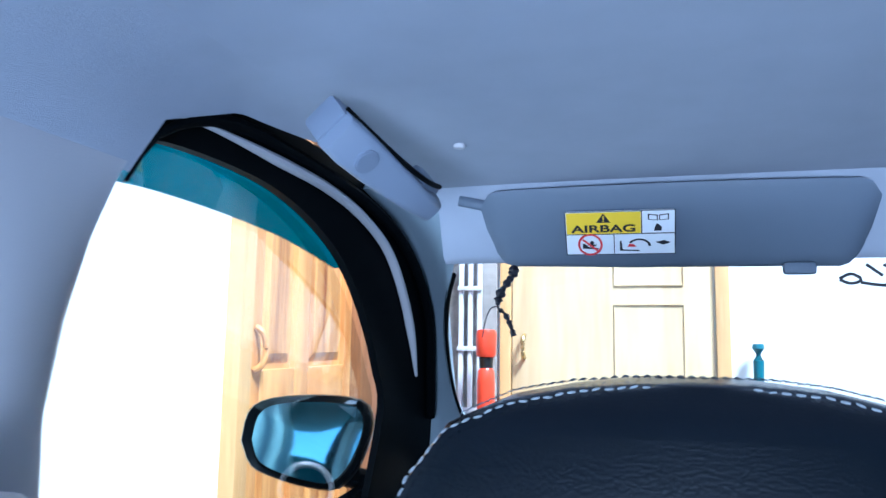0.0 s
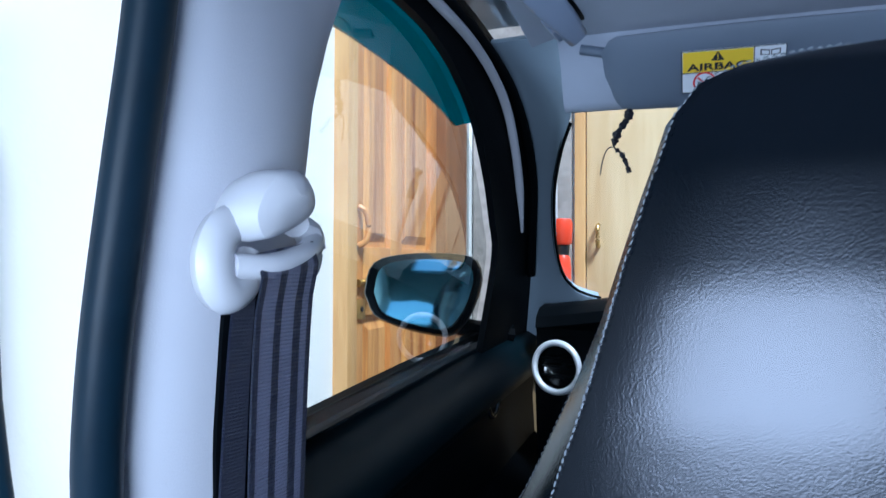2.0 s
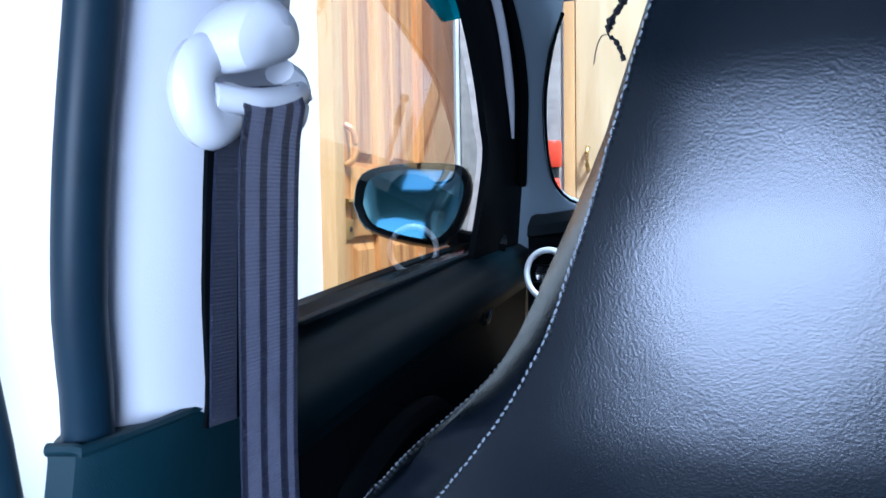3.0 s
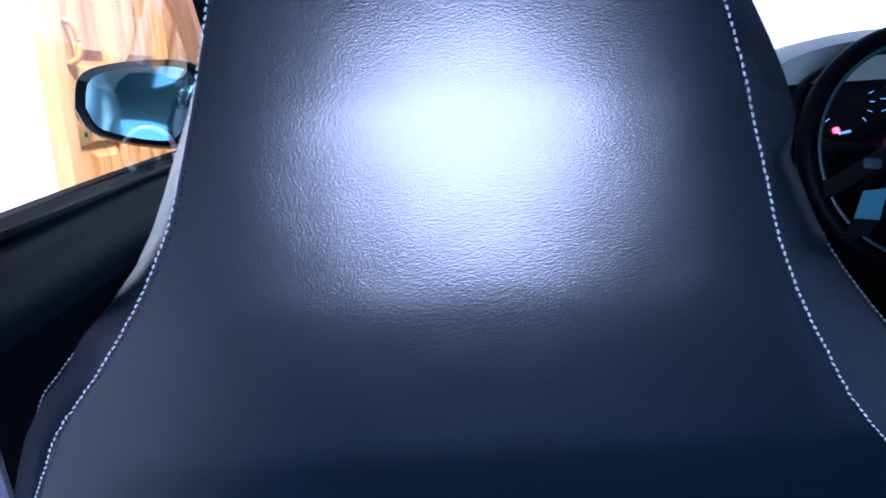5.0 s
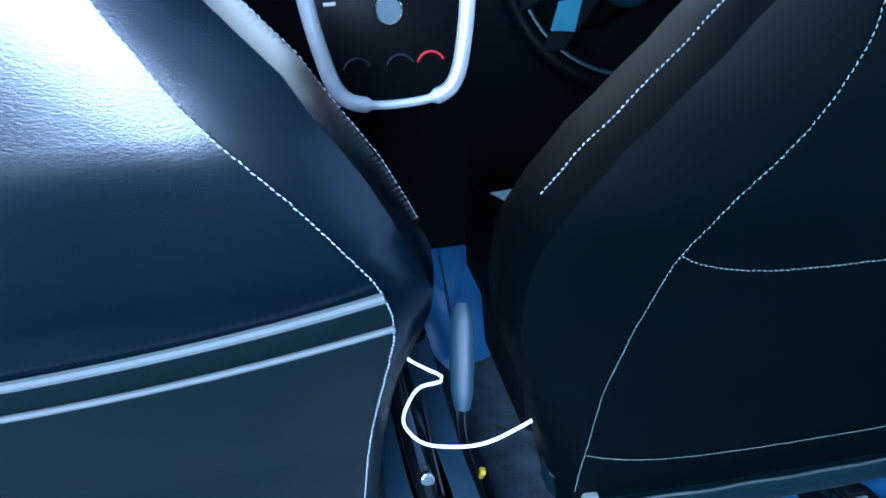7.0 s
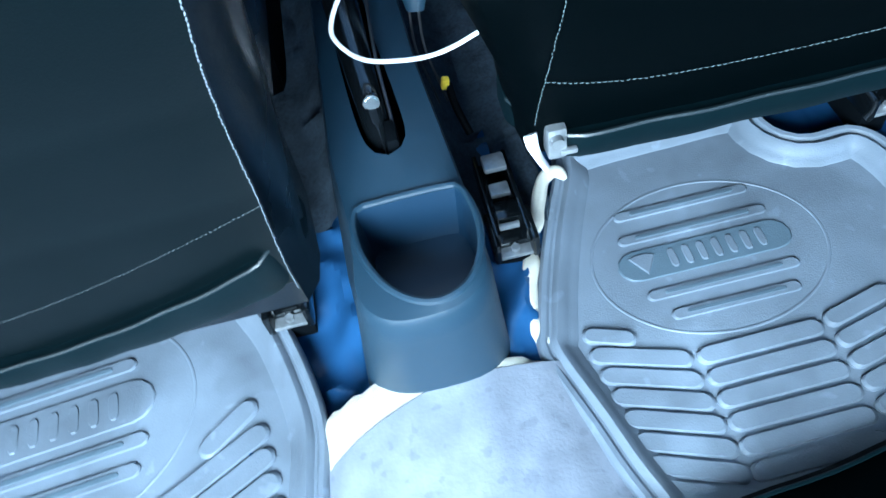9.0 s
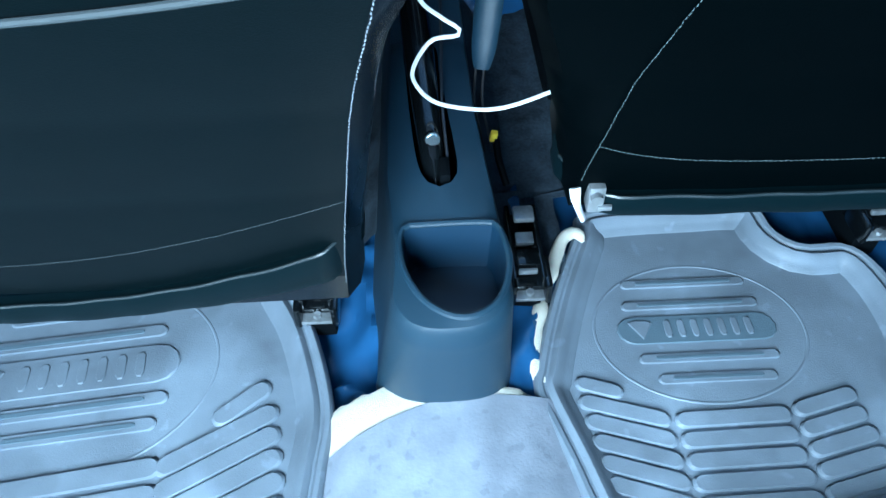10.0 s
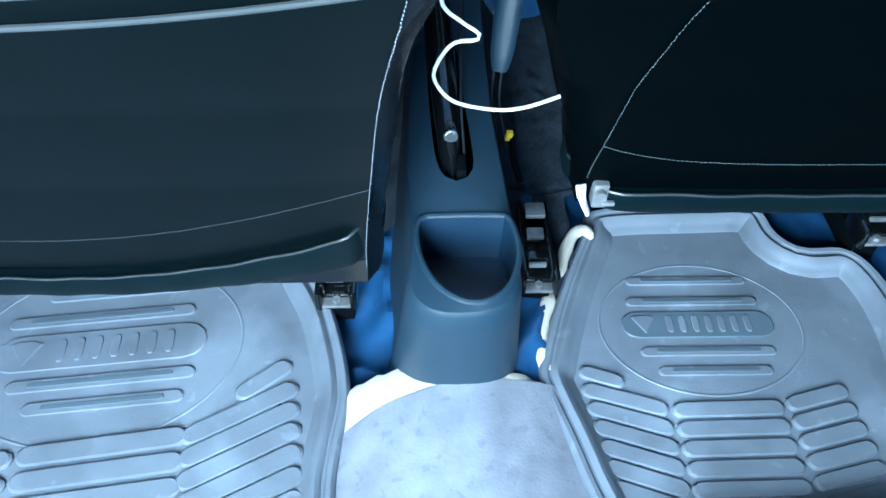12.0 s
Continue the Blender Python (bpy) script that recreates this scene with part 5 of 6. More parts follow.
# silver frame of the centre stack
bm = bmesh.new()
U = [(-0.132, 0.775), (-0.138, 0.73), (-0.130, 0.65), (-0.118, 0.57), (-0.100, 0.505), (-0.070, 0.478), (0.0, 0.470), (0.070, 0.478), (0.100, 0.505), (0.118, 0.57), (0.130, 0.65), (0.138, 0.73), (0.132, 0.775)]
tube(bm, spline([(x, 1.285 + 0.02 * max(0, (0.6 - z)) , z) for x, z in U], 80), [0.0135 * (1 if 10 < i < 70 else 1.0) * (0.55 if 34 < i < 46 else 1.0) for i in range(80)], 10, flat=0.7, up=(0, 1, 0))
part("silver_frame", bm, SILVER, dash, "bright silver U-shaped frame")
bm = bmesh.new()
slab(bm, [V((x * 0.95, 1.292 + 0.02 * max(0, (0.6 - z)), z)) for x, z in U], (0, 0.02, 0))
stack = part("centre_panel", bm, SCREEN, dash, "gloss black centre panel", False)
for s in (-1, 1):
    bm = bmesh.new()
    box(bm, (s * 0.068, 1.285, 0.748), (0.100, 0.012, 0.050), 0.006)
    vent = part("vent", bm, BLACK, dash, "black centre air vent")
    for k in range(4):
        bm = bmesh.new()
        box(bm, (s * 0.068, 1.277, 0.732 + k * 0.0105), (0.088, 0.010, 0.0022), 0.0006)
        part("slat", bm, GLOSSBLACK, vent)
bm = bmesh.new()
box(bm, (-0.004, 1.278, 0.742), (0.026, 0.010, 0.030), 0.003)
haz = part("hazard_switch", bm, BLACK, dash, "hazard light switch")
bm = bmesh.new()
bm.faces.new([bm.verts.new(p) for p in ((-0.011, 1.2725, 0.737), (0.003, 1.2725, 0.737), (-0.004, 1.2725, 0.749))])
part("red_triangle", bm, LABELRED, haz, "red triangle", False)
for s in (-1, 1):
    for k in range(4):
        bm = bmesh.new()
        box(bm, (s * 0.093, 1.286, 0.692 - k * 0.0185), (0.020, 0.010, 0.0055), 0.0015)
        part("button", bm, SILVER, dash, "small silver-edged button")
bm = bmesh.new()
disc(bm, (-0.002, 1.283, 0.620), 0.021, 0.016, Matrix.Rotation(radians(90), 3, "X"), 32, 0.002)
knob = part("volume_knob", bm, INSERT, dash, "round dark satin volume knob")
bm = bmesh.new()
torus(bm, (-0.002, 1.276, 0.620), 0.021, 0.0016, Matrix.Rotation(radians(90), 3, "X"), 32, 8)
part("knob_ring", bm, CHROME, knob, "bright ring")
for x, m in ((-0.062, STEEL), (0.008, POCKET), (0.058, LABELRED)):
    bm = bmesh.new()
    disc(bm, (x, 1.288, 0.528), 0.021, 0.018, Matrix.Rotation(radians(90), 3, "X"), 32, 0.003)
    kn = part("climate_knob", bm, BLACK, dash, "black climate knob")
    bm = bmesh.new()
    torus(bm, (x, 1.279, 0.528), 0.0225, 0.0020, Matrix.Rotation(radians(90), 3, "X"), 32, 8, 0.4, 2.8)
    part("knob_mark", bm, m, kn, "coloured arc round the knob")
# round side vents with silver rings
for s in (-1, 1):
    vc = V((s * 0.632, 1.262, 0.686))
    rot = Matrix.Rotation(radians(s * 16), 3, "Z") @ Matrix.Rotation(radians(90), 3, "X")
    bm = bmesh.new()
    torus(bm, vc, 0.0405, 0.0052, rot, 48, 10)
    ring_part = part("vent_ring", bm, SILVER, dash, "satin silver vent ring")
    bm = bmesh.new()
    rings = []
    for r, d in ((0.046, 0.002), (0.038, 0.0), (0.034, 0.02), (0.022, 0.026), (0.004, 0.026)):
        rings.append([vc + rot @ V((r * math.cos(a), r * math.sin(a), -d if True else d)) for a in [2 * math.pi * k / 32 for k in range(32)]])
    loft(bm, rings, caps=False)
    part("vent_bowl", bm, GLOSSBLACK, ring_part, "black vent bowl")
    bm = bmesh.new()
    for k in (-0.014, 0.0, 0.014):
        box(bm, vc + rot @ V((0, k, -0.010)), (0.060, 0.002, 0.014), 0.0005, rot)
    part("vent_grille", bm, BLACK, ring_part, "slatted vent grille")
# instrument binnacle
bm = bmesh.new()
rings = []
for r, y in ((0.115, 1.2550), (0.118, 1.2300), (0.112, 1.2250), (0.104, 1.2550), (0.100, 1.2850)):
    rings.append([V((0.345 + r * 1.45 * math.cos(a), y, 0.735 + r * 0.72 * math.sin(a))) for a in [2 * math.pi * k / 48 for k in range(48)]])
loft(bm, rings, caps=False)
binn = part("binnacle", bm, BLACK, dash, "black instrument hood")
bm = bmesh.new()
slab(bm, [V((0.345 + 0.150 * math.cos(a), 1.2810, 0.735 + 0.076 * math.sin(a))) for a in [2 * math.pi * k / 40 for k in range(40)]], (0, 0.004, 0))
part("dial_face", bm, SCREEN, binn, "dark dial face", False)
for cx, r in ((0.285, 0.040), (0.392, 0.050)):
    bm = bmesh.new()
    for k in range(13):
        a = radians(220 - k * 22)
        box(bm, (cx + r * math.cos(a), 1.2795, 0.735 + r * math.sin(a)), (0.0016, 0.001, 0.008), 0, Matrix.Rotation(-a + radians(90), 3, "Y"))
    part("dial_marks", bm, DIALGLOW, binn, "backlit dial marks", False)
bm = bmesh.new()
disc(bm, (0.268, 1.2770, 0.692), 0.0052, 0.003, Matrix.Rotation(radians(90), 3, "X"), 16)
part("telltale", bm, REDLAMP, binn, "lit red warning lamp")
bm = bmesh.new()
box(bm, (0.282, 1.2770, 0.688), (0.020, 0.002, 0.005), 0.001, Matrix.Rotation(radians(-10), 3, "Y"))
part("needle", bm, DIALGLOW, binn, "pale needle")

# ---- steering wheel ----
wheel = thing("steering_wheel", "black leather steering wheel with dull silver inserts", "steering wheel", (0.348, 1.12, 0.665))
WC = V((0.328, 1.118, 0.668))
WR = Matrix.Rotation(radians(90 - 16), 3, "X")


def wp(x, y, z=0.0):
    """A point of the wheel: x right, y up in its plane, z towards the driver."""
    return WC + WR @ V((x, y, z))


bm = bmesh.new()
torus(bm, WC, 0.176, 0.0155, WR, 96, 14)
part("rim", bm, LEATHER2, wheel, "black leather rim")
# added ring: the inner highlight of the rim put into shape and colour
bm = bmesh.new()
torus(bm, wp(0, 0, 0.008), 0.1625, 0.0036, WR, 96, 8)
part("rim_highlight", bm, DARKTRIM, wheel, "teal ring standing for the highlight inside the rim")
bm = bmesh.new()
rings = []
for k, z in ((0.93, -0.02), (1.0, 0.004), (0.97, 0.020), (0.85, 0.030), (0.4, 0.036)):
    ring = []
    for j in range(36):
        a = 2 * math.pi * j / 36
        x, y = 0.066 * math.cos(a), 0.060 * math.sin(a)
        if y < 0:
            x *= 1 - 0.38 * (-y / 0.06) ** 1.3
            y *= 1.15
        ring.append(wp(x * k, y * k, z))
    rings.append(ring)
loft(bm, rings)
hub = part("airbag_cover", bm, DARKTRIM, wheel, "dark grey airbag cover")
bm = bmesh.new()
for pts in (((-0.020, 0.012), (-0.006, 0.017), (-0.004, 0.010), (-0.016, 0.004)), ((0.002, 0.018), (0.014, 0.016), (0.018, 0.006), (0.006, 0.008)), ((-0.022, -0.002), (-0.008, -0.001), (-0.006, -0.010), (-0.016, -0.013)), ((-0.002, 0.000), (0.010, 0.002), (0.012, -0.012), (0.000, -0.012))):
    slab(bm, [wp(x, y, 0.0365) for x, y in pts], WR @ V((0, 0, 0.002)))
part("badge", bm, CHROME, hub, "small chrome badge shapes", False)
for s in (-1, 1):
    bm = bmesh.new()
    rows = [[wp(s * x, y + d, z) for d, z in ((0.013, 0.012), (0.011, 0.018), (-0.012, 0.018), (-0.015, 0.012), (0, -0.006))] for x, y in ((0.052, 0.006), (0.09, -0.012), (0.13, -0.034), (0.166, -0.050))]
    loft(bm, rows)
    sp = part("spoke", bm, BLACK, wheel, "black upper spoke")
    bm = bmesh.new()
    box(bm, wp(s * 0.096, -0.016, 0.020), (0.026, 0.016, 0.006), 0.004, WR @ Matrix.Rotation(radians(s * 8), 3, "Z"))
    part("switch_pad", bm, DARKTRIM, sp, "control switch pad")
    bm = bmesh.new()
    rows = [[wp(s * (x + d), y, z) for d, z in ((0.020, 0.012), (0.018, 0.017), (-0.018, 0.017), (-0.022, 0.012), (0, -0.004))] for x, y in ((0.045, -0.030), (0.075, -0.060), (0.105, -0.092), (0.130, -0.118))]
    loft(bm, rows)
    sp = part("spoke", bm, BLACK, wheel, "black lower spoke")
    bm = bmesh.new()
    slab(bm, [wp(s * x, y, 0.0185) for x, y in ((0.078, -0.052), (0.112, -0.054), (0.128, -0.092), (0.094, -0.096))], WR @ V((0, 0, 0.0025)))
    part("spoke_insert", bm, INSERT, sp, "satin blue-grey spoke insert", False)
bm = bmesh.new()
tube(bm, [WC + V((0, 0.03, -0.01)), WC + V((0, 0.16, -0.05))], [0.05, 0.06], 20)
part("column", bm, BLACK, wheel, "black column shroud")
for s in (-1, 1):
    bm = bmesh.new()
    tube(bm, spline([WC + V((s * 0.05, 0.07, 0.0)), WC + V((s * 0.11, 0.05, 0.01)), WC + V((s * 0.165, 0.03, 0.015))], 8), [0.009, 0.008, 0.008, 0.008, 0.008, 0.009, 0.011, 0.010], 10)
    part("stalk", bm, BLACK, wheel, "black control stalk")

# ---- centre console, parking brake ----
console = thing("centre_console", "dark grey plastic centre console with a rear pocket", "console", (0, 0.6, FLOOR))
CT = 0.160


def con_x(y):
    """Left and right edge of the console's top at y."""
    return interp(y, [0.50, 0.62, 0.72, 0.83, 1.15], [-0.047, -0.047, -0.056, -0.052, -0.048]), interp(y, [0.50, 0.58, 0.70, 0.83, 1.15], [0.058, 0.064, 0.056, 0.047, 0.046])


def con_outline(z):
    """The console's plan at height z above the floor, rounded at the back."""
    t = (z - FLOOR) / (CT - FLOOR)
    spread = 0.012 * (1 - t)
    push = 0.030 * (1 - t)
    pts = []
    for y in (1.15, 0.95, 0.80, 0.70, 0.62, 0.57):
        x0, _ = con_x(y)
        pts.append(V((x0 - 0.030 * (1 - t), y + push * 0.3, z)))
    for a in np.linspace(180, 360, 17):
        c = math.cos(radians(a))
        r = 0.051 + 0.030 * (1 - t) if c < 0 else 0.062 + spread
        pts.append(V((0.002 + r * c * (abs(c) ** -0.25 if abs(c) > 1e-6 else 1), 0.548 + push + 0.046 * math.sin(radians(a)), z)))
    for y in (0.57, 0.62, 0.70, 0.80, 0.95, 1.15):
        _, x1 = con_x(y)
        pts.append(V((x1 + spread * 0.5, y + push * 0.3, z)))
    return pts


bm = bmesh.new()
outs = [con_outline(z) for z in (FLOOR + 0.0, FLOOR + 0.04, FLOOR + 0.10, 0.12, CT - 0.006)]
last = [V((p.x * 0.96, p.y + (0.004 if p.y < 0.6 else 0), CT)) for p in con_outline(CT)]
loft(bm, outs + [last], closed=False)
part("side_wall", bm, CONSOLE, console, "dark grey moulded side")
# top with the pocket and brake slot left open
POCKET_RIM = [(-0.030, 0.629), (0.010, 0.630), (0.048, 0.629), (0.057, 0.622), (0.062, 0.600), (0.063, 0.575), (0.056, 0.546), (0.042, 0.525), (0.020, 0.515), (-0.002, 0.521), (-0.022, 0.540), (-0.036, 0.570), (-0.041, 0.600), (-0.039, 0.622)]
SLOT_RIM = [(0.002, 0.676), (0.016, 0.684), (0.022, 0.704), (0.020, 0.75), (0.016, 0.80), (0.010, 0.87), (0.006, 0.93), (-0.030, 0.93), (-0.030, 0.87), (-0.027, 0.80), (-0.023, 0.74), (-0.018, 0.702), (-0.010, 0.683)]


def closed_spline(pts, n, z):
    return spline([(x, y, z) for x, y in pts + pts[:1]], n + 1)[:-1]


pk = closed_spline(POCKET_RIM, 40, CT + 0.004)
sl = closed_spline(SLOT_RIM, 40, CT + 0.010)
bm = bmesh.new()
edge = last
vs = [bm.verts.new(p) for p in edge]
es = [bm.edges.new((a, b)) for a, b in zip(vs, vs[1:] + vs[:1])]
for lp in (pk, sl):
    lv = [bm.verts.new(p) for p in lp]
    es += [bm.edges.new((a, b)) for a, b in zip(lv, lv[1:] + lv[:1])]
bmesh.ops.triangle_fill(bm, use_beauty=True, use_dissolve=False, edges=es)
part("top", bm, CONSOLE, console, "dark grey moulded top")
bm = bmesh.new()
tube(bm, pk + pk[:1], 0.0034, 8)
part("pocket_lip", bm, CONSOLE, console, "raised rounded lip of the pocket")
bm = bmesh.new()
pc = sum(pk, V()) / len(pk)
rings = [[pc + (p - pc) * k + V((0, 0.004 * (1 - k) * 5, 0)) - V((0, 0, d)) for p in pk] for k, d in ((1.0, 0.0), (0.97, 0.010), (0.93, 0.040), (0.90, 0.060), (0.87, 0.063))]
loft(bm, rings, caps=False)
bm.faces.new([bm.verts.new(p) for p in rings[-1]])
part("pocket_bowl", bm, POCKET, console, "blue-black pocket lining")
bm = bmesh.new()
rings = [[p - V((0, 0, d)) for p in sl] for d in (0.0, 0.02, 0.08)]
loft(bm, rings, caps=False)
bm.faces.new([bm.verts.new(p) for p in rings[-1]])
part("slot_lining", bm, GLOSSBLACK, console, "gloss black brake slot")
brake = thing("parking_brake", "black parking brake lever lying in its slot", "parking brake", (-0.005, 0.70, CT))
bm = bmesh.new()
lev = spline([(0.000, 0.690, CT - 0.02), (-0.005, 0.74, CT + 0.012), (-0.010, 0.82, CT + 0.030), (-0.016, 0.92, CT + 0.045), (-0.022, 1.02, CT + 0.055)], 30)
tube(bm, lev, [0.012 + 0.006 * min(1, i / 16) for i in range(30)], 14)
part("lever", bm, GLOSSBLACK, brake, "gloss black lever")
bm = bmesh.new()
disc(bm, (-0.003, 0.735, CT + 0.024), 0.008, 0.012, Matrix.Rotation(radians(70), 3, "X"), 16, 0.002)
part("rivet", bm, CHROME, brake, "bright rivet")
bm = bmesh.new()
box(bm, (0.008, 0.700, CT + 0.002), (0.012, 0.030, 0.030), 0.004)
part("ratchet", bm, BLACK, brake, "black ratchet plate")
bm = bmesh.new()
tube(bm, spline([(0.012, 0.71, CT + 0.012), (0.010, 0.80, CT + 0.026), (0.014, 0.90, CT + 0.03), (0.018, 1.02, CT + 0.03)], 16), 0.0018, 6)
part("cable", bm, STEEL, brake, "thin steel cable")
gear = thing("gear_lever", "dark gear lever gaiter ahead of the brake", "gear lever", (0.0, 1.12, CT))
bm = bmesh.new()
rings = []
for r, z in ((0.048, CT - 0.02), (0.042, CT + 0.02), (0.028, CT + 0.06), (0.014, CT + 0.10), (0.009, CT + 0.14), (0.018, CT + 0.16), (0.022, CT + 0.18), (0.018, CT + 0.20), (0.006, CT + 0.206)):
    rings.append([V((r * math.cos(a), 1.13 + r * math.sin(a), z)) for a in [2 * math.pi * k / 20 for k in range(20)]])
loft(bm, rings)
part("gaiter", bm, BLACK, gear, "black gaiter and knob")

# grey buckle stalk, its yellow tag, and the wiring beside the driver's seat
buckle = thing("belt_buckle", "grey seat belt buckle on a stalk beside the driver's seat", "belt buckle", (0.068, 0.88, FLOOR))
bm = bmesh.new()
tube(bm, spline([(0.062, 0.885, 0.165), (0.066, 0.895, 0.20), (0.072, 0.91, 0.25), (0.080, 0.93, 0.30)], 14), [0.010, 0.013, 0.015, 0.016, 0.016, 0.017, 0.017, 0.017, 0.017, 0.017, 0.017, 0.016, 0.014, 0.008], 12, flat=0.6)
part("buckle_body", bm, CONSOLE, buckle, "grey plastic buckle")
bm = bmesh.new()
for dx in (-0.006, 0.004):
    tube(bm, spline([(0.062 + dx, 0.888, 0.17), (0.060 + dx, 0.880, 0.12), (0.068 + dx, 0.868, 0.08), (0.074 + dx, 0.862, 0.05)], 12), 0.0016, 6)
part("wire", bm, STEEL, buckle, "thin wires")
bm = bmesh.new()
box(bm, (0.078, 0.858, 0.080), (0.009, 0.009, 0.014), 0.002, Matrix.Rotation(radians(12), 3, "Y"))
part("connector", bm, YELLOW, buckle, "yellow plug")
bm = bmesh.new()
tube(bm, spline([(0.081, 0.858, 0.078), (0.085, 0.85, 0.05), (0.095, 0.83, 0.02)], 8), 0.005, 8)
part("plug_tail", bm, BLACK, buckle, "black plug tail")
cable = thing("charging_cable", "thin white charging cable looped over the console", "cable", (0.02, 0.85, CT))
bm = bmesh.new()
tube(bm, spline([(-0.030, 0.96, 0.33), (-0.008, 0.80, 0.352), (-0.012, 0.775, 0.325), (0.010, 0.770, 0.305), (0.026, 0.765, 0.296), (0.024, 0.762, 0.290), (-0.002, 0.760, 0.286), (-0.021, 0.760, 0.252), (-0.014, 0.760, 0.228), (0.002, 0.760, 0.212), (0.028, 0.762, 0.202), (0.057, 0.765, 0.196), (0.080, 0.765, 0.199), (0.105, 0.765, 0.208), (0.16, 0.78, 0.22)], 90), 0.0022, 8, up=(0, 1, 0))
part("wire", bm, CORD, cable)
for x0, x1, y0, label in ((0.046, 0.30, 0.715, "black fluffy carpet beside the driver's seat rail"), (-0.30, -0.046, 0.775, "black fluffy carpet beside the passenger seat rail")):
    carpet = thing("side_carpet", label, "carpet", ((x0 + x1) / 2, 0.85, FLOOR), "side carpets")
    bm = bmesh.new()
    rows = []
    for j in range(44):
        y = y0 + 0.74 * j / 43
        row = []
        reach = x1 if x1 < 0 or y > 0.86 else 0.165
        for x in np.linspace(x0, reach, 34):
            climb = 0.05 * max(0.0, (0.105 - abs(x)) / 0.05) ** 1.2
            row.append(V((x, y, FLOOR + 0.020 + climb + 0.010 * noise.noise(V((x * 40, y * 40, 1))) + 0.004 * noise.noise(V((x * 160, y * 160, 3))))))
        rows.append(row)
    loft(bm, rows, closed=False)
    part("carpet_sheet", bm, CARPET, carpet)

# ---- floor mats ----


def capsule(a, b, w, z, n=7):
    """The outline of a rounded bar from a to b."""
    a, b = V((*a, z)), V((*b, z))
    d = (b - a).normalized()
    s = V((-d.y, d.x, 0))
    pts = []
    for k in range(n):
        t = math.pi * (k / (n - 1)) - math.pi / 2
        pts.append(b + (d * math.cos(t) + s * math.sin(t)) * w)
    for k in range(n):
        t = math.pi * (k / (n - 1)) + math.pi / 2
        pts.append(a + (d * math.cos(t) + s * math.sin(t)) * w)
    return pts


def raised(bm, outline, h, inset):
    c = sum(outline, V()) / len(outline)
    w = [p + (c - p).normalized() * inset for p in outline]
    loft(bm, [outline, [p + V((0, 0, h * 0.6)) for p in outline], [p + V((0, 0, h)) for p in w]], caps=False)
    bm.faces.new([bm.verts.new(p + V((0, 0, h))) for p in w])


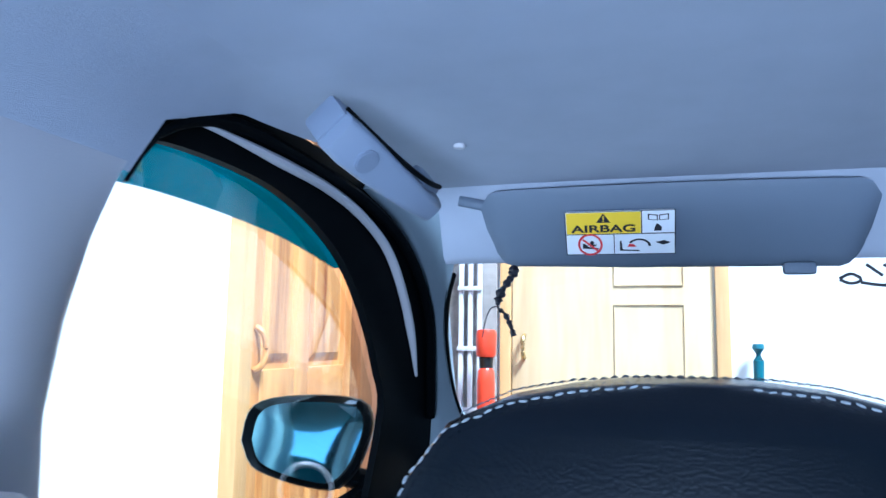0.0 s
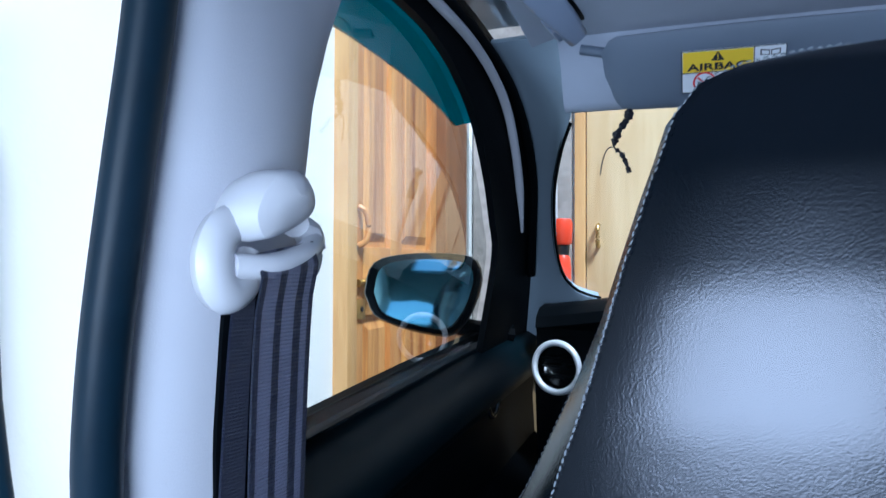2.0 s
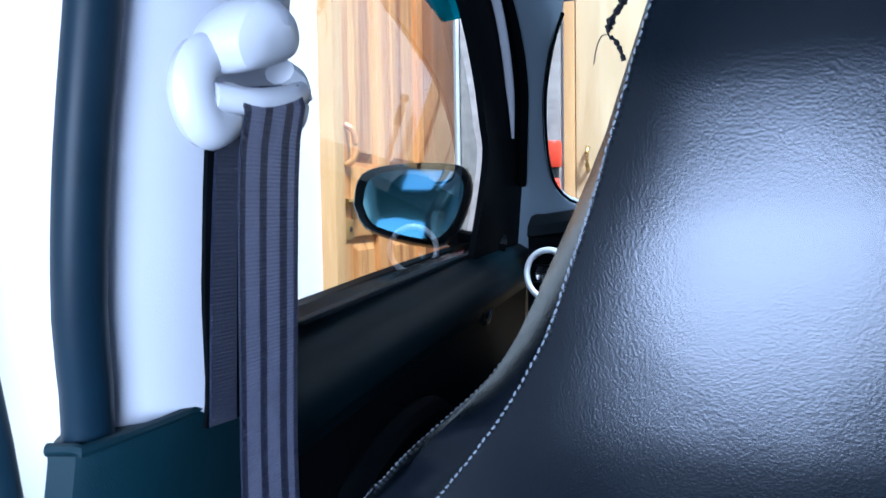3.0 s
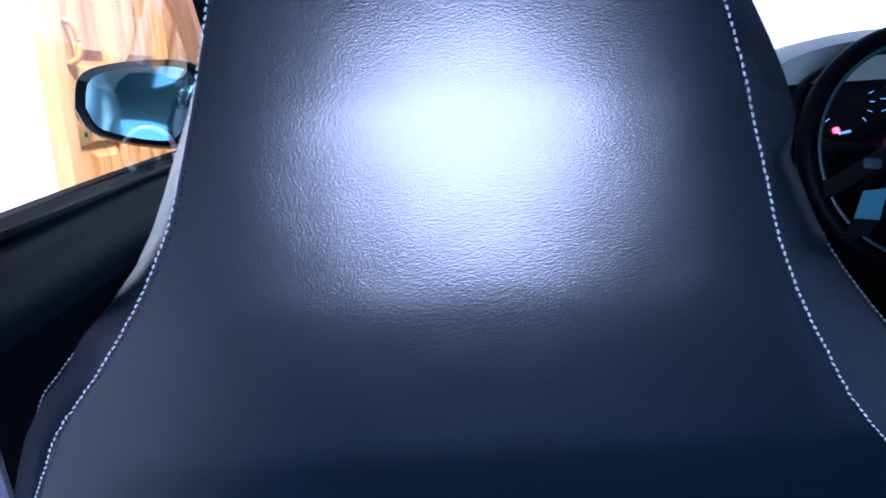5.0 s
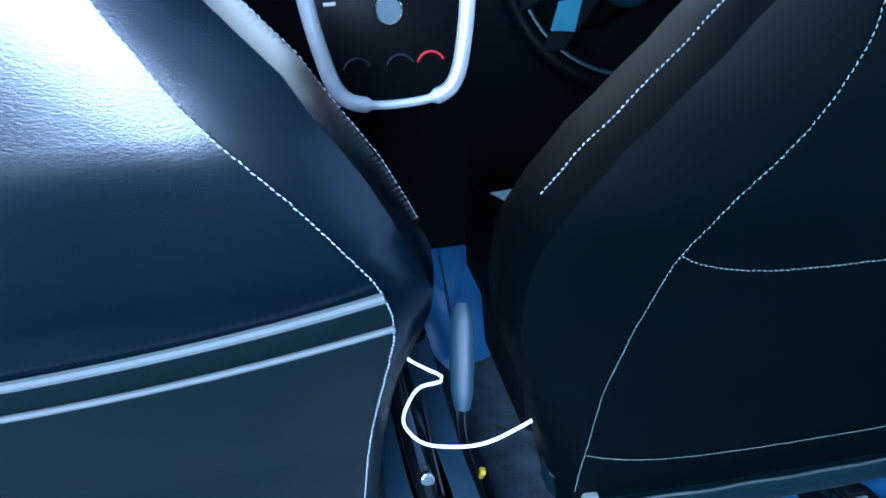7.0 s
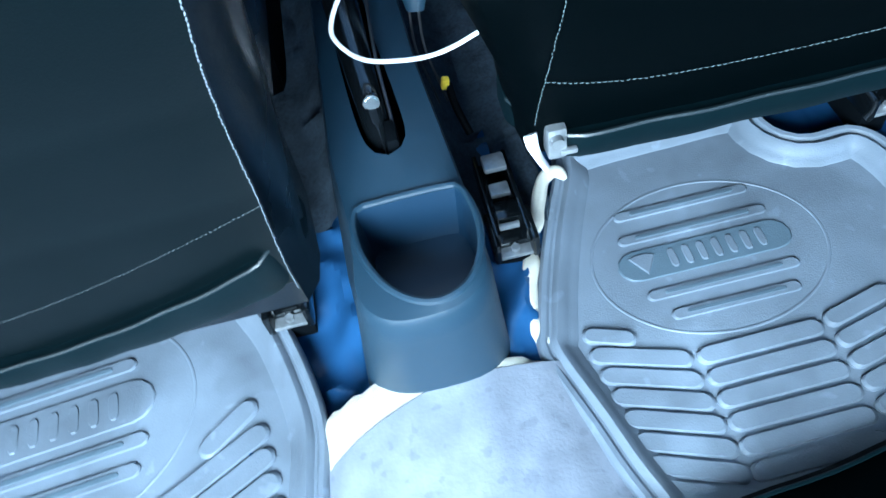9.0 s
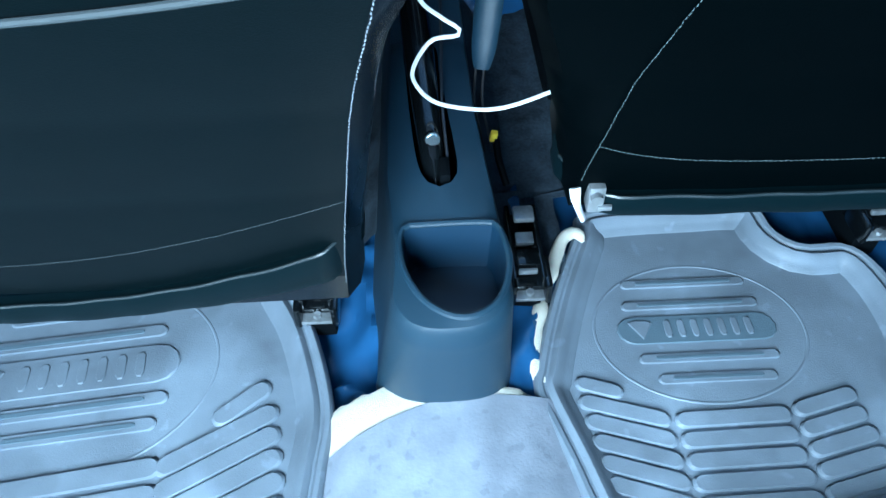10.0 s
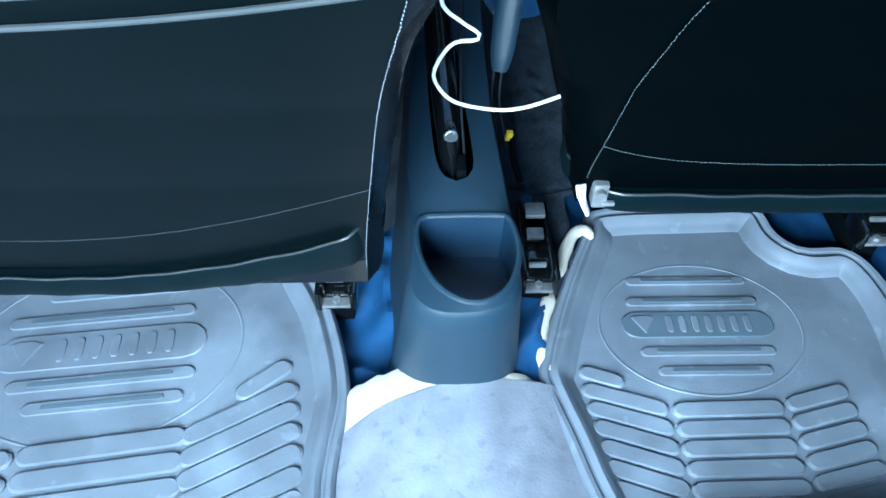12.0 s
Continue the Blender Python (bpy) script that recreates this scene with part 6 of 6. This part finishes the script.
def floor_mat(label, m, large):
    """A moulded rubber mat: beaded wavy rim, pressed slots, rows of ribs. Built about the plate's middle, y to the front."""
    mt = thing("floor_mat", label, "floor mat", (m @ V((0, 0, 0))), "rear floor mats")
    place = lambda pts: [m @ V(p) for p in pts]
    if large:
        outline = [(-0.19, 0.150), (-0.165, 0.195), (0.02, 0.205), (0.150, 0.200), (0.215, 0.165), (0.250, 0.115), (0.2606, 0.0836), (0.2868, 0.0146), (0.304, -0.0957), (0.291, -0.174), (0.284, -0.224), (0.285, -0.32), (0.25, -0.39), (0.05, -0.40), (-0.15, -0.39),
                   (-0.19, -0.30), (-0.20, -0.17), (-0.205, -0.05), (-0.20, 0.06)]
    else:
        outline = [(-0.125, 0.150), (-0.105, 0.190), (0.02, 0.198), (0.122, 0.194), (0.140, 0.142), (0.168, 0.116), (0.222, 0.114), (0.250, 0.080), (0.262, 0.0), (0.250, -0.12), (0.225, -0.30), (0.16, -0.36), (-0.03, -0.365), (-0.115, -0.345),
                   (-0.162, -0.240), (-0.184, -0.165), (-0.207, -0.085), (-0.202, -0.055), (-0.184, 0.005), (-0.158, 0.075)]
    loop = spline([(x, y, 0) for x, y in outline + outline[:1]], 121)[:-1]
    c = V((0.03, -0.08, 0))

    def shrink(d, z):
        out = []
        for i, p in enumerate(loop):
            t = (loop[(i + 1) % len(loop)] - loop[i - 1]).normalized()
            nrm = V((-t.y, t.x, 0))
            if nrm.dot(c - p) < 0:
                nrm = -nrm
            out.append(V((p.x + nrm.x * d, p.y + nrm.y * d, z)))
        return out

    bm = bmesh.new()
    profile = [(0.0, 0.002), (-0.003, 0.010), (-0.002, 0.017), (0.002, 0.021), (0.007, 0.020), (0.010, 0.0165), (0.0125, 0.0165), (0.015, 0.020), (0.019, 0.0225), (0.024, 0.020), (0.029, 0.014), (0.034, 0.0095), (0.038, 0.0075), (0.041, 0.004)]
    loft(bm, [place(shrink(d, z)) for d, z in profile], caps=False)
    part("rim", bm, MAT, mt, "raised wavy rubber rim")
    bm = bmesh.new()
    bm.faces.new([bm.verts.new(p) for p in place(shrink(0.038, 0.0045))])
    bmesh.ops.triangulate(bm, faces=list(bm.faces))
    part("tray", bm, MAT, mt, "grey rubber tray")
    # round medallion ridge with four slots and a name plate
    k = 1.33 if large else 1.0
    bm = bmesh.new()
    tube(bm, place([(0.003 + 0.128 * k * math.cos(a), -0.002 + 0.100 * k * math.sin(a), 0.0046) for a in [2 * math.pi * j / 64 for j in range(65)]]), 0.0018, 6, flat=0.5)
    part("medallion_ridge", bm, MAT, mt, "round moulded ridge")
    slots = ((0.010, 0.086, 0.084), (-0.006, 0.047, 0.109), (0.008, -0.048, 0.104), (0.016, -0.080, 0.086)) if large else ((0.0, 0.070, 0.074), (0.0, 0.036, 0.080), (0.004, -0.041, 0.078), (0.006, -0.069, 0.064))
    for x, y, h in slots:
        bm = bmesh.new()
        raised(bm, place(capsule((x - h, y), (x + h, y), 0.0058 * k, 0.0040)), 0.0035, 0.0022)
        sl_part = part("slot", bm, MAT, mt, "pressed slot")
        bm = bmesh.new()
        raised(bm, place(capsule((x - h * 0.8, y), (x + h * 0.8, y), 0.0020 * k, 0.0070)), 0.0018, 0.0012)
        part("slot_ridge", bm, MATSHADE, sl_part, "ridge in the slot, darkened like a shaded groove")
    bm = bmesh.new()
    raised(bm, place(capsule((-0.078 * k, 0.0), (0.078 * k, 0.0), 0.0195 * k, 0.0040)), 0.0028, 0.0018)
    plate_part = part("name_plate", bm, MAT if large else MATSHADE, mt, "oval plate with a moulded emblem")
    bm = bmesh.new()
    raised(bm, place([(x * k, y * k, 0.0066) for x, y in ((-0.083, 0.010), (-0.076, 0.013), (-0.062, 0.013), (-0.054, 0.009), (-0.068, -0.014))]), 0.0022, 0.0016)
    emblem = part("emblem", bm, MAT, plate_part, "faceted moulded emblem")
    for j in range(7):
        bm = bmesh.new()
        x = (-0.036 + j * 0.0165) * k
        raised(bm, place(capsule((x, -0.009 * k), (x, 0.009 * k), 0.0040 * k, 0.0066, 4)), 0.0020, 0.0012)
        part("moulded_bar", bm, MAT, plate_part)
    # three columns of ribs, curving to the rear
    for r in range(9 if large else 11):
        if large:
            y = -0.138 - r * 0.0305
            cols = [((-0.168, y - 0.004), (-0.080, y - 0.004)), ((-0.056, y - 0.002), (0.110, y + 0.004)), ((0.124, -0.135 - r * 0.027), (0.234 + 0.002 * r, -0.088 - r * 0.027))]
            if r == 0:
                cols.append(((0.181, -0.085), (0.226, -0.056)))
        else:
            y = -0.121 - r * 0.0242
            cols = [((-0.152 + 0.0030 * r, y + 0.027), (-0.071 + 0.001 * r, y + 0.001)), ((-0.050, y - 0.001), (0.064, y + 0.001)), ((0.084, y + 0.006), (0.146 + 0.002 * r, y + 0.022))]
            if r == 0:
                cols.append(((-0.152, y + 0.051), (-0.116, y + 0.038)))
        for a, b in cols:
            bm = bmesh.new()
            raised(bm, place(capsule(a, b, 0.0110 if large else 0.0090, 0.0042)), 0.0054, 0.0036)
            part("rib", bm, MAT, mt)
    return mt


floor_mat("grey moulded rubber floor mat behind the driver's seat", Matrix.Translation((0.310, 0.634, FLOOR)), False)
floor_mat("larger grey moulded rubber floor mat behind the passenger seat", Matrix.Translation((-0.438, 0.609, FLOOR)) @ Matrix.Rotation(radians(5.7), 4, "Z"), True)

# ---- tunnel covering and felt ----
tunnel = thing("tunnel_mat", "dusty grey vinyl sheet over the floor tunnel", "floor covering", (0, 0.3, FLOOR))
bm = bmesh.new()
rows = []
for j in range(30):
    t = j / 29
    row = []
    for k in range(-14, 15):
        u = k / 14
        front = 0.532 - 0.040 * max(0.0, -u) + 0.010 * max(0.0, u) - (0.01 * u * u if u < 0 else 0.0)
        y = -0.25 + (front + 0.25) * t
        z = FLOOR + (0.012 + 0.036 * (1 - abs(u) ** 3.0) if u < 0 else 0.003 + 0.045 * (1 - u * u)) + 0.0015 * noise.noise(V((u * 3, y * 9, 4)))
        row.append(V((u * (0.150 - 0.02 * t) + (0.014 * u if u > 0 else 0.0), y, z)))
    rows.append(row)
loft(bm, rows, closed=False)
part("sheet", bm, TUNNEL, tunnel)
felt = thing("felt_strip", "cream felt strip at the edge of the tunnel sheet", "felt", (0, 0.53, FLOOR))
bm = bmesh.new()
rows = []
for k in range(-16, 17):
    u = k / 16
    x = u * 0.132
    z = FLOOR + (0.012 + 0.034 * (1 - abs(u) ** 3.0) if u < 0 else 0.001 + 0.045 * (1 - u * u))
    yf = 0.556 - 0.022 * abs(u) ** 2 + 0.002 * math.sin(k * 2.1)
    yb = 0.50 - 0.03 * max(0, -u)
    rows.append([V((x, yb, z - 0.004)), V((x, yf - 0.01, z + 0.003)), V((x, yf, z - 0.001)), V((x, yf + 0.001, z - 0.008)), V((x, yb, z - 0.008))])
loft(bm, rows)
part("strip", bm, FELT, felt)
felt2 = thing("felt_edge", "cream felt edge showing beside the rubber mat", "felt", (0.12, 0.68, FLOOR))
bm = bmesh.new()
tube(bm, spline([(0.192, 0.765, FLOOR + 0.024), (0.186, 0.773, FLOOR + 0.030), (0.177, 0.776, FLOOR + 0.030), (0.163, 0.765, FLOOR + 0.028), (0.149, 0.733, FLOOR + 0.024), (0.139, 0.703, FLOOR + 0.016)], 22), [0.003, 0.006, 0.008] + [0.0085 + 0.0004 * math.sin(k * 0.9) for k in range(16)] + [0.008, 0.006, 0.003], 12, flat=0.8)
tube(bm, spline([(0.130, 0.690, FLOOR + 0.006), (0.122, 0.665, FLOOR + 0.012), (0.111, 0.632, FLOOR + 0.014), (0.105, 0.596, FLOOR + 0.014), (0.110, 0.562, FLOOR + 0.012)], 24), [0.003, 0.006, 0.008] + [0.0095 + 0.0005 * math.sin(k * 0.8) for k in range(18)] + [0.009, 0.009, 0.008], 12, flat=0.7)
part("roll", bm, FELT, felt2)

# the tunnel and all that lies along it stand a little left of the middle and lower
for ob in list(scene.objects):
    if not ob.parent and ob.name.split(".")[0] in ("seat_rail", "seat_latch", "centre_console", "parking_brake", "gear_lever", "belt_buckle", "charging_cable", "side_carpet", "floor_mat", "tunnel_mat", "felt_strip", "felt_edge"):
        ob.location.x -= 0.052
        ob.location.z -= 0.035

# ---- yard things ----
# pine door in the west wall
pd = thing("door_4", "orange varnished pine panel door in the yard wall", "door", (WALL_X, 1.95, GROUND), kind="structure")
XF = WALL_X + 0.015
Y0, Y1 = 1.515, 2.085


def board(name, y0, y1, z0, z1, material, x=XF, thick=0.035, bevel=0.004, label=""):
    bm = bmesh.new()
    box(bm, (x - thick / 2, (y0 + y1) / 2, (z0 + z1) / 2), (thick, y1 - y0, z1 - z0), bevel)
    return part(name, bm, material, pd, label)


board("jamb", DOOR_Y0, Y0, GROUND, DOOR_TOP, PALEFRAME, XF + 0.02, 0.10, 0.006, "pale varnished door jamb")
board("jamb", Y1, DOOR_Y1, GROUND, DOOR_TOP, PINEDARK, XF + 0.03, 0.12, 0.006, "dark brown door jamb")
bm = bmesh.new()
box(bm, (WALL_X + 0.006, 2.35, 0.9), (0.02, 0.115, 2.5), 0.004)
structure("trim", bm, CONCRETE, "pale grey cement strip beside the pine door", "trim")
board("head", Y0, Y1, DOOR_TOP - 0.06, DOOR_TOP, PALEFRAME, XF + 0.02, 0.10, 0.006)
for y0, y1 in ((Y0, Y0 + 0.07), (Y1 - 0.05, Y1), (1.745, 1.818)):
    board("stile", y0, y1, GROUND + 0.01, DOOR_TOP - 0.065, PINE)
LEVELS = [(GROUND + 0.01, GROUND + 0.20), (0.30, 0.42), (0.735, 0.895), (1.50, DOOR_TOP - 0.065)]
for z0, z1 in LEVELS:
    for y0, y1 in ((Y0 + 0.07, 1.745), (1.818, Y1 - 0.05)):
        board("rail", y0, y1, z0, z1, PINE)
for (_, z0), (z1, _) in zip(LEVELS, LEVELS[1:]):
    for y0, y1 in ((Y0 + 0.07, 1.745), (1.818, Y1 - 0.05)):
        board("panel_ground", y0, y1, z0, z1, PINE, XF - 0.014, 0.016, 0.0)
        bm = bmesh.new()
        a, b = 0.012, 0.034
        lo = [(y0 + a, z0 + a), (y1 - a, z0 + a), (y1 - a, z1 - a), (y0 + a, z1 - a)]
        hi = [(y0 + b, z0 + b), (y1 - b, z0 + b), (y1 - b, z1 - b), (y0 + b, z1 - b)]
        loft(bm, [[V((XF - 0.0142, y, z)) for y, z in lo], [V((XF - 0.003, y, z)) for y, z in hi]], caps=False)
        bm.faces.new([bm.verts.new((XF - 0.003, y, z)) for y, z in hi])
        part("raised_panel", bm, PINEPANEL, pd, "raised and fielded panel", False)
bm = bmesh.new()
tube(bm, spline([(XF + 0.002, 1.555, 0.985), (XF + 0.018, 1.560, 0.972), (XF + 0.022, 1.566, 0.940), (XF + 0.018, 1.560, 0.908), (XF + 0.002, 1.552, 0.895)], 20), 0.007, 8)
part("pull_handle", bm, PINE, pd, "curved wooden pull handle")
bm = bmesh.new()
box(bm, (XF + 0.006, 1.575, 0.812), (0.012, 0.06, 0.018), 0.003)
tube(bm, [(XF + 0.012, 1.535, 0.815), (XF + 0.018, 1.640, 0.815)], 0.006, 10)
disc(bm, (XF + 0.022, 1.575, 0.815), 0.012, 0.02, Matrix.Rotation(radians(90), 3, "Y"), 16, 0.003)
part("bolt", bm, BRASS, pd, "brass slide bolt")
bm = bmesh.new()
box(bm, (XF + 0.003, 1.560, 0.753), (0.006, 0.050, 0.046), 0.002)
hasp = part("hasp", bm, BRASS, pd, "brass hasp plate")
bm = bmesh.new()
disc(bm, (XF + 0.0065, 1.566, 0.753), 0.006, 0.002, Matrix.Rotation(radians(90), 3, "Y"), 12)
part("keyhole", bm, INK, hasp, "dark keyhole")

# pale plywood gate in the north wall
gate = thing("door_5", "pale plywood gate door in the wall ahead", "door", (-0.33, GATE_Y, GROUND), kind="structure")
GF = GATE_Y - 0.01


def gboard(name, x0, x1, z0, z1, material, y=GF, thick=0.04, bevel=0.003, label=""):
    bm = bmesh.new()
    box(bm, ((x0 + x1) / 2, y + thick / 2, (z0 + z1) / 2), (x1 - x0, thick, z1 - z0), bevel)
    return part(name, bm, material, gate, label)


gboard("jamb", GATE_X0, GATE_X0 + 0.035, GROUND, GATE_TOP, PALEFRAME, GF - 0.012, 0.12)
gboard("jamb", GATE_X1 - 0.040, GATE_X1, GROUND, GATE_TOP, PALEFRAME, GF - 0.012, 0.12)
gboard("head", GATE_X0 + 0.035, GATE_X1 - 0.040, GATE_TOP - 0.05, GATE_TOP, PALEFRAME, GF - 0.012, 0.12)
gboard("leaf", GATE_X0 + 0.038, GATE_X1 - 0.044, GROUND + 0.01, GATE_TOP - 0.056, PALEWOOD, GF, 0.035)
for x0, x1, z0, z1 in ((-0.44, -0.235, 0.50, 1.085), (-0.44, -0.235, 1.14, 1.58)):
    bm = bmesh.new()
    ring0 = [V((x0, GF - 0.001, z0)), V((x1, GF - 0.001, z0)), V((x1, GF - 0.001, z1)), V((x0, GF - 0.001, z1))]
    cc = sum(ring0, V()) / 4
    ring1 = [cc + (p - cc) * 0.975 + V((0, 0.006, 0)) for p in ring0]
    loft(bm, [ring0, [p + V((0, -0.003, 0)) for p in ring0], [cc + (p - cc) * 0.985 + V((0, -0.003, 0)) for p in ring0], ring1], caps=False)
    part("moulding", bm, PALEWOOD, gate, "thin panel moulding", False)
bm = bmesh.new()
tube(bm, spline([(-0.718, GF - 0.002, 0.985), (-0.718, GF - 0.030, 0.977), (-0.718, GF - 0.033, 0.95), (-0.718, GF - 0.030, 0.923), (-0.718, GF - 0.002, 0.915)], 20), 0.007, 8)
part("handle", bm, BRASS, gate, "pale brass pull handle")

# white lattice frame and red cylinder beside the gate
lattice = thing("lattice_frame", "white painted lattice frame leaning by the gate", "lattice", (-0.885, 2.46, GROUND))
for x in (-0.915, -0.885, -0.855):
    bm = bmesh.new()
    box(bm, (x, 2.462, 0.55), (0.014, 0.02, 1.80), 0.003)
    part("upright", bm, IVORY, lattice)
for k in range(9):
    bm = bmesh.new()
    box(bm, (-0.885, 2.450, -0.2 + 0.19 * k), (0.08, 0.008, 0.014), 0.002)
    part("crosspiece", bm, IVORY, lattice)
stand = thing("pale_stand", "pale painted stand under the red cylinder", "stand", (-0.812, 2.36, GROUND))
bm = bmesh.new()
box(bm, (-0.812, 2.36, (GROUND + 0.66) / 2), (0.07, 0.12, 0.66 - GROUND), 0.008)
part("body", bm, IVORY, stand)
cyl = thing("red_cylinder", "red enamel cylinder with a dark band and orange cap", "cylinder", (-0.812, 2.36, 0.66))
bm = bmesh.new()
rings = []
for r, z in ((0.022, 0.66), (0.027, 0.672), (0.027, 0.84), (0.024, 0.875), (0.018, 0.885)):
    rings.append([V((-0.812 + r * math.cos(a), 2.36 + r * math.sin(a), z)) for a in [2 * math.pi * k / 28 for k in range(28)]])
loft(bm, rings)
part("body", bm, RED, cyl)
bm = bmesh.new()
rings = []
for r, z in ((0.020, 0.885), (0.022, 0.915), (0.020, 0.917)):
    rings.append([V((-0.812 + r * math.cos(a), 2.36 + r * math.sin(a), z)) for a in [2 * math.pi * k / 28 for k in range(28)]])
loft(bm, rings)
part("band", bm, STEEL, cyl, "grey metal band")
bm = bmesh.new()
rings = []
for r, z in ((0.026, 0.917), (0.030, 0.925), (0.031, 0.985), (0.026, 0.998), (0.010, 1.00)):
    rings.append([V((-0.812 + r * math.cos(a), 2.36 + r * math.sin(a), z)) for a in [2 * math.pi * k / 28 for k in range(28)]])
loft(bm, rings)
part("cap", bm, RED, cyl, "orange-red upper cap")
# brush handle against the north wall, pole against the west wall
brush = thing("brush", "teal brush handle standing against the white wall", "brush", (-0.04, 2.47, GROUND))
bm = bmesh.new()
tube(bm, [(-0.039, 2.47, GROUND), (-0.037, 2.47, 0.86)], 0.011, 12)
part("shaft", bm, IVORY, brush, "pale shaft")
bm = bmesh.new()
tube(bm, [(-0.037, 2.47, 0.86), (-0.036, 2.47, 0.92), (-0.036, 2.47, 0.955), (-0.036, 2.47, 0.968)], [0.014, 0.015, 0.017, 0.015], 12)
part("grip", bm, TEALPLASTIC, brush, "teal plastic grip")
pole = thing("pole", "dark pole leaning on the white wall", "pole", (-1.10, 0.66, GROUND))
bm = bmesh.new()
tube(bm, spline([(-1.10, 0.735, GROUND), (-1.10, 0.642, 0.45), (-1.10, 0.604, 0.70), (-1.10, 0.592, 0.90), (-1.10, 0.585, 1.10)], 20), 0.022, 12)
part("shaft", bm, RUBBER, pole)
